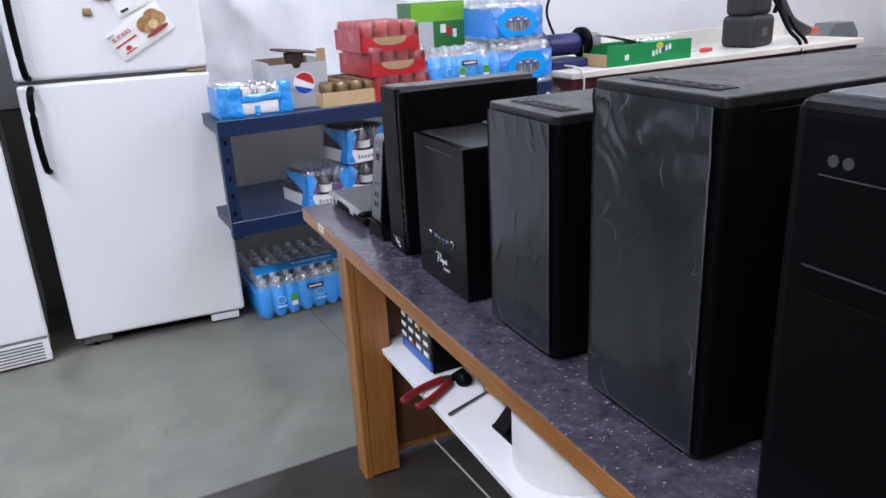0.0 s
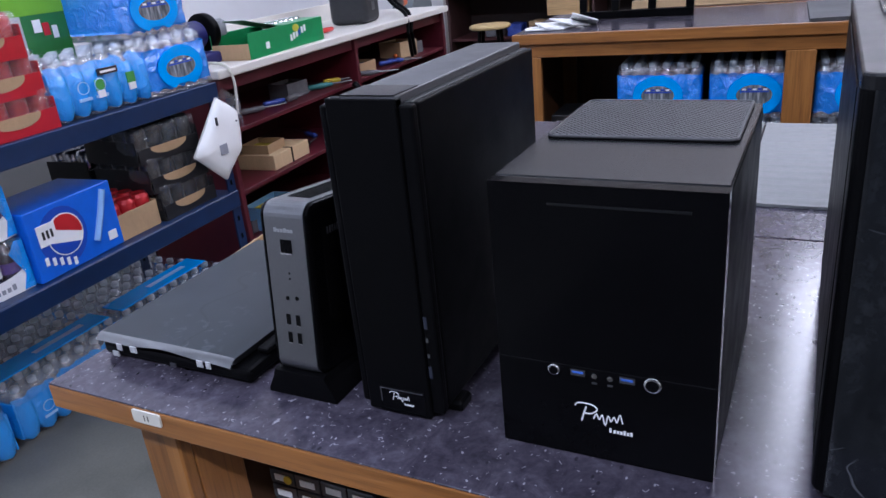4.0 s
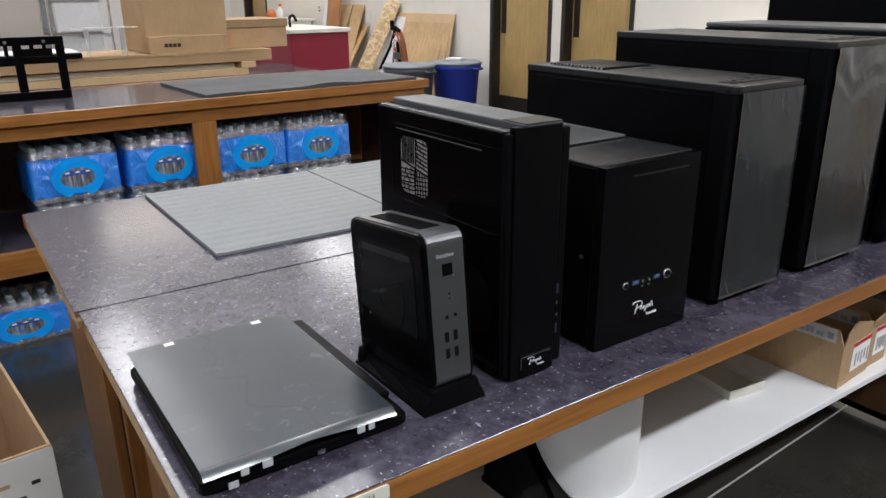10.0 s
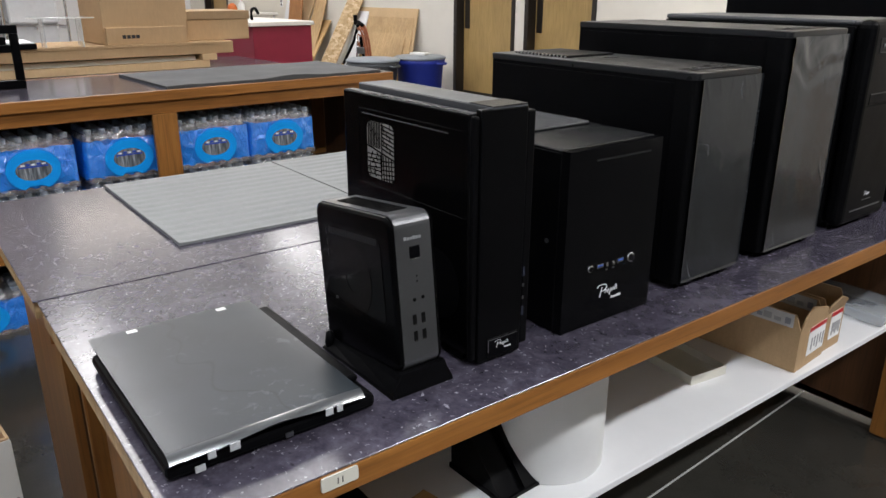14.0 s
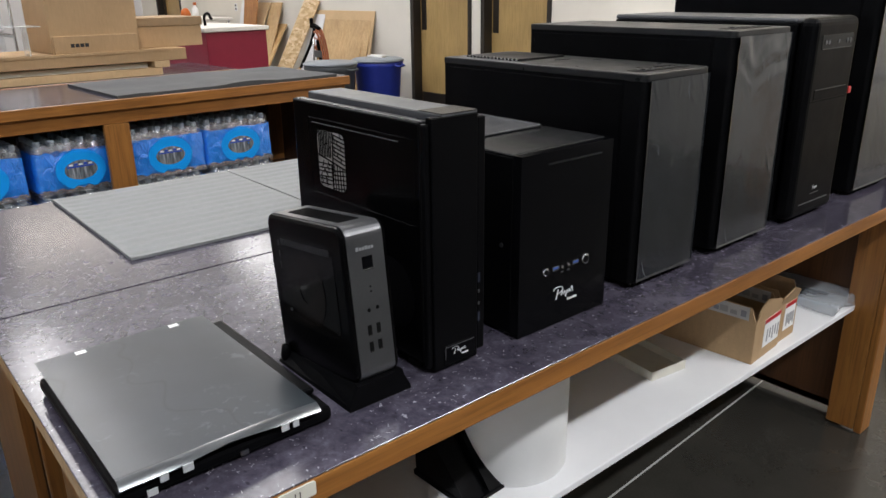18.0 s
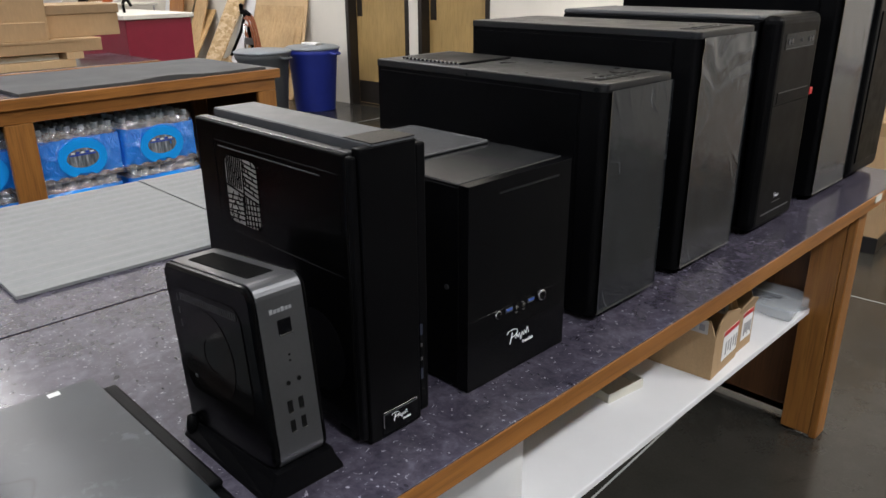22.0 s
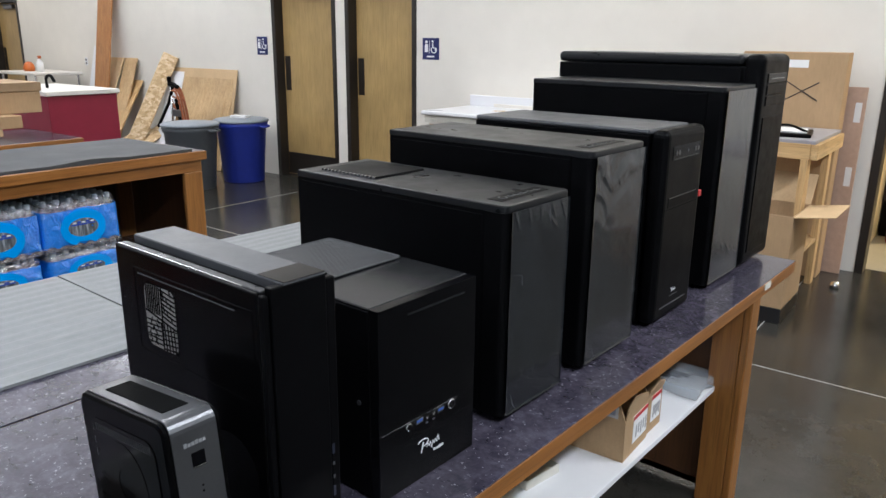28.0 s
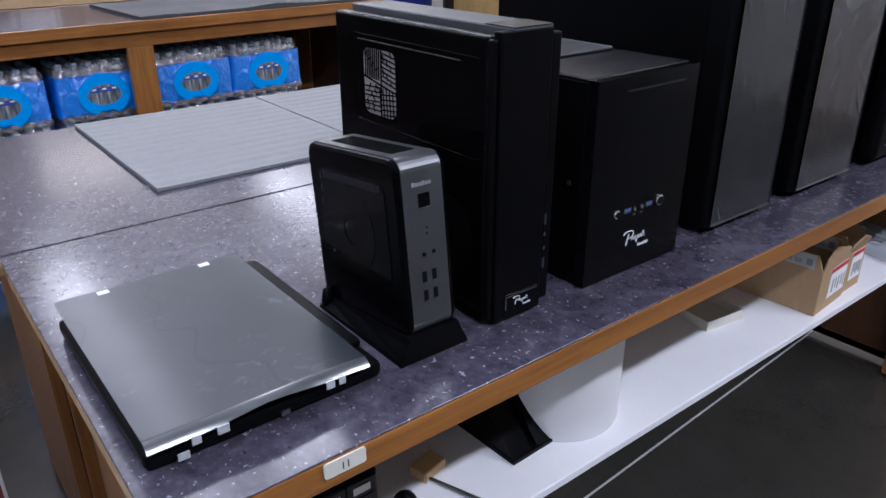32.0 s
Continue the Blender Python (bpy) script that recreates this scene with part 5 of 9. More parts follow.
def shared(name, me, parent, x, y, z):
    ob = new(name, me)
    ob.parent = parent
    ob.matrix_local = Matrix.Translation((x, y, z)) @ Matrix.Rotation(random.Random(name + str(round(x * 999 + y * 77 + z))).random() * 6, 4, "Z")
    return ob


def ellipse_ring(x, y, z, a, b, width, d=0.003, n=28):
    """A flat oval ring that faces -x."""
    bm = bmesh.new()
    rows = []
    for k in range(n):
        t = 2 * math.pi * k / n
        c, s = math.cos(t), math.sin(t)
        gap = 0.55 if s < -0.93 else 1.0
        rows.append([bm.verts.new((x - dd, y + (a + w) * c, z + (b + w * gap) * s)) for w, dd in ((0, 0), (0, d), (width, d), (width, 0))])
    for k in range(n):
        p, q = rows[k], rows[(k + 1) % n]
        for j in range(3):
            bm.faces.new((p[j], p[j + 1], q[j + 1], q[j]))
    bmesh.ops.recalc_face_normals(bm, faces=bm.faces)
    return bm


def disc(x, y, z, a, b, d=0.002, n=24):
    bm = bmesh.new()
    bm.faces.new([bm.verts.new((x, y + a * math.cos(2 * math.pi * k / n), z + b * math.sin(2 * math.pi * k / n))) for k in range(n)])
    r = bmesh.ops.extrude_face_region(bm, geom=bm.faces[:])
    bmesh.ops.translate(bm, verts=[v for v in r["geom"] if isinstance(v, bmesh.types.BMVert)], vec=(-d, 0, 0))
    bmesh.ops.recalc_face_normals(bm, faces=bm.faces)
    return bm


def soft_box(x0, x1, y0, y1, z0, z1, bulge=0.008, seed=1.0, cuts=5, bevel=0.012):
    """A slack wrapped block: a bevelled box with uneven bulges."""
    bm = box(x0, x1, y0, y1, z0, z1, bevel, 2)
    bmesh.ops.subdivide_edges(bm, edges=[e for e in bm.edges if e.calc_length() > 0.06], cuts=cuts, use_grid_fill=True)
    c = Vector(((x0 + x1) / 2, (y0 + y1) / 2, (z0 + z1) / 2))
    for v in bm.verts:
        v.co += (v.co - c).normalized() * bulge * noise.noise(v.co * 17 + Vector((seed, seed * 2, 0)))
    return bm


def pillow(x0, x1, w, z0, z1, seed, n=30, m=14):
    """A wrap drawn tight round bottles: an upright sleeve, bulged at its front and finely creased."""
    bm = bmesh.new()
    loop = [(x1, -w / 2), (x0 + 0.03, -w / 2 - 0.003)] + [(x0, -w / 2 + w * (k + 0.5) / n) for k in range(n)] + [(x0 + 0.03, w / 2 + 0.003), (x1, w / 2)]
    rows = []
    for j in range(m + 1):
        v = j / m
        row = []
        for k, (px, py) in enumerate(loop):
            u = py / w
            bulge = 0.0
            if 1 < k < len(loop) - 2:
                bulge = 0.009 * (1 - (2 * u) ** 4) * math.sin(math.pi * min(1, 0.12 + v * 0.88)) + 0.006 * noise.noise((py * 26, v * 4, seed)) + 0.003 * noise.noise((py * 60, v * 9, seed + 4))
            rag = 0.006 * noise.noise((py * 40, seed, 1.0)) if j == m else (0.012 * abs(math.sin(py * 50)) if j == 0 else 0.0)
            row.append(bm.verts.new((px - bulge, py, z0 + (z1 - z0) * v + rag)))
        rows.append(row)
    for a, b in zip(rows, rows[1:]):
        for k in range(len(loop) - 1):
            bm.faces.new((a[k], a[k + 1], b[k + 1], b[k]))
    bmesh.ops.recalc_face_normals(bm, faces=bm.faces)
    return bm


def window_clear():
    """Opaque stand-in for bottles behind clear film: their glints painted as pale upright streaks over grey."""
    m = Mat("window_clear", (0.3, 0.32, 0.34), 0.16, spec=0.7, coat=0.8)
    st = m.noise(9, 3, 0.6, (1, 8, 1), 0.4)
    m.colour(m.ramp(st, [(0.35, (0.08, 0.09, 0.1)), (0.52, (0.2, 0.22, 0.24)), (0.7, (0.5, 0.53, 0.56))]))
    m.bump(st, 0.4, 0.006)
    return m.m


WINDOW_GLINTS = window_clear()


def ring_pack(x, y, z, rz, seed, cols=6, rows=4):
    """A shrink-wrapped pack of small water bottles with a bright oval ring on its end."""
    root = thing("water_pack", x, y, z, rz, "shrink-wrapped blue pack of clear water bottles", "water pack", "packs of bottled water")
    w, d = cols * 0.063, rows * 0.063
    for i in range(rows):
        for j in range(cols):
            shared("bottle", BOTTLE_MESH, root, -d / 2 + 0.0315 + 0.063 * i, -w / 2 + 0.0315 + 0.063 * j, 0.001)
    wr = part("wrap", pillow(-d / 2 - 0.005, d / 2 + 0.004, w, 0.012, 0.158, seed), WRAP_BLUE, root, "glossy blue printed wrap", True)
    part("top_film", soft_box(-d / 2 - 0.005, d / 2 + 0.002, -w / 2 - 0.003, w / 2 + 0.003, 0.128, 0.2, 0.014, seed + 3, 9, 0.03), SHRINK, root, "clear shrink film", True)
    part("skirt_film", soft_box(-d / 2 - 0.008, -d / 2 - 0.003, -w / 2, w / 2, 0.0015, 0.024, 0.006, seed + 8, 6, 0.001), SHRINK, root, "", True)
    xf = -d / 2 - 0.0165
    part("ring", ellipse_ring(xf, 0, 0.084, 0.074, 0.036, 0.038, 0.0015), RING_BLUE, wr, "bright blue oval ring")
    part("window", disc(xf - 0.0002, 0, 0.084, 0.075, 0.037, 0.001), WINDOW_GLINTS, wr, "window with bottle glints painted on")
    for k in range(5):
        part("label_bar", box(xf - 0.0024, xf - 0.0012, -0.052 + 0.0215 * k, -0.036 + 0.0215 * k, 0.101, 0.107 + 0.002 * (k % 2)), WHITE_INK if k % 2 == 0 else INK_BLUE, wr)
    part("label_stripe", box(xf - 0.0022, xf - 0.0012, -0.06, 0.06, 0.094, 0.099), INK_BLUE, wr)
    return root


def long_pack(x, y, z, rz, seed, cols=8, rows=5, band=True):
    """A wide pack of water bottles; its sky-blue wrap bulges round each bottle and ends in scallops at the foot."""
    root = thing("water_pack", x, y, z, rz, "wide sky-blue pack of bottled water with label bars", "water pack", "wide water packs")
    w, d = cols * 0.066, rows * 0.066
    for i in range(rows):
        for j in range(cols):
            shared("bottle", BOTTLE_MESH, root, -d / 2 + 0.033 + 0.066 * i, -w / 2 + 0.033 + 0.066 * j, 0.001)
    bm = bmesh.new()
    n = cols * 8
    rings = []
    for zz, lobe, out in ((0.006, 1.0, -0.004), (0.016, 1.0, 0.002), (0.04, 0.85, 0.005), (0.075, 0.7, 0.006), (0.105, 0.75, 0.004), (0.132, 0.65, 0.0), (0.163, 0.5, -0.012)):
        ring = []
        for k in range(n + 1):
            yy = -w / 2 + w * k / n
            bow = abs(math.sin(math.pi * cols * k / n)) ** 0.6
            dx = out - 0.022 * lobe * (1 - bow) + 0.004 * noise.noise((yy * 34, zz * 30, seed))
            dz = (0.016 * (1 - bow) if zz < 0.01 else 0.0) + (0.014 * noise.noise((yy * 25, seed, 0)) if zz > 0.14 else 0.0)
            ring.append(bm.verts.new((-d / 2 - dx, yy, zz + dz)))
        rings.append(ring)
    for lo, hi in zip(rings, rings[1:]):
        for k in range(n):
            bm.faces.new((lo[k], hi[k], hi[k + 1], lo[k + 1]))
    wr = part("wrap", bm, WRAP_SKY, root, "sky-blue lobed wrap", True)
    for s in (-1, 1):
        part("side_wrap", soft_box(-d / 2 + 0.012, d / 2, s * w / 2 - 0.004, s * w / 2 + 0.004, 0.015, 0.152, 0.004, seed + s, 3, 0.002), WRAP_SKY, root, "", True)
    if band:
        part("top_band", soft_box(-d / 2 + 0.1, -d / 2 + 0.21, -w / 2 + 0.02, w / 2 - 0.02, 0.196, 0.2025, 0.004, seed, 3, 0.002), RING_BLUE, root, "bright blue band over the caps")
        part("band_print", box(-d / 2 + 0.14, -d / 2 + 0.165, -w * 0.3, w * 0.1, 0.2045, 0.2055), PALE_BLUE, root, "pale line of print")
    part("top_film", soft_box(-d / 2, d / 2, -w / 2, w / 2, 0.13, 0.199, 0.006, seed + 5, 4, 0.02), CLEAR, root, "clear shrink film", True)
    xf = -d / 2 - 0.0105
    part("label", box(xf, xf + 0.006, -0.05, 0.03, 0.118, 0.138), INK_BLACK, wr, "black label bar")
    part("label_text", box(xf - 0.001, xf, -0.042, 0.022, 0.124, 0.131), WHITE_INK, wr)
    for yy in (-w / 2 + 0.1, w / 2 - 0.165):
        part("label", box(xf, xf + 0.004, yy - 0.017, yy + 0.017, 0.075, 0.108), INK_GREEN, wr, "green label")
        part("label_text", box(xf - 0.0006, xf + 0.004, yy - 0.014, yy + 0.014, 0.052, 0.074), WHITE_INK, wr)
    for yy in (w / 2 - 0.1, -w / 2 + 0.23):
        part("label", ellipse_ring(xf + 0.001, yy, 0.092, 0.019, 0.017, 0.003, 0.0015), PALE_BLUE, wr, "pale round mark")
        part("label_text", box(xf, xf + 0.004, yy - 0.024, yy + 0.024, 0.053, 0.062), PALE_BLUE, wr)
    return root


def tray_of_cans(x, y, z, rz, cols, rows, tray_mat, label, cut=True, can=CAN_MESH, height=0.07, wrap=True):
    root = thing("can_tray", x, y, z, rz, label, "drink cans", "trays of cans")
    w, d = cols * 0.067, rows * 0.067
    for i in range(rows):
        for j in range(cols):
            shared("can", can, root, -d / 2 + 0.0335 + 0.067 * i, -w / 2 + 0.0335 + 0.067 * j, 0.004)
    tr = part("tray", box(-d / 2 - 0.003, d / 2 + 0.003, -w / 2 - 0.003, w / 2 + 0.003, 0, 0.003), tray_mat, root, "card tray")
    for s in (-1, 1):
        part("tray_side", box(-d / 2 - 0.003, d / 2 + 0.003, s * (w / 2 + 0.0035) - 0.0015, s * (w / 2 + 0.0035) + 0.0015, 0.0, height + (0.03 if cut else 0), 0.0005), tray_mat, tr)
        part("tray_side", box(s * (d / 2 + 0.0045) - 0.0015, s * (d / 2 + 0.0045) + 0.0015, -w / 2, w / 2, 0.0, height, 0.0005), tray_mat, tr)
    if cut:
        part("tray_cutout", extrude([(w * 0.3 * math.cos(math.pi * k / 14), height - 0.0006 - height * 0.58 * math.sin(math.pi * k / 14) ** 0.8) for k in range(15)][::-1], 0.001, at=Matrix.Translation((-d / 2 - 0.0072, 0, 0))), CARD, tr, "brown scooped card edge")
    if wrap:
        part("film", soft_box(-d / 2 - 0.004, d / 2 + 0.004, -w / 2 - 0.005, w / 2 + 0.005, height * 0.5, 0.129, 0.006, x * 7 + z, 4, 0.012), CLEAR, root, "torn clear film", True)
    return root


def carton(x, y, z, rz, w, d, h, mat, label, category="drink carton"):
    root = thing("drink_carton", x, y, z, rz, label, category, "drink cartons")
    part("body", box(-d / 2, d / 2, -w / 2, w / 2, 0, h, 0.004, 2), mat, root)
    return root


SHELF_RZ = 90 + YAW


def on_shelf(x, back, z):
    """A spot x along the blue shelf, so far behind its front edge."""
    return (x, 3.04 + 0.048 * x + back, z)


# ---- blue steel shelf by the north wall ----


def blue_shelf():
    root = thing("steel_shelf", 0.455, 3.062, 0, YAW, "blue enamelled steel shelf loaded with drinks", "shelf")
    L, D = 1.655, 0.62
    for x in (0.0, L - 0.045):
        for y in (0.0, D - 0.045):
            post = bmesh.new()
            foot = 0.5 if x == 0 and y == 0 else 0.0
            box(x, x + 0.045, y, y + 0.004, foot, 1.0, bm=post)
            box(x if x == 0 else x + 0.041, (x + 0.004) if x == 0 else x + 0.045, y + 0.0045, y + 0.045, foot, 1.0, bm=post)
            p = part("post", post, BLUE_STEEL, root, "perforated blue angle post")
            for k in range(6 if foot else 0, 12):
                part("slot", box(x + 0.016, x + 0.028, y - 0.0008, y, 0.08 + 0.075 * k, 0.1 + 0.075 * k), DARK_HOLE, p)
    for z in (1.0, 0.575):
        part("deck", box(0.004, L - 0.004, 0.006, D - 0.004, z - 0.014, z, 0.002), BLUE_STEEL, root, "blue steel deck")
        part("beam", box(0.004, L - 0.004, -0.012, -0.002, z - 0.062, z + 0.004, 0.003), BLUE_STEEL, root, "blue front beam")
        part("beam", box(0.004, L - 0.004, D - 0.01, D, z - 0.062, z + 0.002, 0.003), BLUE_STEEL, root)
        for x in (0.006, L - 0.016):
            part("side_beam", box(x, x + 0.01, 0.05, D - 0.05, z - 0.05, z - 0.015, 0.002), BLUE_STEEL, root)
    return root


blue_shelf()
SZ, MZ = 1.001, 0.576


def aqua_box():
    x, y, z = on_shelf(0.625, 0.13, SZ)
    root = thing("drink_carton", x, y, z, SHELF_RZ, "torn aqua cardboard wrap round a tray of bottles", "drink carton", "drink cartons")
    for s in (-1, 1):
        part("side", box(-0.1, 0.1, s * 0.148 - 0.002, s * 0.148 + 0.002, 0, 0.12, 0.001), AQUA_CARTON, root)
    part("front", box(-0.104, -0.1, -0.15, 0.15, 0, 0.085, 0.001), AQUA_CARTON, root)
    part("torn_wrap", soft_box(-0.112, -0.06, 0.055, 0.152, 0.002, 0.128, 0.014, 2.1, 5, 0.01), WRAP_AQUA, root, "crumpled aqua wrap", True)
    part("torn_wrap", soft_box(-0.112, -0.07, -0.154, -0.1, 0.002, 0.135, 0.014, 6.3, 5, 0.01), WRAP_AQUA, root, "crumpled aqua wrap", True)
    part("torn_wrap", soft_box(-0.114, -0.1, -0.1, 0.055, 0.062, 0.092, 0.014, 8.3, 5, 0.005), WRAP_AQUA, root, "crumpled aqua wrap", True)
    part("torn_wrap", soft_box(-0.124, -0.112, -0.012, 0.012, -0.0, 0.05, 0.014, 9.3, 3, 0.004), WRAP_AQUA, root, "torn end of the wrap", True)
    part("front_label", soft_box(-0.109, -0.1045, -0.09, 0.06, 0.012, 0.06, 0.004, 3.3, 3, 0.001), WHITE_INK, root, "white torn label", True)
    part("base", box(-0.1, 0.1, -0.146, 0.146, 0.0005, 0.003), CARD, root)
    for i in range(3):
        for j in range(4):
            shared("can", CAN_MESH, root, -0.065 + 0.067 * i, -0.102 + 0.068 * j, 0.004)
    part("bag", soft_box(-0.09, 0.095, 0.04, 0.146, 0.1, 0.15, 0.02, 4.2, 4, 0.02), CLEAR, root, "crumpled clear film", True)


aqua_box()


def silver_box():
    x, y, z = on_shelf(0.84, 0.2, SZ)
    root = thing("drink_carton", x, y, z, SHELF_RZ, "torn-open silver soda carton with a round red and blue emblem", "drink carton", "drink cartons")
    part("front", box(-0.09, -0.086, -0.13, 0.13, 0, 0.19, 0.001), GREY_CARTON, root)
    for s in (-1, 1):
        part("side", box(-0.086, 0.17, s * 0.128 - 0.002, s * 0.128 + 0.002, 0, 0.2, 0.001), GREY_CARTON, root)
    part("back", box(0.17, 0.174, -0.13, 0.13, 0, 0.2, 0.001), plain("inner_card", (0.16, 0.1, 0.06), 0.8), root)
    part("base", box(-0.086, 0.17, -0.126, 0.126, 0.0, 0.003), CARD, root)
    part("emblem", disc(-0.0905, -0.02, 0.105, 0.048, 0.048), WHITE_INK, root, "round emblem drawn as plain colour bands")
    top = bmesh.new()
    n = 16
    top.faces.new([top.verts.new((-0.0935, -0.02 + 0.045 * math.cos(a), 0.105 + 0.045 * math.sin(a))) for a in [math.pi * 0.2 + math.pi * 0.86 * k / n for k in range(n + 1)]][::-1])
    part("emblem_red", top, INK_RED, root)
    bot = bmesh.new()
    bot.faces.new([bot.verts.new((-0.0935, -0.02 + 0.045 * math.cos(a), 0.105 + 0.045 * math.sin(a))) for a in [math.pi * 1.22 + math.pi * 0.74 * k / n for k in range(n + 1)]][::-1])
    part("emblem_blue", bot, INK_BLUE, root)
    dark = plain("dark_card", (0.05, 0.028, 0.018), 0.8)
    part("torn_cup", lathe([(0.03, 0.17), (0.04, 0.2), (0.043, 0.232), (0.043, 0.234)], 14, -0.062, 0.005), dark, root, "torn dark inner card", True)
    brim = lathe([(0.0, 0.0), (0.088, 0.003), (0.092, 0.007), (0.086, 0.009), (0.0, 0.006)], 26)
    bmesh.ops.transform(brim, matrix=Matrix.Translation((-0.05, 0.0, 0.234)) @ pose(0, 0, 0, 7, -3, 0) @ Matrix.Diagonal((0.7, 1.15, 1, 1)), verts=brim.verts)
    part("flap", brim, dark, root, "torn dark brown flap", True)
    part("stub", box(-0.088, -0.085, -0.13, -0.09, 0.19, 0.245, 0.001), CARD, root)


silver_box()
gold = can_of(CAN_GOLD)
tray_of_cans(*on_shelf(1.045, 0.17, SZ), SHELF_RZ, 4, 4, CARD_LIGHT, "open cardboard tray of gold-topped cans", cut=False, can=gold, height=0.075, wrap=False).scale = (1, 1, 0.82)
red_can = can_of(plain("red_can", (0.4, 0.016, 0.02), 0.3, metal=0.3, vary=0.3, scale=50))
for k in range(3):
    tray_of_cans(*on_shelf(1.29 - 0.02 * k, 0.2, SZ + 0.131 * k * 0.81), SHELF_RZ + (0, 1.5, -2)[k], 4, 5, RED_CARTON, "red card tray of soda cans under torn film", can=red_can, height=0.062)


def green_carton():
    x, y, z = on_shelf(1.62, 0.37, SZ)
    root = carton(x, y, z, SHELF_RZ, 0.3, 0.15, 0.4, GREEN_CARTON, "tall green soda carton with lime bands")
    part("band", box(-0.0765, -0.0752, -0.148, 0.148, 0.31, 0.396), LIME_CARTON, root, "lime green band")
    part("band", box(-0.0765, -0.0752, -0.148, 0.148, 0.01, 0.14), LIME_CARTON, root)
    part("can_picture", box(-0.077, -0.0753, 0.03, 0.11, 0.15, 0.31, 0.0006), GREY_CARTON, root, "printed can picture")
    for k in range(3):
        part("word_bar", box(-0.0775, -0.0753, -0.1 + 0.03 * k, -0.08 + 0.035 * k, 0.23 + 0.012 * k, 0.27 + 0.012 * k), INK_RED if k % 2 else WHITE_INK, root)


green_carton()
long_pack(*on_shelf(1.635, 0.13, SZ), SHELF_RZ, 3.0, 6, 3, False)
ring_pack(*on_shelf(1.965, 0.16, SZ), SHELF_RZ, 4.0, 5, 4)
ring_pack(*on_shelf(1.93, 0.19, SZ + 0.2), SHELF_RZ, 5.0, 5, 4)
long_pack(*on_shelf(1.62, 0.5, SZ + 0.0), SHELF_RZ, 6.0, 5, 3, False).location.z = SZ + 0.0


WRAP_NAVY = clear_plastic("navy_wrap", (0.01, 0.03, 0.14), 0.14, 0.9, 0.8, 30, 0.06)


def bottle_tray(x, y, z, rz, seed, cols=4, rows=3):
    """A white and blue card tray with dark bottles, half unwrapped."""
    root = thing("bottle_tray", x, y, z, rz, "blue and white card tray of dark drink bottles", "drink bottles", "trays of dark bottles")
    w, d = cols * 0.064, rows * 0.064
    dark = BOTTLE_MESH.copy()
    dark.materials.clear()
    dark.materials.append(COLA)
    dark.materials.append(CAP_WHITE)
    for i in range(rows):
        for j in range(cols):
            b = shared("bottle", dark, root, -d / 2 + 0.032 + 0.064 * i, -w / 2 + 0.032 + 0.064 * j, 0.004)
            if i == 0:
                part("label", cyl(-d / 2 + 0.032, -w / 2 + 0.032 + 0.064 * j, 0.075, 0.115, 0.0325, n=12), WHITE_PAPER if j % 2 else PURPLE, root)
    xf = -d / 2 - 0.006
    tr = part("tray", box(-d / 2 - 0.003, d / 2 + 0.003, -w / 2 - 0.003, w / 2 + 0.003, 0, 0.004), WHITE_INK, root, "white card tray")
    lip = [(-w / 2 - 0.004, 0.0), (w / 2 + 0.004, 0.0)] + [(w / 2 + 0.004 - (w + 0.008) * k / 12, 0.062 + 0.03 * (2 * k / 12 - 1) ** 2) for k in range(13)]
    part("tray_front", extrude(lip, 0.003, at=Matrix.Translation((xf, 0, 0))), WHITE_INK, tr, "white front band with a dipped edge")
    for k in range(6):
        part("word_bar", box(xf - 0.0015, xf - 0.0002, 0.042 - 0.017 * k, 0.053 - 0.017 * k, 0.02, 0.036 + (0.006 if k in (0, 5) else 0)), GREY_PRINT, tr)
    for s in (-1, 1):
        ya, yb = sorted((s * (w / 2 + 0.003), s * (w / 2 + 0.006)))
        part("tray_side", box(-d / 2, d / 2, ya, yb, 0, 0.07, 0.0005), WHITE_INK, tr)
        part("side_wrap", extrude([(-d / 2 - 0.004, 0.0), (-d / 2 + 0.07, 0.0), (-d / 2 + 0.04, 0.09), (d / 2 - 0.03, 0.178), (-d / 2 - 0.002, 0.19)], 0.0016, at=Matrix(((0, 1, 0, 0), (1, 0, 0, s * (w / 2 + 0.0078)), (0, 0, 1, 0), (0, 0, 0, 1)))), WRAP_AQUA, tr, "blue printed wrap")
        part("corner_wrap", extrude([(s * (w / 2 + 0.007), 0.004), (s * (w / 2 - 0.03), 0.004), (s * (w / 2 - 0.012), 0.06), (s * (w / 2 - 0.045), 0.15), (s * (w / 2 - 0.02), 0.19), (s * (w / 2 + 0.005), 0.185)], 0.0016, at=Matrix.Translation((xf - 0.0018, 0, 0))), WRAP_AQUA, tr, "blue printed corner")
    part("top_wrap", soft_box(-d / 2 + 0.02, d / 2, -w / 2 + 0.01, w / 2 - 0.01, 0.1985, 0.2015, 0.003, seed + 3, 3, 0.001), WRAP_NAVY, root, "dark blue printed film over the caps", True)
    part("film", soft_box(-d / 2 - 0.009, d / 2 + 0.004, -w / 2 - 0.01, w / 2 + 0.01, 0.05, 0.206, 0.008, seed, 6, 0.024), CLEAR, root, "glossy clear film", True)
    return root


for tray in (bottle_tray(*on_shelf(0.872, 0.14, MZ), SHELF_RZ + 8, 1.0, 3, 4), bottle_tray(*on_shelf(1.105, 0.15, MZ), SHELF_RZ - 2, 2.0, 3, 3), bottle_tray(*on_shelf(1.08, 0.17, MZ + 0.164), SHELF_RZ + 9, 3.0, 3, 4)):
    tray.scale = (1, 1, 0.8)


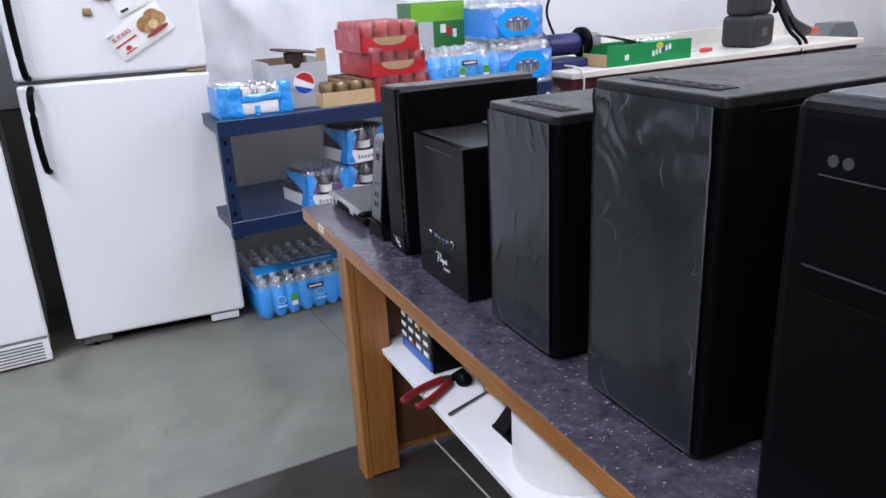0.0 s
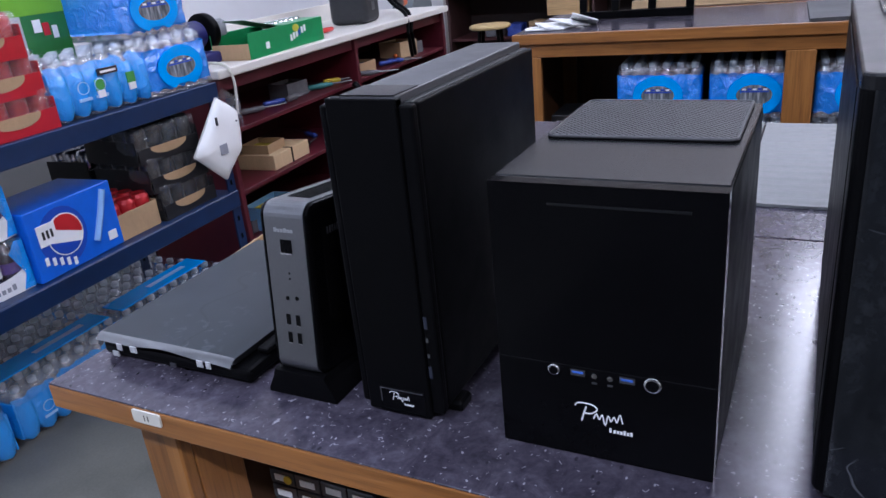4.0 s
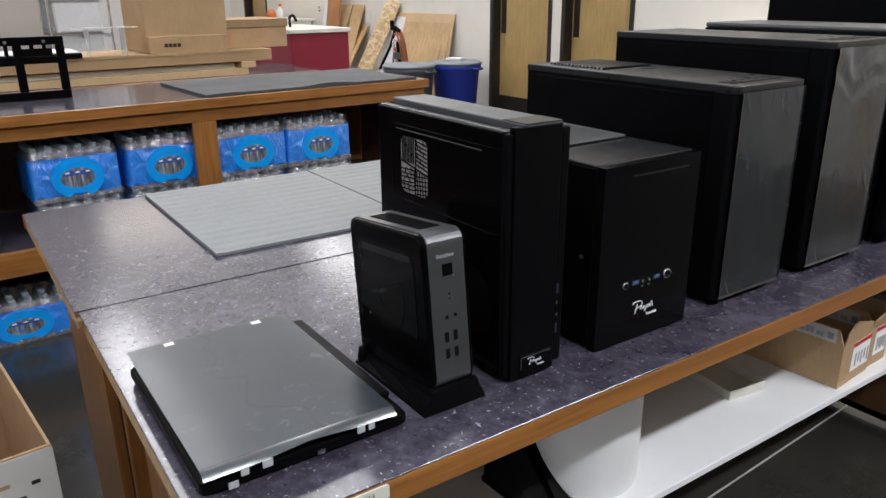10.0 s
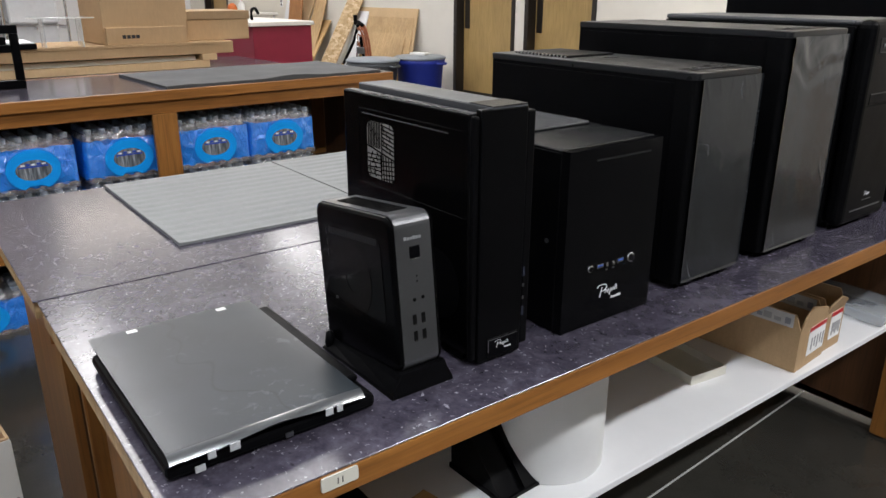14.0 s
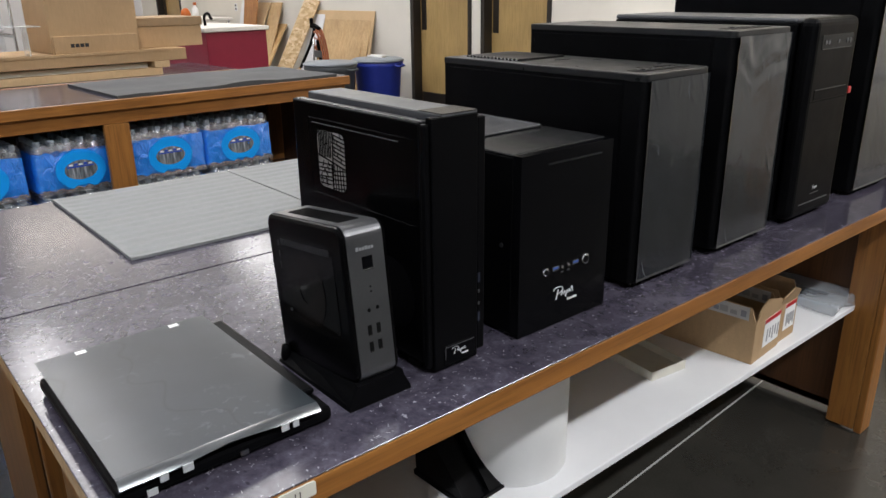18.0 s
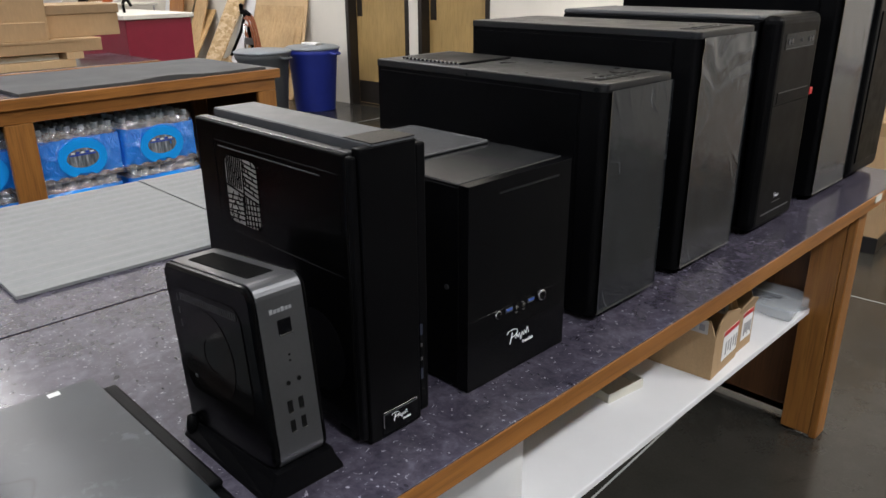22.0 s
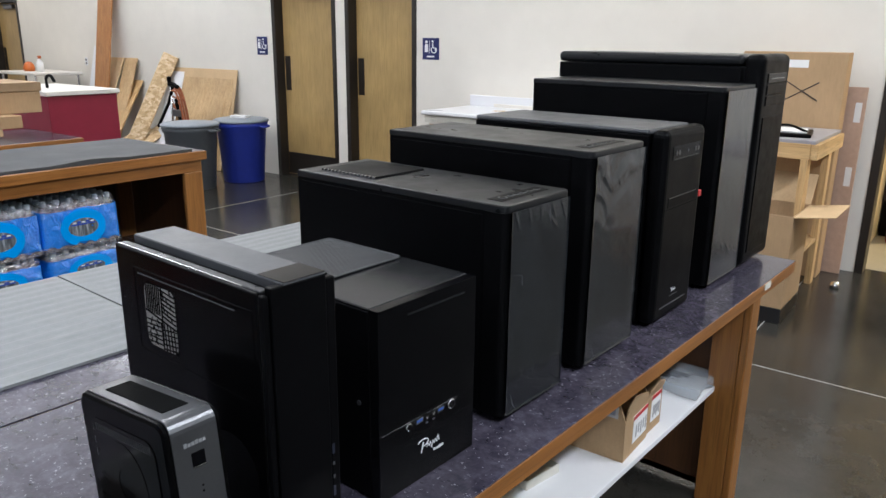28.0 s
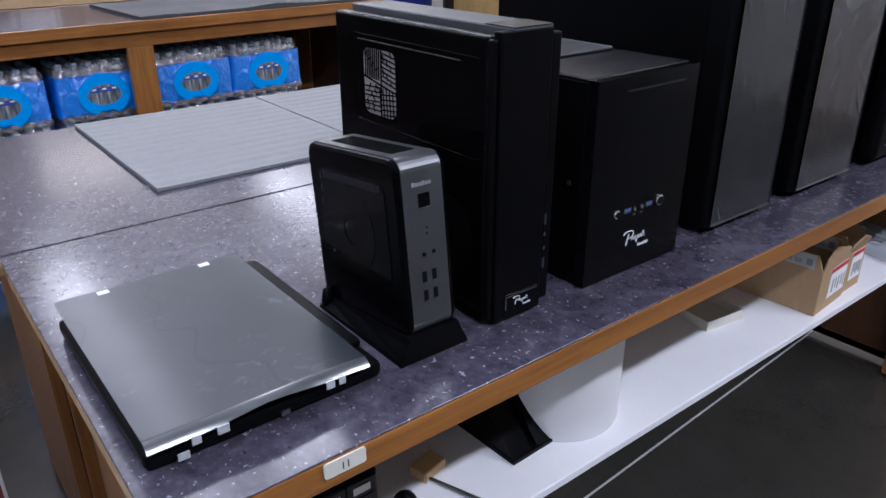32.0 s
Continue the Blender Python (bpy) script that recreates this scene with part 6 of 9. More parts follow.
def blue_carton():
    x, y, z = on_shelf(1.375, 0.14, MZ)
    root = carton(x, y, z, SHELF_RZ + 2, 0.335, 0.22, 0.22, BLUE_CARTON, "bright blue soda carton with a round emblem")
    part("emblem_shade", disc(-0.1102, 0.052, 0.112, 0.088, 0.092, 0.001), INK_BLUE, root, "dark blue printed circle")
    part("emblem", disc(-0.1112, 0.045, 0.115, 0.066, 0.066), WHITE_INK, root, "round emblem in red, white and blue")
    n = 16
    for nm, mat, a0, a1 in (("emblem_red", INK_RED, 0.18, 1.06), ("emblem_blue", INK_BLUE, 1.22, 1.95)):
        bm = bmesh.new()
        bm.faces.new([bm.verts.new((-0.1135, 0.045 + 0.062 * math.cos(a), 0.115 + 0.062 * math.sin(a))) for a in [math.pi * (a0 + (a1 - a0) * k / n) for k in range(n + 1)]][::-1])
        part(nm, bm, mat, root)
    part("sticker", box(-0.1145, -0.1115, 0.075, 0.14, 0.105, 0.17, 0.0005), WHITE_INK, root, "white sticker with a printed code")
    for k in range(3):
        part("sticker_print", box(-0.1155, -0.114, 0.088 + 0.015 * k, 0.096 + 0.015 * k, 0.125, 0.15), INK_BLACK, root)
    for k in range(5):
        part("word_bar", box(-0.112, -0.1105, 0.03 + 0.024 * k, 0.042 + 0.024 * k, 0.05 + 0.009 * k - 0.04, 0.075 + 0.009 * k - 0.04), WHITE_INK, root)
    hl = bmesh.new()
    tube([(-0.111, -0.06, 0.05), (-0.111, -0.1, 0.13), (-0.111, -0.13, 0.2)], 0.012, 6, hl)
    part("can_picture", hl, plain("pale_blue_print", (0.25, 0.45, 0.8), 0.4), root, "printed pale blue can")
    part("count_bar", box(-0.112, -0.1105, -0.145, -0.11, 0.03, 0.06), WHITE_INK, root)


blue_carton()
tray_of_cans(*on_shelf(1.625, 0.15, MZ), SHELF_RZ, 3, 3, CARD, "brown cardboard tray of red cans", cut=False, can=red_can, height=0.09, wrap=False)
black_can = can_of(plain("black_can", (0.02, 0.02, 0.022), 0.3, metal=0.4, vary=0.4, scale=40))
for k in range(3):
    tray_of_cans(*on_shelf(1.88 - 0.015 * k, 0.17, MZ + 0.107 * k), SHELF_RZ - 3 * k, 4, 4, BLACK_CARTON, "black card tray of silver cans under film", can=black_can, height=0.055)
for k in range(2):
    tray_of_cans(*on_shelf(1.86, 0.45, MZ + 0.125 * k), SHELF_RZ, 4, 3, BLACK_CARTON, "black card tray of silver cans under film", height=0.055, wrap=False)
for px, back, sd in ((0.815, 0.39, 1.0), (1.385, 0.41, 2.0), (1.93, 0.4, 3.0)):
    long_pack(*on_shelf(px, back + 0.1, 0.001), SHELF_RZ, sd, 8, 8)


def envelope_bag():
    root = thing("mailer_bag", 2.03, 3.105, 0.8, 0, "white padded mailer in a clear sleeve hung on the shelf post", "padded mailer")
    outline = [(0.03, 0.155), (0.125, 0.085), (0.115, -0.06), (0.0, -0.155), (-0.135, -0.03)]
    pts = []
    for (a, b), (c, e) in zip(outline, outline[1:] + outline[:1]):
        pts += [(a + (c - a) * q / 5, b + (e - b) * q / 5) for q in range(5)]
    bm = bmesh.new()
    rings = []
    for f, dy in ((1.0, 0.0), (0.94, -0.01), (0.75, -0.02), (0.4, -0.024)):
        rings.append([bm.verts.new((p * f, dy + 0.006 * noise.noise((p * 22, q * 22, f)), q * f)) for p, q in pts])
    for lo, hi in zip(rings, rings[1:]):
        for k in range(len(pts)):
            j = (k + 1) % len(pts)
            bm.faces.new((lo[k], lo[j], hi[j], hi[k]))
    bm.faces.new(rings[-1])
    bm.faces.new([bm.verts.new((p, 0.008, q)) for p, q in pts][::-1])
    bmesh.ops.recalc_face_normals(bm, faces=bm.faces)
    body = part("mailer", bm, WHITE_PAPER, root, "puffed white mailer", True)
    flap = bmesh.new()
    flap.faces.new([flap.verts.new(p) for p in ((0.02, -0.004, 0.15), (0.06, -0.012, 0.185), (0.15, -0.004, 0.12), (0.135, -0.012, 0.0), (0.125, -0.004, 0.085))])
    part("sleeve", flap, SHRINK, root, "loose clear sleeve mouth")
    part("printed_patch", box(-0.03, 0.01, -0.0285, -0.0265, -0.05, -0.012, 0.0005), GREY_PRINT, body, "grey printed patch")
    part("printed_patch", box(-0.02, -0.012, -0.0265, -0.022, 0.06, 0.09), INK_BLACK, body, "short dark mark")
    part("printed_patch", box(0.085, 0.095, -0.0215, -0.0165, 0.05, 0.056), INK_BLACK, body)


envelope_bag()

# ---- refrigerators ----


def fridge(x, y, rz, w, label, grille=True, magnet=False, hinge_right=True):
    root = thing("refrigerator", x, y, 0, rz, label, "refrigerator", "refrigerators")
    d, h, sp = 0.66, 1.68, 1.185
    part("cabinet", box(0.005, w - 0.005, 0.06, d, 0.05, h, 0.008, 2), WHITE_PAINT, root, "white enamel cabinet")
    lower = part("door", box(0, w, 0, 0.056, 0.052, sp - 0.008, 0.016, 4), WHITE_PAINT, root, "white lower door")
    upper = part("freezer_door", box(0, w, 0, 0.056, sp + 0.008, h - 0.002, 0.016, 4), WHITE_PAINT, root, "white freezer door")
    part("gasket", box(0.01, w - 0.01, 0.02, 0.058, sp - 0.007, sp + 0.007), plain("grey_gasket", (0.1, 0.1, 0.1), 0.7), root, "dark gap between the doors")
    part("hinge", box(w - 0.09, w - 0.012, -0.001, 0.03, sp - 0.0055, sp + 0.0055, 0.002), plain("rusty_hinge", (0.3, 0.2, 0.1), 0.6), root, "rusty middle hinge")
    if not hinge_right:
        return root
    hm = BLACK_PLASTIC
    for z0, z1, dr in ((sp - 0.36, sp - 0.02, lower), (sp + 0.02, h - 0.06, upper)):
        bm = bmesh.new()
        tube(smooth_path([(0.055, -0.004, z0), (0.05, -0.045, z0 + 0.03), (0.045, -0.05, (z0 + z1) / 2), (0.05, -0.045, z1 - 0.03), (0.055, -0.004, z1)], 5), 0.014, 8, bm)
        part("handle", bm, hm, dr, "long black handle", True)
        part("handle_pad", box(0.085, 0.13, -0.0015, 0.001, z0 + 0.01, z1 - 0.01, 0.001), WHITE_PAINT, dr)
    part("foot_plate", box(w - 0.16, w - 0.03, 0.012, 0.06, 0.012, 0.045, 0.004), WHITE_PAINT, root, "scuffed white foot plate")
    for fx in (w - 0.14, w - 0.055, 0.07):
        part("caster", cyl(0.04, 0.012, fx, fx + 0.02, 0.012, n=12, axis="x"), BLACK_PLASTIC, root)
    part("foot_plate", box(0.03, 0.15, 0.03, 0.07, 0.012, 0.045, 0.004), GUNMETAL, root)
    part("plinth", box(0.02, w - 0.02, 0.09, d - 0.02, 0.0, 0.08), DARK_HOLE, root)
    if magnet:
        fl = part("flyer", soft_box(-0.125, 0.125, -0.0012, 0.0, -0.062, 0.062, 0.003, 1.0, 4, 0.0004), WHITE_PAPER, upper, "tilted food flyer with a burger picture", True)
        fl.matrix_local = Matrix.Translation((0.5, -0.006, 1.357)) @ Matrix.Rotation(radians(-30), 4, "Y")
        bun = plain("burger_picture", (0.36, 0.2, 0.08), 0.5, vary=0.75, scale=42)
        for px, pz, a, b in ((0.035, 0.012, 0.034, 0.03), (0.075, 0.022, 0.035, 0.03), (0.1, 0.002, 0.022, 0.024), (0.062, -0.012, 0.034, 0.022)):
            part("picture", disc(0, 0, 0, a, b, 0.001), bun, fl, "printed burger").matrix_local = Matrix.Translation((px, -0.0052 - 0.0002 * pz * 90, pz)) @ Matrix.Rotation(radians(90), 4, "Z")
        part("picture", disc(0, 0, 0, 0.02, 0.018, 0.001), plain("cheese_picture", (0.62, 0.48, 0.26), 0.5, vary=0.3, scale=60), fl).matrix_local = Matrix.Translation((0.062, -0.0068, -0.004)) @ Matrix.Rotation(radians(90), 4, "Z")
        part("picture", disc(0, 0, 0, 0.052, 0.009, 0.001), plain("tomato_red", (0.3, 0.04, 0.045), 0.5, vary=0.4, scale=50), fl).matrix_local = Matrix.Translation((0.06, -0.005, -0.034)) @ Matrix.Rotation(radians(90), 4, "Z")
        lettering("word", "NEW", 0.013, 0.0006, INK_BLACK, fl, Matrix.Translation((-0.107, -0.0035, 0.04)) @ FACE_SOUTH, "printed word")
        lettering("word", "SLIDERS", 0.025, 0.0006, INK_RED, fl, Matrix.Translation((-0.07, -0.0035, 0.018)) @ FACE_SOUTH, "red printed word")
        part("word_bar", box(-0.118, -0.02, -0.0042, -0.0032, -0.005, 0.001), INK_RED, fl)
        part("word_bar", box(-0.1, -0.05, -0.0042, -0.0032, -0.044, -0.039), INK_RED, fl)
        part("print_mark", disc(0, 0, 0, 0.012, 0.009, 0.001), INK_RED, fl).matrix_local = Matrix.Translation((-0.077, -0.0035, -0.026)) @ Matrix.Rotation(radians(90), 4, "Z")
        note = part("note", soft_box(-0.06, 0.06, -0.0012, 0.0, -0.035, 0.035, 0.003, 5.0, 3, 0.0004), WHITE_PAPER, upper, "second white printed paper", True)
        note.matrix_local = Matrix.Translation((0.475, -0.003, 1.47)) @ Matrix.Rotation(radians(-24), 4, "Y")
        part("word_bar", box(-0.045, -0.012, -0.0042, -0.003, -0.022, -0.012), INK_BLACK, note)
        for mx, mz in ((0.316, 1.445), (0.37, 1.5), (0.4, 1.497), (0.35, 1.56), (0.47, 1.55)):
            part("magnet", soft_box(mx - 0.016, mx + 0.016, -0.012, 0.0, mz - 0.014, mz + 0.014, 0.006, mx * 9, 2, 0.005), plain("magnet_brown", (0.28, 0.17, 0.08), 0.6, vary=0.5, scale=90), upper, "small food magnet", True)
    return root


fridge(-0.245, 3.425, -3.6, 0.75, "white top-freezer refrigerator with black handles and magnets", magnet=True)


def fridge_second():
    root = thing("refrigerator", -1.135, 3.32, 0, 3.2, "white upright refrigerator with a bottom grille", "refrigerator", "refrigerators")
    w, d, h = 0.8, 0.68, 1.7
    part("cabinet", box(0.005, w - 0.005, 0.06, d, 0.05, h, 0.008, 2), WHITE_PAINT, root, "white enamel cabinet")
    dr = part("door", box(0, w, 0, 0.056, 0.125, h - 0.004, 0.014, 4), WHITE_PAINT, root, "white full-height door")
    gr = part("grille", box(0.005, w - 0.005, 0.01, 0.055, 0.012, 0.115, 0.004), WHITE_PAINT, root, "white bottom grille")
    for k in range(6):
        part("grille_slot", box(0.03, w - 0.03, 0.0085, 0.0105, 0.024 + 0.0145 * k, 0.03 + 0.0145 * k), plain("grille_dark", (0.12, 0.12, 0.13), 0.6), gr)
    part("edge_seal", box(w - 0.004, w + 0.003, 0.03, 0.07, 0.13, h - 0.02), BLACK_PLASTIC, dr, "black door seal")


fridge_second()

# ---- red workbench along the north wall ----


def red_bench():
    L, D, H = 2.46, 0.62, 0.995
    root = thing("red_workbench", 2.415, 3.415, 0, YAW, "dark red workbench with a white counter and cluttered shelves", "workbench")
    part("counter", box(-0.02, L + 0.03, -0.03, D, H - 0.04, H, 0.008, 3), COUNTER, root, "white laminate counter")
    part("upstand", box(-0.02, L + 0.03, D, D + 0.02, H - 0.04, H + 0.1, 0.003), COUNTER, root, "white upstand")
    for x in (0.0, L * 0.48, L - 0.03):
        part("upright", box(x, x + 0.03, 0.0, D - 0.02, 0.0, H - 0.041, 0.003), RED_PAINT, root, "dark red upright")
    for z in (0.15, 0.44, 0.72):
        for a, b in ((0.031, L * 0.48 - 0.001), (L * 0.48 + 0.031, L - 0.031)):
            part("shelf", box(a, b, 0.012, D - 0.02, z - 0.02, z, 0.002), RED_PAINT, root, "dark red shelf")
    part("apron", box(0.031, L - 0.031, 0.02, 0.04, H - 0.1, H - 0.041), RED_PAINT, root)
    part("back", box(0.0, L, D - 0.018, D - 0.004, 0.0, H - 0.041), plain("red_dark_back", (0.05, 0.006, 0.01), 0.7), root, "dark back board")
    return root


red_bench()


def on_bench(x, back, z):
    a, b = x * CS - back * SN, x * SN + back * CS
    return 2.415 + a, 3.415 + b, z


rnd = random.Random(11)
CLUTTER = [plain("clutter_grey", (0.12, 0.12, 0.13), 0.5, vary=0.3), plain("clutter_orange", (0.55, 0.13, 0.02), 0.45), plain("clutter_yellow", (0.6, 0.45, 0.03), 0.45), plain("clutter_blue", (0.03, 0.06, 0.3), 0.45), plain("clutter_teal", (0.04, 0.2, 0.2), 0.5), BLACK_PLASTIC, CARD, OFF_WHITE]


def hand_tool(x, y, z, rz, mat):
    """A tool lying flat: a tapered grip and a metal shank."""
    root = thing("hand_tool", x, y, z, rz, "hand tool with a coloured grip lying on the shelf", "hand tool", "tools on the red bench")
    ln = 0.1 + 0.05 * rnd.random()
    bm = lathe([(0.0, 0), (0.012, 0.002), (0.016, 0.02), (0.013, 0.05), (0.016, 0.08), (0.01, ln), (0.0, ln + 0.002)], 10)
    bmesh.ops.transform(bm, matrix=pose(0, 0, 0.017, 0, 90, 0), verts=bm.verts)
    part("grip", bm, mat, root, "coloured grip", True)
    part("shank", cyl(0, 0.017, ln, ln + 0.12, 0.005, 0.004, 8, axis="x"), GUNMETAL, root)


def parts_box(x, y, z, rz, w, d, h, mat, label):
    root = thing("small_box", x, y, z, rz, label, "box", "boxes on the red bench")
    t = 0.003
    part("base", box(-w / 2, w / 2, -d / 2, d / 2, 0, t), mat, root)
    part("side", box(-w / 2, w / 2, -d / 2, -d / 2 + t, t, h), mat, root)
    part("side", box(-w / 2, w / 2, d / 2 - t, d / 2, t, h), mat, root)
    part("end", box(-w / 2, -w / 2 + t, -d / 2 + t, d / 2 - t, t, h), mat, root)
    part("end", box(w / 2 - t, w / 2, -d / 2 + t, d / 2 - t, t, h), mat, root)
    part("contents", soft_box(-w / 2 + 0.008, w / 2 - 0.008, -d / 2 + 0.008, d / 2 - 0.008, t, h * 0.8, 0.012, w * 30, 3, 0.01), CLUTTER[int(w * 1000) % 6], root, "jumbled small parts")


for z, items in ((0.721, 15), (0.441, 9), (0.151, 7)):
    for k in range(items):
        bx = 0.12 + 2.2 * (k + 0.5 * rnd.random()) / items
        if abs(bx - 1.18) < 0.1:
            continue
        p = on_bench(bx, 0.08 + 0.12 * rnd.random(), z)
        if rnd.random() < (0.68 if z > 0.7 else 0.25):
            hand_tool(*p, rnd.uniform(-70, 70), rnd.choice(CLUTTER[:6]))
        else:
            parts_box(p[0], p[1] + 0.05, p[2], rnd.uniform(-8, 8), rnd.uniform(0.12, 0.2), rnd.uniform(0.12, 0.18), rnd.uniform(0.06, 0.13), rnd.choice([CARD_LIGHT, CARD, CLUTTER[0], BLACK_CARTON]), "small open box of parts on the red shelf")
p = on_bench(0.38, 0.12, 0.151)
parts_box(p[0], p[1], 0.151, 3, 0.26, 0.2, 0.12, plain("pale_blue_box", (0.2, 0.42, 0.7), 0.5), "pale blue open box of parts")
p = on_bench(0.5, 0.16, 0.441)
root = thing("cardboard_box", p[0], p[1], 0.441, 4, "closed brown cardboard box tied with a black strap", "cardboard box")
part("body", box(-0.16, 0.16, -0.11, 0.11, 0, 0.075, 0.002), CARD_LIGHT, root)
part("strap", box(-0.006, 0.006, -0.112, 0.112, -0.0, 0.0765), BLACK_PLASTIC, root, "black strap")


def soda_tray():
    x, y, z = on_bench(0.56, 0.1, 0.996)
    root = thing("drink_carton", x, y, z, SHELF_RZ + 2, "open green soda carton lying on the white counter", "drink carton", "drink cartons")
    part("base", box(-0.1, 0.1, -0.33, 0.33, 0, 0.004), CARD, root)
    part("front", box(-0.104, -0.1, -0.33, 0.33, 0.0, 0.115, 0.001), SODA_GREEN, root, "bright green side with white word bars")
    part("back", box(0.1, 0.104, -0.33, 0.33, 0.0, 0.115, 0.001), SODA_GREEN, root)
    for s in (-1, 1):
        part("end", box(-0.1, 0.1, s * 0.328 - 0.002, s * 0.328 + 0.002, 0.0, 0.07 if s > 0 else 0.115, 0.001), CARD if s > 0 else SODA_GREEN, root)
    part("lid", box(-0.1, 0.1, -0.33, 0.02, 0.111, 0.115, 0.001), SODA_GREEN, root)
    fl = box(-0.06, 0.06, 0.02, 0.28, 0.112, 0.115, 0.001)
    bmesh.ops.rotate(fl, verts=fl.verts, cent=(0, 0.02, 0.112), matrix=Matrix.Rotation(radians(12), 3, "X"))
    part("flap", fl, plain("dark_green_print", (0.01, 0.1, 0.04), 0.4), root, "torn green flap")
    for k in range(6):
        part("word_bar", box(-0.1052, -0.104, -0.16 + 0.026 * k, -0.142 + 0.026 * k, 0.035 + 0.006 * (5 - k), 0.065 + 0.006 * (5 - k)), WHITE_INK if k != 2 else INK_BLUE, root)
    part("lemon_mark", disc(-0.104, -0.07, 0.09, 0.028, 0.018), plain("lemon_yellow", (0.6, 0.55, 0.05), 0.4), root)
    part("count_bar", box(-0.1052, -0.104, 0.17, 0.2, 0.03, 0.06), WHITE_INK, root)
    for j in range(6):
        shared("can", CAN_MESH, root, 0.03, -0.28 + 0.05 * j, 0.004)


soda_tray()


def grinder():
    x, y, z = on_bench(0.09, 0.24, 0.996)
    root = thing("bench_grinder", x, y, z, YAW, "blue bench grinder with a work lamp on the counter", "bench grinder")
    nb = plain("navy_paint", (0.012, 0.014, 0.1), 0.4)
    part("base", box(-0.12, 0.14, -0.1, 0.1, 0, 0.05, 0.012, 3), nb, root, "navy blue base")
    part("motor", cyl(0.0, 0.125, -0.1, 0.12, 0.062, n=24, bevel=0.01, axis="x"), nb, root, "navy blue motor", True)
    for s in (-0.17, 0.14):
        w = part("wheel_guard", cyl(0.0, 0.13, s, s + 0.045, 0.085, n=28, bevel=0.008, axis="x"), nb if s < 0 else BLACK_PLASTIC, root, "round wheel guard", True)
        part("wheel", cyl(0.0, 0.13, s + 0.008, s + 0.037, 0.075, n=28, axis="x"), GUNMETAL, w)
    bm = bmesh.new()
    tube(smooth_path([(0.02, 0.06, 0.16), (-0.01, 0.1, 0.3), (0.03, 0.1, 0.4), (0.1, 0.06, 0.44)], 6), 0.008, 8, bm)
    part("lamp_neck", bm, BLACK_PLASTIC, root, "bent black lamp neck", True)
    part("lamp_head", lathe([(0.02, 0.42), (0.045, 0.44), (0.05, 0.5), (0.03, 0.52), (0.0, 0.521)], 16, 0.11, 0.05), BLACK_PLASTIC, root, "black lamp head", True)
    part("clear_guard", soft_box(0.15, 0.28, -0.05, 0.05, 0.09, 0.18, 0.005, 2, 3, 0.02), plain("clear_guard", (0.3, 0.32, 0.34), 0.2, vary=0.4), root)
    part("power_lead", tube(smooth_path([(-0.03, -0.1, 0.02), (-0.05, -0.25, 0.015), (-0.04, -0.285, -0.05), (-0.05, -0.28, -0.2)], 5), 0.006, 6), OFF_WHITE, root, "hanging pale lead")


grinder()


def tool_pack():
    x, y, z = on_bench(1.62, 0.2, 0.996)
    root = thing("backpack_blower", x, y, z, YAW + 10, "dark grey backpack blower with straps on the counter", "blower")
    g = plain("charcoal_plastic", (0.022, 0.023, 0.026), 0.5, vary=0.25)
    part("housing", box(-0.13, 0.13, -0.1, 0.14, 0.0, 0.2, 0.035, 4), g, root, "charcoal housing", True)
    part("upper_housing", box(-0.12, 0.12, -0.08, 0.13, 0.195, 0.46, 0.04, 4), g, root, "", True)
    part("badge", box(-0.03, 0.03, -0.1015, -0.099, 0.07, 0.12, 0.001), GUNMETAL, root)
    part("hose", tube(smooth_path([(0.1, -0.02, 0.4), (0.22, -0.05, 0.3), (0.3, -0.1, 0.15), (0.42, -0.12, 0.09), (0.55, -0.1, 0.06)], 8), 0.035, 12), g, root, "thick black hose", True)
    part("nozzle", cyl(-0.1, 0.055, 0.55, 0.68, 0.03, 0.024, 12, axis="x"), plain("orange_plastic", (0.55, 0.1, 0.02), 0.4), root, "orange nozzle")
    for dx in (0.16, 0.24):
        part("strap", tube(smooth_path([(dx, -0.05, 0.3), (dx + 0.04, -0.15, 0.1), (dx + 0.03, -0.245, 0.01), (dx, -0.26, -0.12), (dx + 0.05, -0.255, -0.25)], 6), 0.012, 6), BLACK_PLASTIC, root, "hanging black strap", True)
    part("strap", tube(smooth_path([(0.14, -0.05, 0.45), (0.2, -0.08, 0.35), (0.17, -0.06, 0.2)], 6), 0.014, 6), BLACK_PLASTIC, root)


tool_pack()
x, y, z = on_bench(1.12, 0.15, 0.996)
root = thing("screwdriver", x, y, z, YAW, "screwdriver with a red grip on the white counter", "screwdriver")
bm = lathe([(0, 0), (0.013, 0.003), (0.015, 0.03), (0.012, 0.09), (0.008, 0.1), (0, 0.101)], 10)
bmesh.ops.transform(bm, matrix=pose(0, 0, 0.016, 0, 90, 0), verts=bm.verts)
part("grip", bm, plain("red_grip", (0.6, 0.03, 0.02), 0.35), root, "red grip", True)
part("shank", cyl(0, 0.016, -0.16, 0, 0.0035, n=8, axis="x"), SILVER, root)


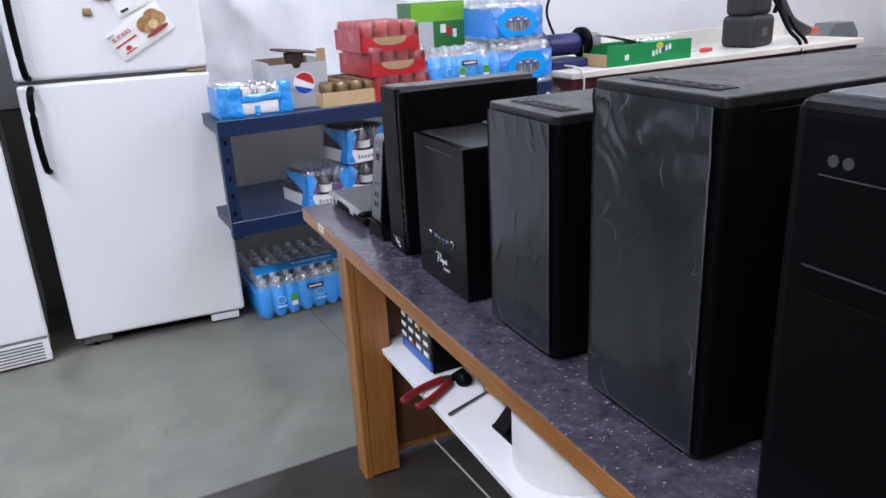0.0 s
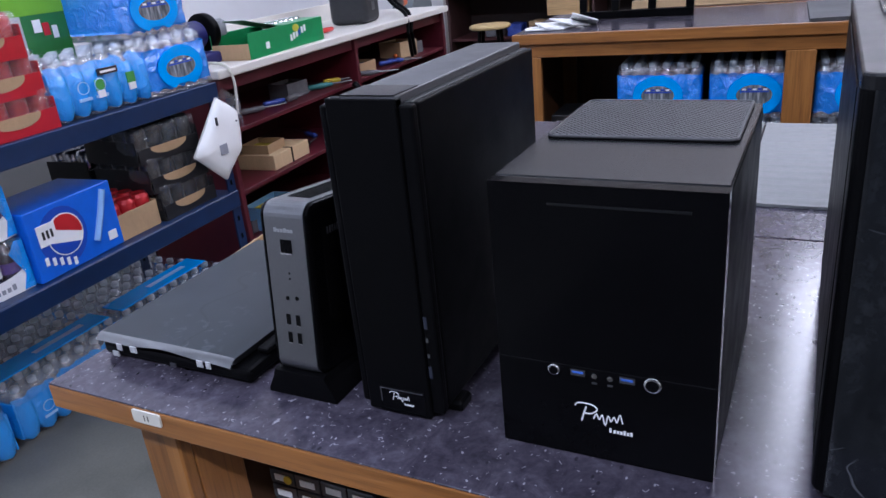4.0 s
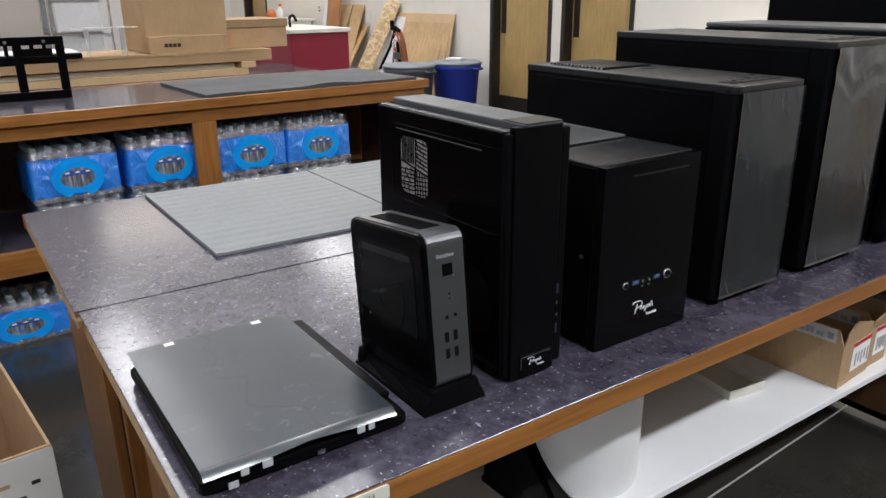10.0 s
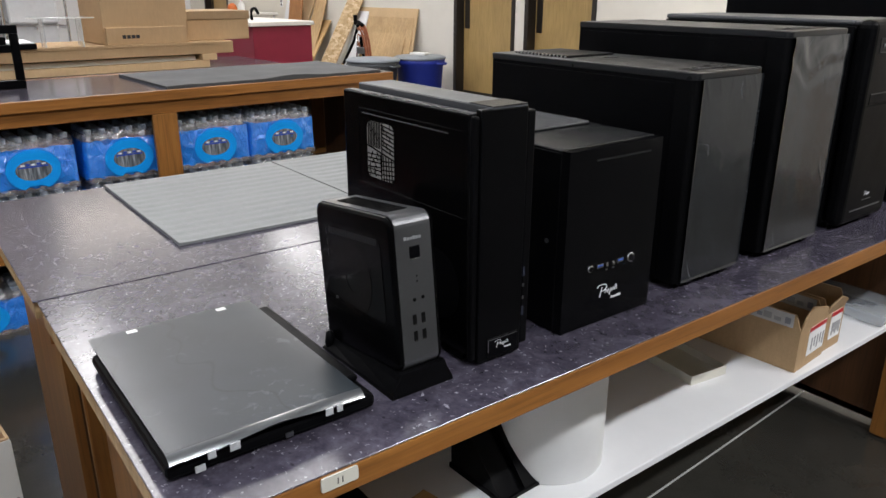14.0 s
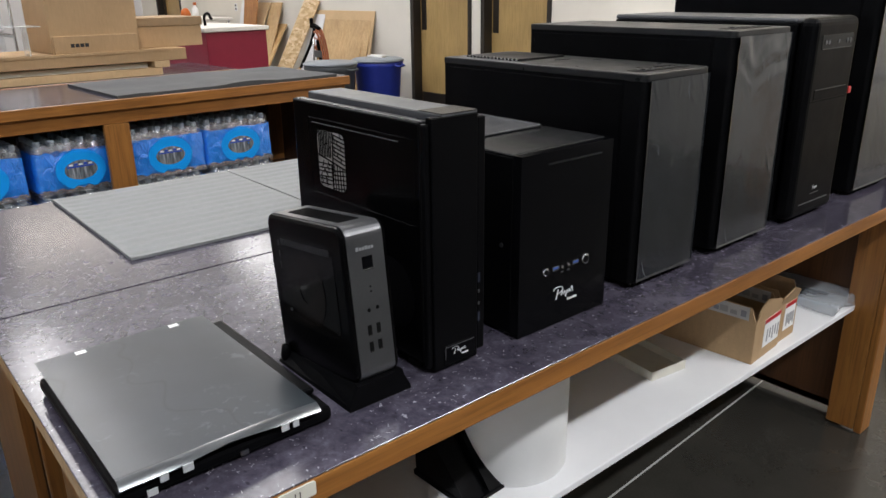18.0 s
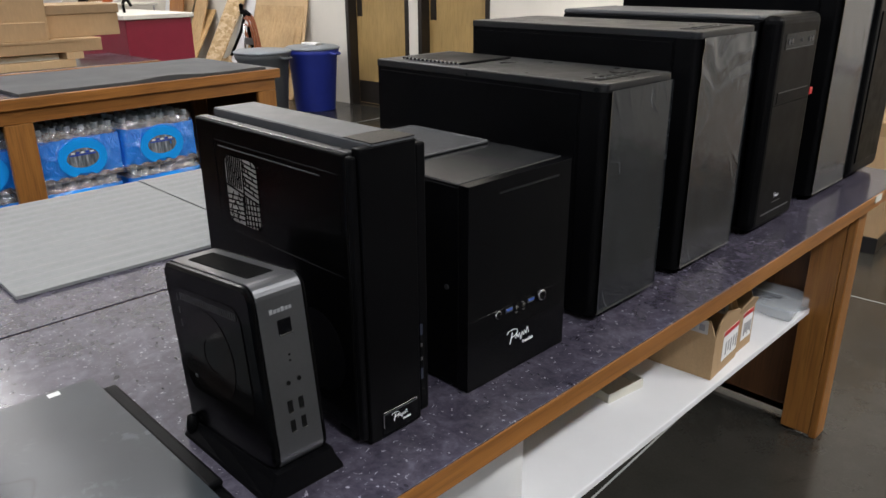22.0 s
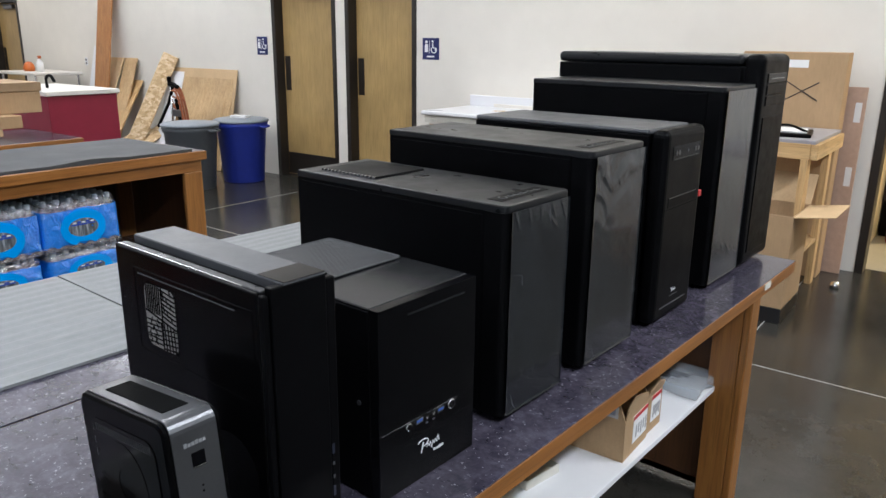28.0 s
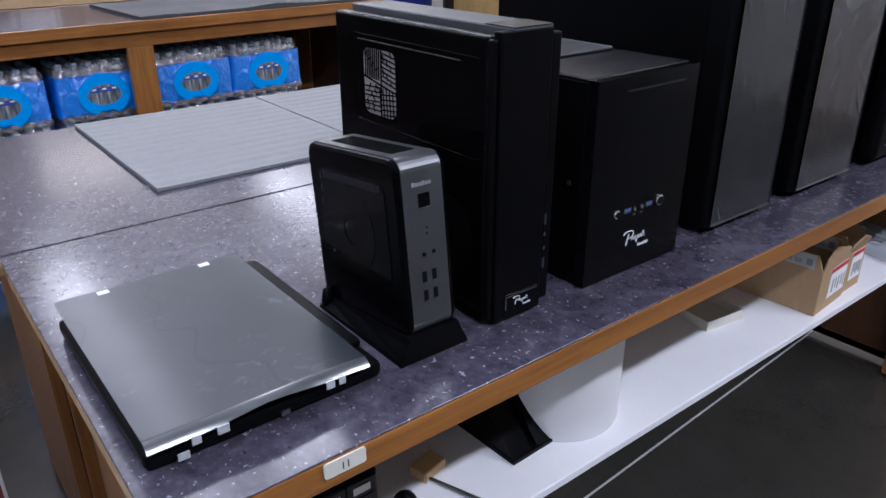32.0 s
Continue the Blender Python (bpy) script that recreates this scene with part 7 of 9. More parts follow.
def tote_stack():
    root = thing("plastic_case", *on_bench(2.66, 0.25, 0), YAW, "upright grey plastic case beside the red workbench", "plastic case")
    g = plain("grey_case", (0.13, 0.15, 0.16), 0.5, vary=0.1)
    bm = extrude([(-0.17, 0.02), (0.17, 0.02), (0.17, 1.02), (0.1, 1.1), (-0.1, 1.1), (-0.17, 1.02)], 0.16)
    bmesh.ops.transform(bm, matrix=Matrix.Rotation(radians(90), 4, "Z"), verts=bm.verts)
    bmesh.ops.translate(bm, verts=bm.verts, vec=(0, 0, -0.02))
    part("shell", bm, g, root, "grey ribbed shell")
    for k in range(6):
        part("rib", box(-0.16, 0.16, -0.012, 0.0, 0.1 + 0.15 * k, 0.13 + 0.15 * k, 0.004), g, root)
    part("latch", box(-0.05, 0.0, -0.02, 0.0, 0.83, 0.9, 0.004), BLACK_PLASTIC, root)


tote_stack()


def shop_vac():
    root = thing("shop_vacuum", 3.3, 3.02, 0, 20, "shop vacuum with a grey drum, red lid and black hose", "vacuum cleaner")
    part("drum", lathe([(0.0, 0.05), (0.19, 0.05), (0.205, 0.08), (0.225, 0.38), (0.228, 0.39)], 28), plain("grey_drum", (0.4, 0.41, 0.42), 0.4), root, "grey drum", True)
    lid = part("lid", lathe([(0.228, 0.391), (0.245, 0.395), (0.248, 0.425), (0.22, 0.44), (0.0, 0.445)], 28), plain("red_lid", (0.6, 0.05, 0.02), 0.35, coat=0.3), root, "orange-red lid", True)
    part("motor_cover", lathe([(0.15, 0.444), (0.15, 0.52), (0.11, 0.56), (0.0, 0.57)], 24), BLACK_PLASTIC, root, "black motor cover", True)
    part("lid_handle", tube(smooth_path([(-0.2, -0.05, 0.44), (-0.1, -0.2, 0.5), (0.1, -0.2, 0.5), (0.2, -0.05, 0.44)], 6), 0.018, 8), lid.data.materials[0], root, "", True)
    part("hose", tube(smooth_path([(-0.2, 0.0, 0.5), (-0.32, -0.15, 0.62), (-0.4, -0.25, 0.5), (-0.36, -0.36, 0.25), (-0.3, -0.4, 0.05), (0.0, -0.45, 0.035)], 8), 0.03, 12), BLACK_PLASTIC, root, "thick black hose", True)
    part("wand", tube([(0.2, 0.3, 0.75), (0.42, -0.1, 0.15), (0.62, -0.3, 0.06)], 0.017, 10), BLACK_PLASTIC, root, "bent black wand", True)
    for k in range(4):
        a = radians(45 + 90 * k)
        part("caster", lathe([(0.0, 0), (0.03, 0.005), (0.03, 0.045), (0.01, 0.055)], 12, 0.2 * math.cos(a), 0.2 * math.sin(a)), BLACK_PLASTIC, root)


shop_vac()

# ---- second bench with the water packs ----


def hutch():
    root = thing("workbench", 3.172, 2.36, 0, 2.65, "oak workbench with open bays full of bottled water", "workbench", "oak workbenches")
    L, D, H = 2.43, 0.77, 0.995
    # local: front at x = 0, runs along -y
    part("tabletop", box(0.02, D - 0.02, -L + 0.004, -0.004, H - 0.04, H, 0.0015), LAMINATE, root, "dark grey-purple laminate top")
    part("edge_band", box(0.0, 0.0195, -L, 0, H - 0.046, H - 0.001, 0.003, 2), OAK_Y, root, "oak edge band")
    part("edge_band", box(D - 0.0195, D, -L, 0, H - 0.046, H - 0.001, 0.003, 2), OAK_Y, root)
    part("apron", box(0.022, 0.042, -L + 0.02, -0.02, H - 0.105, H - 0.047, 0.002), OAK_Y, root, "oak apron")
    for y0, y1 in ((-0.125, -0.02), (-1.235, -1.125), (-L + 0.02, -L + 0.125)):
        part("post", box(0.02, 0.044, y0, y1, 0.0, H - 0.106, 0.003), OAK_Z, root, "oak front post")
    part("post", box(D - 0.06, D - 0.03, -L + 0.02, -L + 0.11, 0.0, H - 0.047, 0.003), OAK_Z, root, "oak back post")
    part("post", box(D - 0.06, D - 0.03, -0.11, -0.02, 0.0, H - 0.047, 0.003), OAK_Z, root)
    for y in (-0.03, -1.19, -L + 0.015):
        part("divider", box(0.046, D - 0.062, y - 0.008, y + 0.008, 0.05, H - 0.047), OAK_DARK, root, "darker oak divider")
    part("back", box(D - 0.029, D - 0.02, -L + 0.02, -0.02, 0.05, H - 0.047), OAK_DARK, root, "darker oak back board")
    part("shelf", box(0.05, D - 0.03, -L + 0.02, -0.02, 0.42, 0.44), LAMINATE, root, "dark laminate shelf")
    part("shelf_edge", box(0.021, 0.049, -L + 0.126, -1.236, 0.335, 0.441, 0.003), OAK_Y, root, "oak shelf edge")
    part("shelf_edge", box(0.021, 0.049, -1.124, -0.126, 0.335, 0.441, 0.003), OAK_Y, root)
    return root


hutch()
HR = 2.65


def in_hutch(x, y, z):
    a, b = x * math.cos(radians(HR)) - y * math.sin(radians(HR)), x * math.sin(radians(HR)) + y * math.cos(radians(HR))
    return 3.172 + a, 2.36 + b, z


k = 0
for yy in (-0.6, -0.985, -1.385, -1.765):
    for lvl in range(2):
        k += 1
        pack = ring_pack(*in_hutch(0.21, yy - 0.036 + 0.006 * (k % 3), 0.4415 + 0.164 * lvl), HR + (k * 37 % 5 - 2), k * 1.7)
        pack.scale = (1, 0.94, 1.18 if lvl else 0.8)
for yy in (-0.33, -0.72):
    ring_pack(*in_hutch(0.24, yy, 0.0015), HR, yy * 9)
root = thing("equipment_box", *in_hutch(0.25, -0.22, 0.441), HR, "black boxed device on the oak bench shelf", "box")
part("body", box(-0.13, 0.13, -0.085, 0.085, 0, 0.165, 0.004, 2), BLACK_CARTON, root)
part("label", box(-0.1315, -0.13, -0.06, -0.03, 0.07, 0.12), WHITE_INK, root)
part("label", box(-0.1315, -0.13, 0.0, 0.06, 0.13, 0.14), GUNMETAL, root)


def slack_mat(name, m, w, d, t, mat, label, seed, ribs=0, lip=0.0):
    root = thing(name, 0, 0, 0, 0, label, "foam mat")
    root.matrix_world = m
    bm = bmesh.new()
    nx, ny = max(16, ribs * 4), 20
    top, bot = [], []
    for i in range(nx + 1):
        for j in range(ny + 1):
            x, y = d * i / nx, w * j / ny
            z = t + 0.004 * noise.noise((x * 5 + seed, y * 4, seed)) * (1 if lip else 0.3) + (0.0012 * (1 if (i // 2) % 2 else -1) if ribs and 0 < j < ny else 0)
            z += lip * max(0, 1 - i / 3) * max(0, noise.noise((seed, y * 3, 1)))
            x += 0.012 * noise.noise((y * 4, seed, 2)) * (1 if i in (0, nx) else 0) * (1 if lip else 0.0)
            top.append(bm.verts.new((x, y, z)))
            bot.append(bm.verts.new((x, y, 0.0005)))
    f = lambda a, i, j: a[i * (ny + 1) + j]
    for i in range(nx):
        for j in range(ny):
            bm.faces.new((f(top, i, j), f(top, i + 1, j), f(top, i + 1, j + 1), f(top, i, j + 1)))
    for i in range(nx):
        for j in (0, ny):
            bm.faces.new((f(top, i, j), f(top, i + 1, j), f(bot, i + 1, j), f(bot, i, j)))
    for j in range(ny):
        for i in (0, nx):
            bm.faces.new((f(top, i, j), f(top, i, j + 1), f(bot, i, j + 1), f(bot, i, j)))
    bmesh.ops.recalc_face_normals(bm, faces=bm.faces)
    part("pad", bm, mat, root)
    return root


slack_mat("foam_mat", pose(*in_hutch(0.02, -2.36, 0.9952), 0, 0, HR), 1.16, 0.66, 0.012, MAT_DARK, "dark grey foam mat lying on the oak bench", 3.0, 0, 0.03)
slack_mat("foam_mat", pose(1.42, 1.226, TOP - 0.0006), 0.505, 0.635, 0.008, MAT_GREY, "light grey ribbed foam mat on the table", 7.0, 14)
slack_mat("foam_mat", pose(1.425, 0.25, TOP - 0.0006), 0.97, 0.632, 0.008, MAT_GREY, "light grey ribbed foam mat on the table", 9.0, 14)


def metal_frame():
    root = thing("steel_bracket", *in_hutch(0.46, -0.2, 0.996), HR - 2, "black pressed steel frame standing on the oak bench", "steel frame")
    bm = bmesh.new()
    for a, b, c, d in ((-0.53, 0, 0.0, 0.035), (-0.53, 0, 0.235, 0.27)):
        box(-0.012, 0.012, a, b, c, d, 0.002, bm=bm)
    for y in (-0.53, -0.36, -0.19, -0.035):
        box(-0.01, 0.01, y, y + 0.035, 0.036, 0.234, 0.002, bm=bm)
    part("frame", bm, BLACK_STEEL, root, "pierced black steel frame")
    part("plate", box(-0.006, 0.006, -0.2, -0.034, 0.1, 0.236, 0.002), BLACK_STEEL, root, "solid black plate")
    part("plate", box(-0.006, 0.006, -0.36, -0.33, 0.036, 0.236, 0.002), BLACK_STEEL, root)
    part("plate", box(-0.006, 0.006, -0.5, -0.19, 0.155, 0.185, 0.002), BLACK_STEEL, root)
    for y in (-0.245, -0.3, -0.4, -0.45):
        part("plate", box(-0.006, 0.006, y - 0.008, y + 0.008, 0.185, 0.236, 0.002), BLACK_STEEL, root)
    for y, z in ((-0.3, 0.15), (-0.42, 0.19), (-0.13, 0.16)):
        part("crossbar", box(-0.008, 0.008, y - 0.06, y + 0.06, z, z + 0.03, 0.002), BLACK_STEEL, root)
    for y in (-0.45, -0.3, -0.1):
        part("rivet", cyl(y, 0.25, -0.016, -0.012, 0.008, n=10, axis="x"), SILVER, root)


metal_frame()
root = thing("paper_scraps", *in_hutch(0.2, -0.12, 0.996), HR, "crumpled white papers on the oak bench corner", "paper")
for kk in range(4):
    b2 = soft_box(-0.06, 0.06, -0.09, 0.09, 0.001, 0.008, 0.016, kk * 2.0, 3, 0.002)
    bmesh.ops.transform(b2, matrix=pose(0.03 * kk - 0.05, -0.05 * kk, 0.008 * kk, 4 * kk, -6 * kk, 35 * kk), verts=b2.verts)
    part("sheet", b2, WHITE_PAPER, root)

# ---- things under and beside the tables ----
UZ = 0.4465


def paper_roll():
    root = thing("paper_roll", 0.835, 1.16, UZ, 0, "thick white paper roll standing on the undershelf", "paper roll")
    part("roll", lathe([(0.042, 0.0), (0.122, 0.0), (0.124, 0.004), (0.124, 0.326), (0.122, 0.33), (0.042, 0.33), (0.042, 0.0)], 48), WHITE_PAPER, root, "wound white paper", True)
    part("core", lathe([(0.036, 0.0), (0.0415, 0.0), (0.0415, 0.332), (0.036, 0.332), (0.036, 0.0)], 28), CARD, root, "brown card core", True)


paper_roll()


def organiser():
    root = thing("parts_organiser", 0.735, 1.78, UZ, 0, "black drawer organiser with coloured drawer labels", "parts organiser")
    part("case", box(0.004, 0.16, -0.11, 0.11, 0.0, 0.17, 0.003), BLACK_PLASTIC, root, "black case")
    cols = [plain("drawer_blue", (0.02, 0.1, 0.4), 0.4), INK_BLUE, INK_RED, plain("drawer_yellow", (0.65, 0.45, 0.02), 0.4), plain("drawer_teal", (0.03, 0.25, 0.2), 0.4)]
    for r in range(5):
        for c in range(4 if r else 1):
            w = 0.05 if r else 0.205
            y0 = -0.103 + 0.0525 * c
            dr = part("drawer", box(-0.002, 0.008, y0, y0 + w, 0.006 + 0.0325 * r, 0.0345 + 0.0325 * r, 0.001), cols[0] if r == 0 else plain("smoke_drawer", (0.05, 0.05, 0.055), 0.2), root)
            if r:
                part("drawer_label", box(-0.0032, -0.0018, y0 + 0.01, y0 + 0.04, 0.014 + 0.0325 * r, 0.0265 + 0.0325 * r), WHITE_PAPER, dr)
                if (r * 3 + c) % 5 == 0:
                    part("drawer_dot", disc(-0.0032, y0 + 0.012, 0.02 + 0.0325 * r, 0.008, 0.008), cols[2 + (r + c) % 3], dr)


organiser()


def pliers():
    root = thing("pliers", 0.73, 1.6, UZ, 25, "pliers with red grips on the white shelf", "pliers")
    red = plain("dark_red_grip", (0.22, 0.012, 0.015), 0.35)
    for s in (-1, 1):
        part("grip", tube(smooth_path([(0.02, 0.012 * s, 0.011), (-0.04, 0.026 * s, 0.011), (-0.1, 0.03 * s, 0.011), (-0.13, 0.024 * s, 0.011)], 5), 0.0105, 8), red, root, "dark red grip", True)
        part("jaw", extrude([(0.0, 0.004), (0.011 * s, 0.004), (0.003 * s, 0.016), (0, 0.016)], 0.06, at=Matrix.Translation((0.035, 0, 0))), SILVER, root)
    part("pivot", cyl(0.025, 0, 0.003, 0.019, 0.012, n=14), GUNMETAL, root)


pliers()
root = thing("steel_pick", 0.74, 1.48, UZ, 20, "thin dark steel tool on the white shelf", "hand tool")
part("shaft", cyl(0, 0.005, -0.06, 0.09, 0.0045, 0.003, 10, axis="x"), GUNMETAL, root)
root = thing("tablet_stand", 0.755, 1.298, UZ, 2, "black plastic wedge stand with a lime green tag", "plastic stand")
slope = lambda y1, d, pts: extrude(pts, d, at=Matrix.Translation((0, y1, 0)) @ Matrix.Rotation(radians(-90), 4, "Z"))
part("base", slope(0.064, 0.128, [(0.0, 0.0), (0.165, 0.0), (0.165, 0.012), (0.0, 0.008)]), BLACK_PLASTIC, root, "flat black base")
part("rest", slope(0.062, 0.05, [(0.004, 0.0085), (0.16, 0.0125), (0.165, 0.16), (0.15, 0.16)]), BLACK_GLOSS, root, "sloping black rest")
part("rest", slope(-0.004, 0.06, [(0.004, 0.0085), (0.16, 0.0125), (0.165, 0.17), (0.148, 0.17)]), BLACK_PLASTIC, root, "sloping black rest")
part("groove", slope(0.0115, 0.015, [(0.02, 0.0085), (0.16, 0.0125), (0.165, 0.13), (0.155, 0.13)]), BLACK_GLOSS, root)
part("tag", soft_box(0.15, 0.178, 0.03, 0.06, 0.15, 0.2, 0.004, 3, 2, 0.004), plain("lime_tag", (0.45, 0.6, 0.05), 0.5), root, "lime green tag")
root = thing("wood_block", 0.842, 1.497, UZ, 12, "small pale wooden block on the white shelf", "wood block")
part("block", box(-0.02, 0.02, -0.03, 0.03, 0, 0.022, 0.002), PINE_Y, root)
part("end_face", box(-0.0205, -0.0202, 0.026, 0.029, 0, 0.021), GUNMETAL, root)
root = thing("mouse", 0.79, 1.585, UZ, 30, "small black plastic fitting on the white shelf", "fitting")
part("body", lathe([(0.0, 0.0), (0.02, 0.002), (0.024, 0.012), (0.018, 0.026), (0.008, 0.034), (0.0, 0.036)], 14), BLACK_PLASTIC, root, "", True)


def card_tray():
    root = thing("card_tray", 0.9, 0.575, UZ, -8, "shallow off-white cardboard tray on the undershelf", "card tray")
    w, d, h, t = 0.13, 0.19, 0.026, 0.003
    part("base", box(-d / 2, d / 2, -w / 2, w / 2, 0, t), OFF_WHITE, root)
    for s in (-1, 1):
        part("side", box(-d / 2, d / 2, s * (w / 2 - t / 2) - t / 2, s * (w / 2 - t / 2) + t / 2, t, h, 0.0005), OFF_WHITE, root)
        part("end", box(s * (d / 2 - t / 2) - t / 2, s * (d / 2 - t / 2) + t / 2, -w / 2 + t, w / 2 - t, t, h, 0.0005), OFF_WHITE, root)


card_tray()


def bin_box(x, y, rz, w, lean, label):
    """A small parts carton: tall sides with a printed strip along the top, a peaked front flap leaning out."""
    root = thing("cardboard_box", x, y, UZ, rz, label, "cardboard box", "open bin boxes")
    d, h, t, fold = 0.3, 0.165, 0.004, 0.118
    part("base", box(-d / 2, d / 2, -w / 2, w / 2, 0, t), CARD, root)
    for s in (-1, 1):
        at = Matrix(((0, 1, 0, 0), (1, 0, 0, s * (w / 2 - t / 2) - t / 2), (0, 0, 1, 0), (0, 0, 0, 1)))
        bm = extrude([(-d / 2, t), (d / 2, t), (d / 2, h), (-d / 2 + 0.018, h), (-d / 2, fold)], t, at=at)
        bmesh.ops.recalc_face_normals(bm, faces=bm.faces)
        sd = part("side", bm, CARD, root)
        if s > 0:
            part("label", box(-d / 2 + 0.022, d / 2 - 0.02, w / 2, w / 2 + 0.0008, h - 0.04, h - 0.002), GREY_PAPER, sd, "pale printed strip")
            for k in range(9):
                part("label_bar", box(-d / 2 + 0.03 + 0.026 * k, -d / 2 + 0.045 + 0.026 * k + 0.004 * (k % 3), w / 2 + 0.0006, w / 2 + 0.0013, h - 0.032, h - 0.014 - 0.006 * (k % 2)), GREY_PRINT if k % 3 == 0 else SOFT_PRINT, sd)
    part("end", box(d / 2 - t, d / 2, -w / 2 + t, w / 2 - t, t, h), CARD, root)
    fr = part("front", box(-d / 2, -d / 2 + t, -w / 2 + t, w / 2 - t, t, fold, 0.0008), CARD, root)
    fl = extrude([(-w / 2 + 0.002, 0), (w / 2 - 0.002, 0), (w / 2 - 0.012, 0.035), (w / 2 - 0.045, 0.066), (-w / 2 + 0.02, 0.035)], t)
    bmesh.ops.transform(fl, matrix=Matrix.Translation((-d / 2, 0, fold)) @ pose(0, 0, 0, 0, lean, 0), verts=fl.verts)
    bmesh.ops.recalc_face_normals(fl, faces=fl.faces)
    part("flap", fl, CARD, root, "peaked cardboard flap")
    part("label", box(-d / 2 - 0.001, -d / 2, -w / 2 + 0.01, w / 2 - 0.06, 0.03, fold - 0.004), WHITE_PAPER, fr, "white printed label")
    part("label_stripe", box(-d / 2 - 0.0018, -d / 2 - 0.0009, -w / 2 + 0.01, w / 2 - 0.06, fold - 0.016, fold - 0.004), INK_RED, fr, "red label stripe")
    for k in range(5):
        yy = -w / 2 + 0.016 + (w - 0.085) * k / 5
        part("label_bar", box(-d / 2 - 0.0016, -d / 2 - 0.0009, yy, yy + 0.008, 0.042 + 0.008 * (k % 2), 0.08), SOFT_PRINT, fr)
    return root


GREY_PAPER = plain("grey_label", (0.5, 0.5, 0.5), 0.6, vary=0.1)
SOFT_PRINT = plain("soft_grey_print", (0.33, 0.33, 0.34), 0.6)


bin_box(0.845, 0.297, 4, 0.172, -6, "open brown cardboard bin box with a red and white label")
bin_box(0.858, 0.163, 2, 0.138, -24, "open brown cardboard bin box with a raised flap")
root = thing("plastic_bags", 0.86, -0.17, UZ, 0, "clear plastic bags with dark brackets on the undershelf", "plastic bag")
part("bag", soft_box(-0.18, 0.14, -0.14, 0.06, 0.001, 0.035, 0.02, 3.3, 5, 0.008), clear_plastic("bag_film", (0.6, 0.65, 0.7), 0.12, 0.4), root, "clear bag", True)
for kk in range(4):
    part("bracket", box(-0.1 + 0.02 * kk, 0.1, -0.1 + 0.035 * kk, -0.08 + 0.035 * kk, 0.006 + 0.005 * kk, 0.012 + 0.005 * kk, 0.002), plain("blue_grey_metal", (0.05, 0.07, 0.1), 0.3, metal=0.5), root)


AGED_WHITE = plain("scuffed_white_print", (0.66, 0.64, 0.6), 0.6, vary=0.12, scale=9)


def tall_box():
    """The open carton beside the table's end."""
    root = thing("cardboard_box", 1.28, 2.125, 0, 6, "tall open carton with a white printed side beside the table", "cardboard box")
    d, w, h, t = 0.6, 0.44, 0.63, 0.006
    part("base", box(0, d, 0, w, 0.0, t), CARD, root)
    part("side", box(0, d, 0, t, t, h, 0.001), CARD, root)
    part("side", box(0, d, w - t, w, t, h, 0.001), CARD, root)
    part("end", box(d - t, d, t, w - t, t, h, 0.001), CARD, root)
    fr = part("front", box(0, t, t, w - t, t, h, 0.001), CARD, root)
    part("print", box(-0.0015, 0, 0.0, w, 0.02, h - 0.004), AGED_WHITE, fr, "white printed side")
    part("print", box(0.0, 0.2, -0.0015, 0, 0.02, h - 0.01), AGED_WHITE, root, "white printed panel")
    part("dark_panel", box(-0.0026, -0.0014, 0.2, 0.31, 0.47, h - 0.012), INK_BLACK, fr, "black printed panel")
    for k in range(3):
        part("panel_mark", box(-0.0034, -0.0025, 0.215 + 0.03 * k, 0.238 + 0.03 * k, 0.5 + 0.02 * k, 0.51 + 0.02 * k), INK_RED if k == 1 else WHITE_INK, fr)
    part("print_band", box(-0.003, -0.0014, 0.005, 0.02, 0.42, 0.5), plain("red_brown_print", (0.18, 0.03, 0.03), 0.6), fr, "small red printed band")
    for k in range(4):
        part("mark", box(-0.003, -0.0014, 0.03 + 0.028 * k, 0.045 + 0.028 * k, h - 0.07 - 0.026 * k, h - 0.062 - 0.026 * k), INK_BLACK, fr)
    for k in range(6):
        part("word_bar", box(-0.003, -0.0014, 0.012 + 0.019 * k, 0.024 + 0.019 * k, h - 0.185 - 0.004 * k, h - 0.168 - 0.004 * k), INK_BLACK, fr)
    for k in range(6):
        part("scuff", box(-0.0022, -0.0014, 0.08 + 0.055 * k, 0.1 + 0.055 * k + 0.01 * (k % 2), h - 0.06 - 0.037 * (k % 3), h - 0.052 - 0.037 * (k % 3)), CARD, fr)
    for k in range(4):
        part("mark", box(0.035 + 0.03 * k, 0.055 + 0.03 * k, -0.003, -0.0014, h - 0.12 - 0.03 * k, h - 0.105 - 0.03 * k), INK_BLACK, root)
    for k in range(5):
        part("word_bar", box(0.02 + 0.024 * k, 0.036 + 0.024 * k, -0.003, -0.0014, h - 0.2, h - 0.18), INK_BLACK, root)


tall_box()


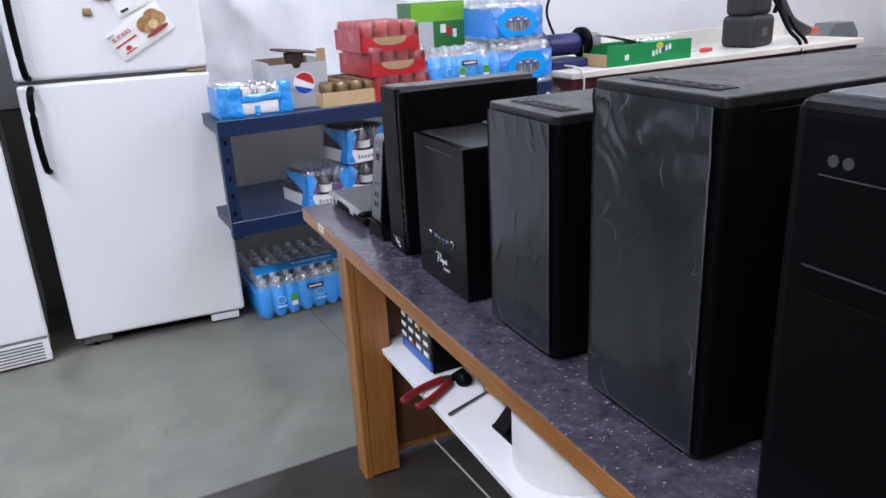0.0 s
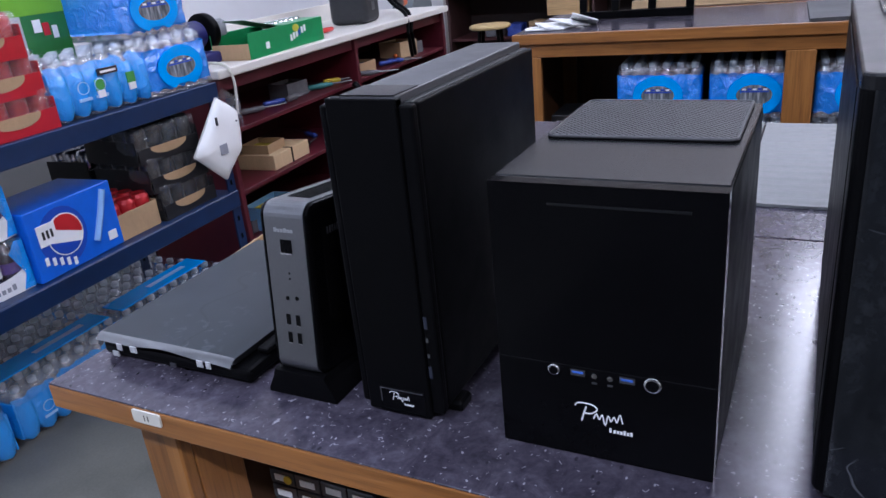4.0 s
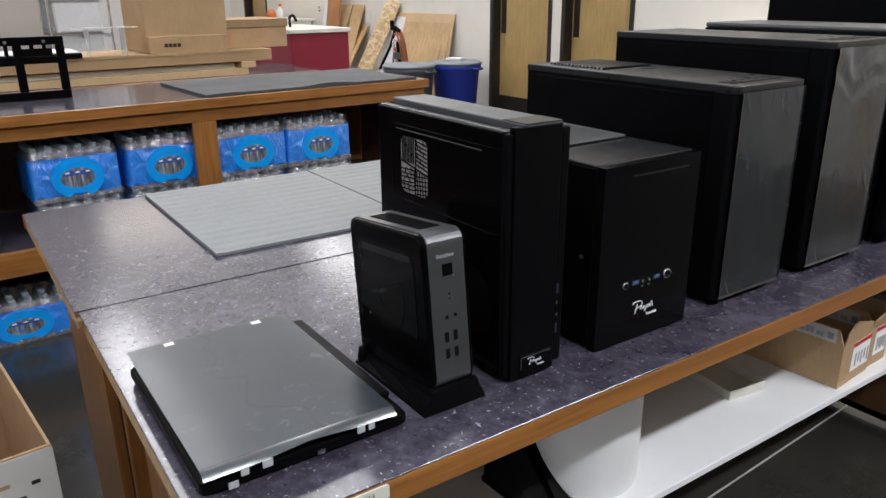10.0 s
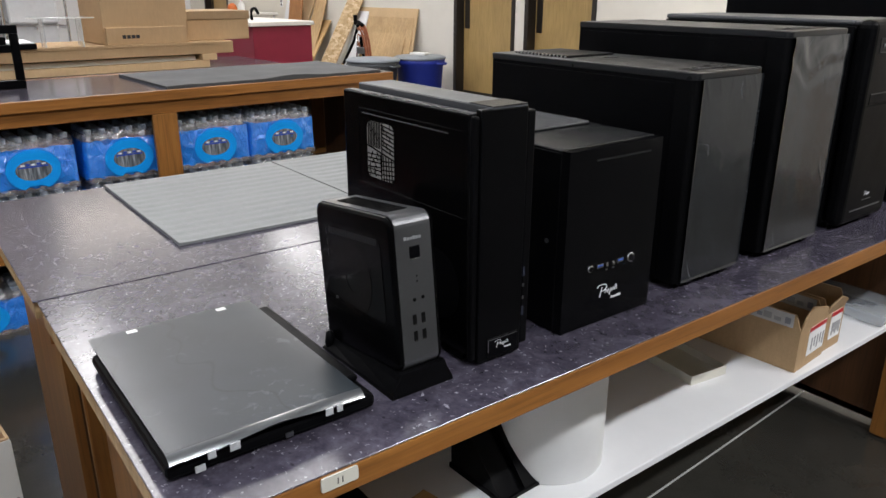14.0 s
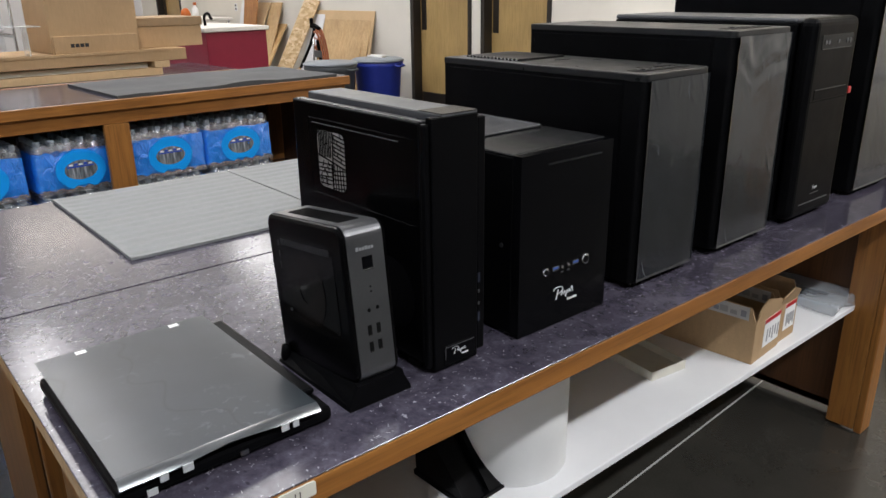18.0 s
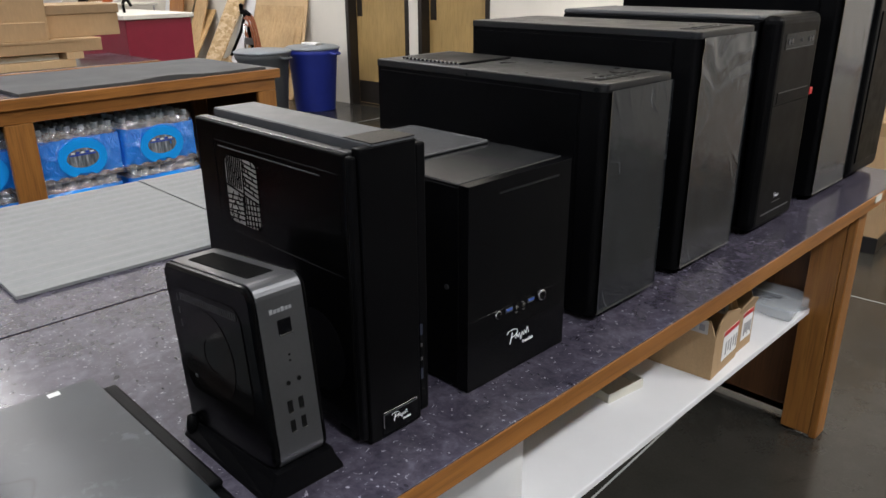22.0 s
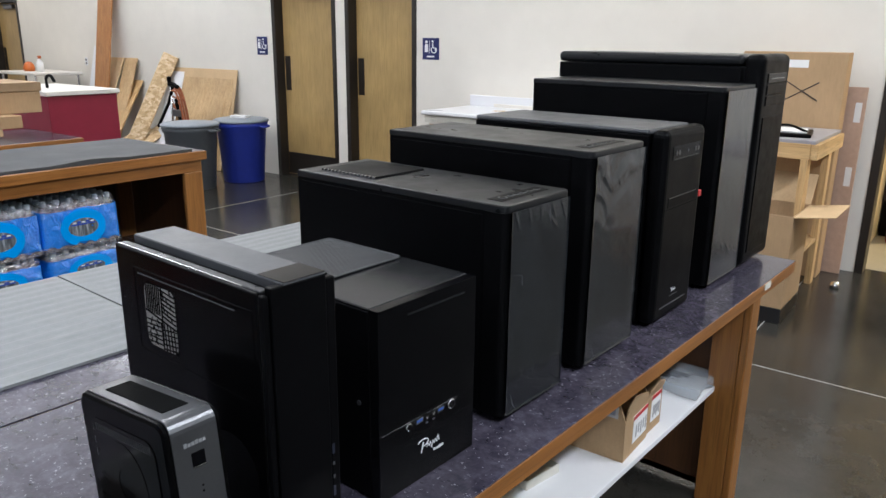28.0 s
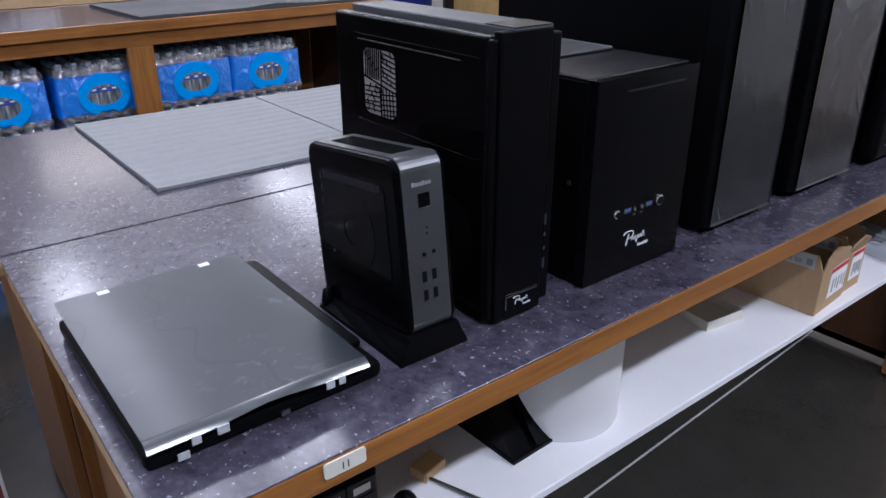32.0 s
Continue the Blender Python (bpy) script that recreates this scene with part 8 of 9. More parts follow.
def divider_box():
    root = thing("cardboard_box", 3.08, 2.4, 0, 3, "tall brown carton with cardboard dividers", "cardboard box")
    d, w, h, t = 0.5, 0.29, 0.6, 0.005
    part("base", box(0, d, 0, w, 0, t), CARD, root)
    for a in ((0, t, 0, w), (d - t, d, 0, w)):
        part("end", box(*a, t, h, 0.001), CARD, root)
    for a in ((t, d - t, 0, t), (t, d - t, w - t, w)):
        part("side", box(*a, t, h, 0.001), CARD, root)
    for k in range(3):
        part("divider", box(0.11 + 0.12 * k, 0.114 + 0.12 * k, t, w - t, t, h - 0.02), CARD_LIGHT, root)
    part("divider", box(t, d - t, w / 2 - 0.002, w / 2 + 0.002, t, h - 0.03), CARD_LIGHT, root)
    part("paper", soft_box(0.05, 0.1, 0.05, 0.1, 0.5, 0.6, 0.01, 2, 2, 0.01), WHITE_PAPER, root)


divider_box()

# ---- east counter ----


def east_counter():
    ox, oy = room(6.24, 3.6)
    root = thing("counter", ox, oy, 0, YAW, "white counter over dark cupboards by the grey wall", "counter")
    L = 2.2
    part("top", box(0, 0.62, -L, 0.2, 0.955, 0.992, 0.006, 2), COUNTER, root, "white counter top")
    part("upstand", box(0.62, 0.64, -L, 0.2, 0.955, 1.09, 0.003), COUNTER, root)
    part("back", box(0.55, 0.6, -L, 0.2, 0.0, 0.954), plain("dark_recess", (0.03, 0.018, 0.015), 0.7), root, "dark recess")
    part("shelf", box(0.05, 0.549, -L, 0.2, 0.58, 0.6), plain("dark_red_shelf", (0.06, 0.015, 0.015), 0.6), root)
    for y in (-L, -L * 0.5, 0.18):
        part("upright", box(0.03, 0.549, y, y + 0.02, 0.0, 0.954), plain("dark_upright", (0.05, 0.02, 0.018), 0.6), root)
    bx = part("wood_drawer", box(-0.02, 0.4, -1.05, -0.72, 0.77, 0.954, 0.004), PINE_Y, root, "pale wooden drawer box")
    part("wood_leg", box(0.0, 0.05, -0.9, -0.85, 0.0, 0.769, 0.003), PINE_Z, root, "pale wooden leg")
    for k in range(5):
        part("clutter", soft_box(0.1, 0.28, -0.25 - 0.2 * k, -0.12 - 0.2 * k, 0.601, 0.68 + 0.02 * (k % 3), 0.015, k * 1.3, 3, 0.012), CLUTTER[(k * 3) % 8], root)


east_counter()


def drill_press():
    x, y = room(6.5, 3.1)
    root = thing("drill_press", x, y, 0.993, YAW, "dark bench drill press on the white counter", "drill press")
    part("base", box(-0.14, 0.14, -0.12, 0.12, 0, 0.035, 0.008, 2), BLACK_STEEL, root, "cast base")
    part("column", cyl(0.06, 0, 0.035, 0.62, 0.03, n=16), GUNMETAL, root, "steel column", True)
    part("head", box(-0.17, 0.14, -0.08, 0.08, 0.42, 0.62, 0.03, 3), BLACK_STEEL, root, "dark drill head")
    part("chuck", cyl(-0.1, 0, 0.3, 0.419, 0.02, 0.028, 14), GUNMETAL, root)
    part("table", box(-0.16, 0.05, -0.09, 0.09, 0.18, 0.2, 0.004), BLACK_STEEL, root)


drill_press()


def stool(x, y):
    root = thing("stool", x, y, 0, 12, "tall black stool with a pale wooden seat", "stool")
    part("seat", lathe([(0.0, 0.742), (0.155, 0.742), (0.165, 0.75), (0.165, 0.765), (0.155, 0.772), (0.0, 0.774)], 28), plain("seat_wood", (0.55, 0.4, 0.18), 0.45), root, "pale round seat", True)
    for k in range(4):
        a = radians(45 + 90 * k)
        part("leg", tube([(0.1 * math.cos(a), 0.1 * math.sin(a), 0.742), (0.19 * math.cos(a), 0.19 * math.sin(a), 0.0)], 0.014, 8), BLACK_STEEL, root)
    for z, r in ((0.22, 0.165), (0.5, 0.13)):
        ring = [(r * math.cos(a), r * math.sin(a), z) for a in [2 * math.pi * q / 24 for q in range(25)]]
        part("foot_ring", tube(ring, 0.008, 6), SILVER, root, "metal foot ring")


stool(5.62, 3.5)
x, y = room(5.98, 3.35)
root = thing("battery_case", x, y, 0, 10, "black case with yellow corner on the floor", "tool case")
part("body", box(-0.12, 0.12, -0.2, 0.2, 0, 0.36, 0.02, 3), BLACK_PLASTIC, root)
part("corner", box(-0.125, -0.05, -0.205, -0.12, 0.14, 0.3, 0.01, 2), CLUTTER[2], root, "yellow corner guard")

# ---- boxes, rack and red cabinet behind the benches ----


def rear_bench():
    x, y = 4.62, 1.9
    root = thing("workbench", x, y, 0, 2.65, "oak workbench stacked with flat cardboard", "workbench", "oak workbenches")
    L, D = 2.0, 0.75
    part("tabletop", box(0.02, D - 0.02, -L, 0, 0.88, 0.93, 0.0015), LAMINATE, root)
    part("edge_band", box(0, 0.0195, -L, 0, 0.872, 0.929, 0.003), OAK_Y, root, "oak edge band")
    for yy in (-L + 0.02, -0.1):
        for xx in (0.03, D - 0.06):
            part("leg", box(xx, xx + 0.03, yy, yy + 0.08, 0, 0.879, 0.003), OAK_Z, root)
    part("back", box(D - 0.03, D - 0.021, -L + 0.02, -0.02, 0.1, 0.879), OAK_DARK, root)
    return root


rear_bench()
root = thing("flat_cartons", 4.66, 1.86, 0.931, 2.65, "long flat brown cartons stacked on the bench", "cardboard boxes")
part("carton", box(0.0, 0.6, -1.45, 0.3, 0.0, 0.045, 0.003), CARD_LIGHT, root)
part("spacer", box(0.06, 0.5, -1.38, 0.28, 0.0455, 0.075), OFF_WHITE, root, "pale packing slab")
part("carton_end", box(-0.005, 0.5, -1.5, -1.4, 0.0455, 0.085, 0.002), CARD_LIGHT, root)
part("carton", box(0.0, 0.55, -1.62, 0.3, 0.0855, 0.16, 0.003), CARD, root)
part("carton_lip", box(-0.006, 0.0, -1.5, 0.3, 0.145, 0.162, 0.001), CARD, root)
root = thing("cardboard_box", 4.75, 0.8, 1.092, 2.65, "brown carton with a dark printed word bar", "cardboard box")
part("body", box(0, 0.45, -0.28, 0.24, 0, 0.36, 0.004), CARD, root)
part("flap", box(-0.02, 0.0, -0.26, 0.23, 0.0, 0.1, 0.002), CARD, root)
for kk in range(4):
    part("word_bar", box(-0.0215, -0.02, 0.035 + 0.027 * kk, 0.057 + 0.027 * kk, 0.035, 0.056), INK_BLACK, root)
root = thing("cardboard_box", 4.85, 0.32, 1.092, 2.65, "low brown carton beside a taller one", "cardboard box")
part("body", box(0, 0.45, -0.25, 0.18, 0, 0.13, 0.003), CARD, root)
part("lid", box(-0.008, 0.458, -0.258, 0.188, 0.131, 0.185, 0.003), plain("aged_card", (0.3, 0.2, 0.11), 0.8), root, "darker lid")
root = thing("clear_stand", 4.75, 1.3, 1.092, 0, "clear acrylic display stand on the cartons", "acrylic stand")
part("top", box(-0.1, 0.12, -0.2, 0.12, 0.16, 0.166, 0.001), clear_plastic("acrylic", (0.8, 0.85, 0.86), 0.06, 0.45), root)
for yy in (-0.14, 0.06):
    part("leg", box(-0.05, 0.08, yy, yy + 0.006, 0, 0.159), clear_plastic("acrylic_leg", (0.7, 0.75, 0.78), 0.08, 0.5), root)
root = thing("white_tray", 4.8, 1.66, 1.092, 0, "white tray with a black rim on the cartons", "tray")
part("tray", box(-0.15, 0.2, -0.24, 0.22, 0.0, 0.03, 0.004), BLACK_PLASTIC, root)
part("sheet", box(-0.14, 0.19, -0.23, 0.21, 0.0305, 0.036), WHITE_PAPER, root)


CABINET_RED = plain("crimson_cabinet", (0.24, 0.012, 0.035), 0.45, vary=0.1, scale=12)


def red_cabinet():
    root = thing("red_cabinet", 5.6, -0.275, 0, -86.8, "dark red cabinet with a white top", "cabinet")
    # local x runs along the front
    part("body", box(0, 0.53, 0.0, 0.9, 0.08, 1.13, 0.003), CABINET_RED, root, "dark red side")
    part("plinth", box(0.03, 0.5, 0.03, 0.87, 0, 0.079), BLACK_PLASTIC, root)
    part("top", box(-0.02, 0.55, -0.02, 0.95, 1.131, 1.165, 0.005), COUNTER, root, "white top")
    part("faucet", tube(smooth_path([(0.2, 0.4, 1.165), (0.2, 0.4, 1.24), (0.2, 0.33, 1.26), (0.2, 0.28, 1.22)], 5), 0.012, 8), BLACK_PLASTIC, root, "dark tap")


red_cabinet()


def wire_rack():
    x, y = room(7.35, 0.86)
    root = thing("wire_rack", x, y, 0, YAW, "chrome wire rack with pale plastic totes", "storage rack")
    L, D, H = 1.6, 0.5, 2.1
    for xx in (0, L):
        for yy in (0, -D):
            part("post", cyl(xx, yy, 0, H, 0.0125, n=10), SILVER, root)
    for z in (0.3, 0.85, 1.1, 1.55, 2.0):
        bm = bmesh.new()
        for k in range(14):
            xx = L * k / 13
            box(xx - 0.002, xx + 0.002, -D, 0, z, z + 0.004, bm=bm)
        for yy in (0, -D, -D / 2):
            box(0, L, yy - 0.004, yy + 0.004, z - 0.03, z - 0.001, bm=bm)
        part("wire_shelf", bm, SILVER, root, "chrome wire shelf")
    for xx, z in ((0.35, 1.115), (1.1, 1.115), (0.35, 1.565), (1.1, 1.565), (0.4, 0.865)):
        t = thing("storage_tote", *[q for q in (x + xx * CS + 0.25 * SN, y + xx * SN - 0.25 * CS)], z, YAW, "pale translucent plastic tote on the wire rack", "tote", "totes on the rack")
        tote = plain("pale_tote", (0.6, 0.61, 0.62), 0.4, vary=0.1)
        part("tub", box(-0.28, 0.28, -0.2, 0.2, 0, 0.27, 0.02, 2), tote, t)
        part("lid", box(-0.295, 0.295, -0.215, 0.215, 0.2705, 0.3, 0.008, 2), tote, t)


wire_rack()


def lumber():
    wy = SOUTH
    sheets = ((7.5, 8.65, 1.16, 0.012, 0.30, PLY, "wide plywood sheet leaning on the wall"), (7.62, 8.45, 1.1, 0.012, 0.36, PLY, "plywood sheet leaning on the wall"), (7.45, 8.75, 1.18, 0.012, 0.25, CARD_LIGHT, "brown hardboard sheet leaning on the wall"),
              (8.5, 8.8, 1.16, 0.012, 0.4, WALL_WHITE, "white board leaning on the wall"), (9.9, 10.26, 2.55, 0.02, 0.4, ORANGE_WOOD, "tall orange-brown plank leaning on the wall"), (9.88, 10.28, 1.27, 0.02, 0.58, CARD_LIGHT, "pale brown board leaning on a tall plank"), (9.56, 9.85, 1.27, 0.02, 0.45, PLY, "plywood offcut leaning on the wall"), (9.48, 9.72, 0.98, 0.02, 0.6, PINE_Z, "short pine board leaning on the wall"), (10.34, 10.66, 1.42, 0.01, 0.35, WHITE_PAINT, "white panel leaning on the wall"))
    for x0, x1, h, t, foot, mat, label in sheets:
        root = thing("leaning_board", 0, 0, 0, YAW, label, "board", "boards along the wall")
        ln = math.hypot(h, foot)
        bm = box(x0, x1, -t / 2, t / 2, 0, ln, 0.002)
        bmesh.ops.transform(bm, matrix=Matrix.Translation((0, wy + foot + t, 0.002)) @ Matrix.Rotation(math.atan2(foot, h), 4, "X"), verts=bm.verts)
        part("board", bm, mat, root)
    for x0, w, ln, lean, foot in ((9.1, 0.32, 1.45, 14, 0.55), (8.95, 0.2, 0.95, 24, 0.75), (9.3, 0.24, 0.8, 8, 0.85)):
        root = thing("leaning_board", 0, 0, 0, YAW, "strand board offcut leaning at an angle", "board", "boards along the wall")
        bm = box(-w / 2, w / 2, -0.008, 0.008, 0, ln, 0.002)
        bmesh.ops.transform(bm, matrix=Matrix.Translation((x0, wy + foot + 0.02, 0.03)) @ pose(0, 0, 0, math.degrees(math.asin(min(0.9, foot / ln))), -lean, 0), verts=bm.verts)
        part("board", bm, OSB, root)


lumber()


def wall_counter():
    """The white counter against the south wall, behind the tall computers."""
    root = thing("wall_counter", 0, 0, 0, YAW, "white laminate counter with an upstand against the cream wall", "counter")
    x0, x1, back_y, front_y, z = 2.5, 4.06, SOUTH + 0.003, -2.94, 0.97
    part("counter", box(x0, x1, back_y, front_y, z - 0.032, z, 0.01, 3), WHITE_PAINT, root, "white laminate top with a rounded edge")
    part("upstand", box(x0, x1 - 0.004, back_y, back_y + 0.02, z + 0.0005, z + 0.096, 0.004, 2), WHITE_PAINT, root, "white upstand")
    part("apron", box(x0 + 0.02, x1 - 0.02, front_y - 0.05, front_y - 0.03, z - 0.1, z - 0.0325, 0.002), OFF_WHITE, root, "cream apron")
    part("end_apron", box(x1 - 0.04, x1 - 0.02, back_y + 0.03, front_y - 0.051, z - 0.1, z - 0.0325, 0.002), OFF_WHITE, root, "cream end apron")
    for lx in (x0 + 0.04, x1 - 0.11):
        for ly in (back_y + 0.05, front_y - 0.12):
            part("leg", box(lx, lx + 0.06, ly, ly + 0.06, 0.0, z - 0.1005, 0.003), PINE_Z, root, "pine leg")


wall_counter()


def bin_can(x, y, mat, label, lid_mat, group):
    root = thing("waste_bin", x, y, 0, 20, label, "bin", group)
    part("drum", lathe([(0.0, 0.0), (0.215, 0.0), (0.222, 0.01), (0.268, 0.62), (0.285, 0.64), (0.29, 0.69), (0.285, 0.695)], 36), mat, root, "ribbed plastic drum", True)
    part("lid", lathe([(0.285, 0.696), (0.3, 0.698), (0.302, 0.715), (0.27, 0.73), (0.0, 0.745)], 36), lid_mat, root, "flat grey lid", True)
    for s in (-1, 1):
        part("handle", tube(smooth_path([(s * 0.28, -0.07, 0.66), (s * 0.325, -0.05, 0.65), (s * 0.325, 0.05, 0.65), (s * 0.28, 0.07, 0.66)], 4), 0.013, 8), mat, root)
    part("sticker", box(-0.05, 0.05, -0.278, -0.27, 0.35, 0.45), mat, root)
    root.scale = (1, 1, 0.95)
    return root


BIN_LID = plain("bin_lid", (0.22, 0.25, 0.28), 0.45, vary=0.1)
root = bin_can(6.98, -2.87, BIN_BLUE, "blue round recycling bin with a grey lid", BIN_LID, "round bins")
part("paper_on_lid", soft_box(-0.1, 0.1, -0.06, 0.06, 0.74, 0.765, 0.01, 3, 3, 0.006), WHITE_PAPER, root, "white paper on the lid")
bin_can(7.0, -2.25, BIN_GREY, "dark grey round waste bin with a lid", BIN_LID, "round bins")


def handcart():
    x, y = room(7.85, SOUTH + 0.62)
    root = thing("hose_reel", x, y, 0, YAW, "orange hose coiled on a reel by the wall", "hose reel")
    orange = plain("orange_hose", (0.3, 0.085, 0.03), 0.45, vary=0.3)
    wheel = [(-0.03 + 0.11 * math.cos(a), 0.0, 0.86 + 0.12 * math.sin(a)) for a in [2 * math.pi * q / 22 for q in range(23)]]
    rim = part("reel_wheel", tube(wheel, 0.014, 8), orange, root, "orange spoked reel wheel", True)
    for q in range(5):
        a = 2 * math.pi * q / 5 + 0.3
        part("spoke", tube([(-0.03, 0.0, 0.86), (-0.03 + 0.11 * math.cos(a), 0.0, 0.86 + 0.12 * math.sin(a))], 0.009, 6), orange, rim)
    for k in range(3):
        arc = [(-0.06 - 0.2 * math.sin(u), 0.03 * k, 1.0 - 0.02 * k - 0.42 * u * u) for u in [0.12 * q - 0.1 for q in range(12)]]
        part("hose", tube(arc, 0.013, 8), orange, root, "orange hose", True)
    part("frame_tube", tube([(0.32, 0.05, 0.52), (0.1, 0.03, 0.8), (0.0, 0.02, 1.0)], 0.018, 8), BLACK_STEEL, root, "dark frame tube", True)
    part("frame_tube", tube([(0.12, 0.0, 0.0), (0.06, 0.02, 0.6), (0.04, 0.02, 1.0)], 0.014, 8), SILVER, root, "bright frame tube", True)
    part("frame_tube", tube([(-0.2, 0, 0.0), (-0.04, 0.02, 0.86)], 0.02, 8), BLACK_STEEL, root)
    part("grip", tube(smooth_path([(0.07, 0.02, 1.02), (0.0, 0.02, 1.03), (-0.1, 0.02, 0.99)], 4), 0.026, 10), BLACK_PLASTIC, root, "black grip", True)
    part("knob", lathe([(0, 1.03), (0.022, 1.04), (0.026, 1.11), (0, 1.12)], 12, 0.05, 0.03), BLACK_PLASTIC, root)
    part("gearbox", box(-0.16, 0.02, -0.05, 0.05, 0.66, 0.74, 0.01, 2), GUNMETAL, root, "grey gearbox")


handcart()
for ox in (10.95,):
    root = thing("wall_outlet", *room(ox, SOUTH), 1.2, YAW, "pale double wall outlet", "wall outlet")
    part("plate", box(-0.035, 0.035, 0, 0.006, -0.057, 0.057, 0.001), WHITE_PAINT, root)
    for z in (-0.025, 0.025):
        part("socket", box(-0.02, 0.02, 0.006, 0.008, z - 0.014, z + 0.014), plain("socket_dark", (0.05, 0.05, 0.05), 0.5), root)
x, y = room(11.4, SOUTH + 0.5)
root = thing("utility_table", x, y, 0, YAW, "white folding table with bottles and cloth", "table")
part("top", box(-0.6, 0.5, -0.35, 0.35, 1.02, 1.06, 0.01, 2), COUNTER, root)
for sx in (-0.55, 0.45):
    for sy in (-0.3, 0.3):
        part("leg", cyl(sx, sy, 0, 1.019, 0.015, n=10), SILVER, root)
root = thing("spray_bottle", x - 0.2, y + 0.05, 1.061, 0, "orange-capped cleaning bottle on the white table", "bottle")
part("body", lathe([(0.0, 0), (0.05, 0.0), (0.05, 0.12), (0.02, 0.16), (0.02, 0.18)], 14), WHITE_PAPER, root, "", True)
part("trigger", box(-0.05, 0.02, -0.015, 0.015, 0.18, 0.22, 0.006), CLUTTER[1], root)
root = thing("gas_canister", x + 0.05, y + 0.1, 1.061, 0, "orange round canister on the white table", "canister")
part("body", lathe([(0.0, 0), (0.07, 0.0), (0.08, 0.05), (0.06, 0.1), (0.03, 0.13), (0.0, 0.135)], 16), CLUTTER[1], root, "", True)

# ---- south side: tables, cartons, doorway ----
x, y = room(3.88, SOUTH + 0.42)
root = thing("side_table", x, y, 0, YAW, "white-topped table against the cream wall", "table")
part("top", box(-0.65, 0.1, -0.4, 0.3, 0.86, 0.9, 0.006, 2), COUNTER, root, "white top")
part("upstand", box(-0.65, -0.1, -0.4, -0.38, 0.901, 1.0, 0.003), COUNTER, root, "white upstand")
part("apron", box(-0.62, 0.07, 0.26, 0.28, 0.82, 0.859), COUNTER, root, "white apron")
for sx in (-0.6, 0.02):
    for sy in (-0.36, 0.22):
        part("leg", box(sx, sx + 0.05, sy, sy + 0.05, 0, 0.859), PINE_Z, root)
root = thing("roll_of_tape", x - 0.35, y - 0.1, 0.901, 0, "roll of pale tape on the side table", "tape roll")
part("roll", lathe([(0.03, 0), (0.055, 0), (0.055, 0.07), (0.03, 0.07), (0.03, 0)], 20), CARD_LIGHT, root, "", True)


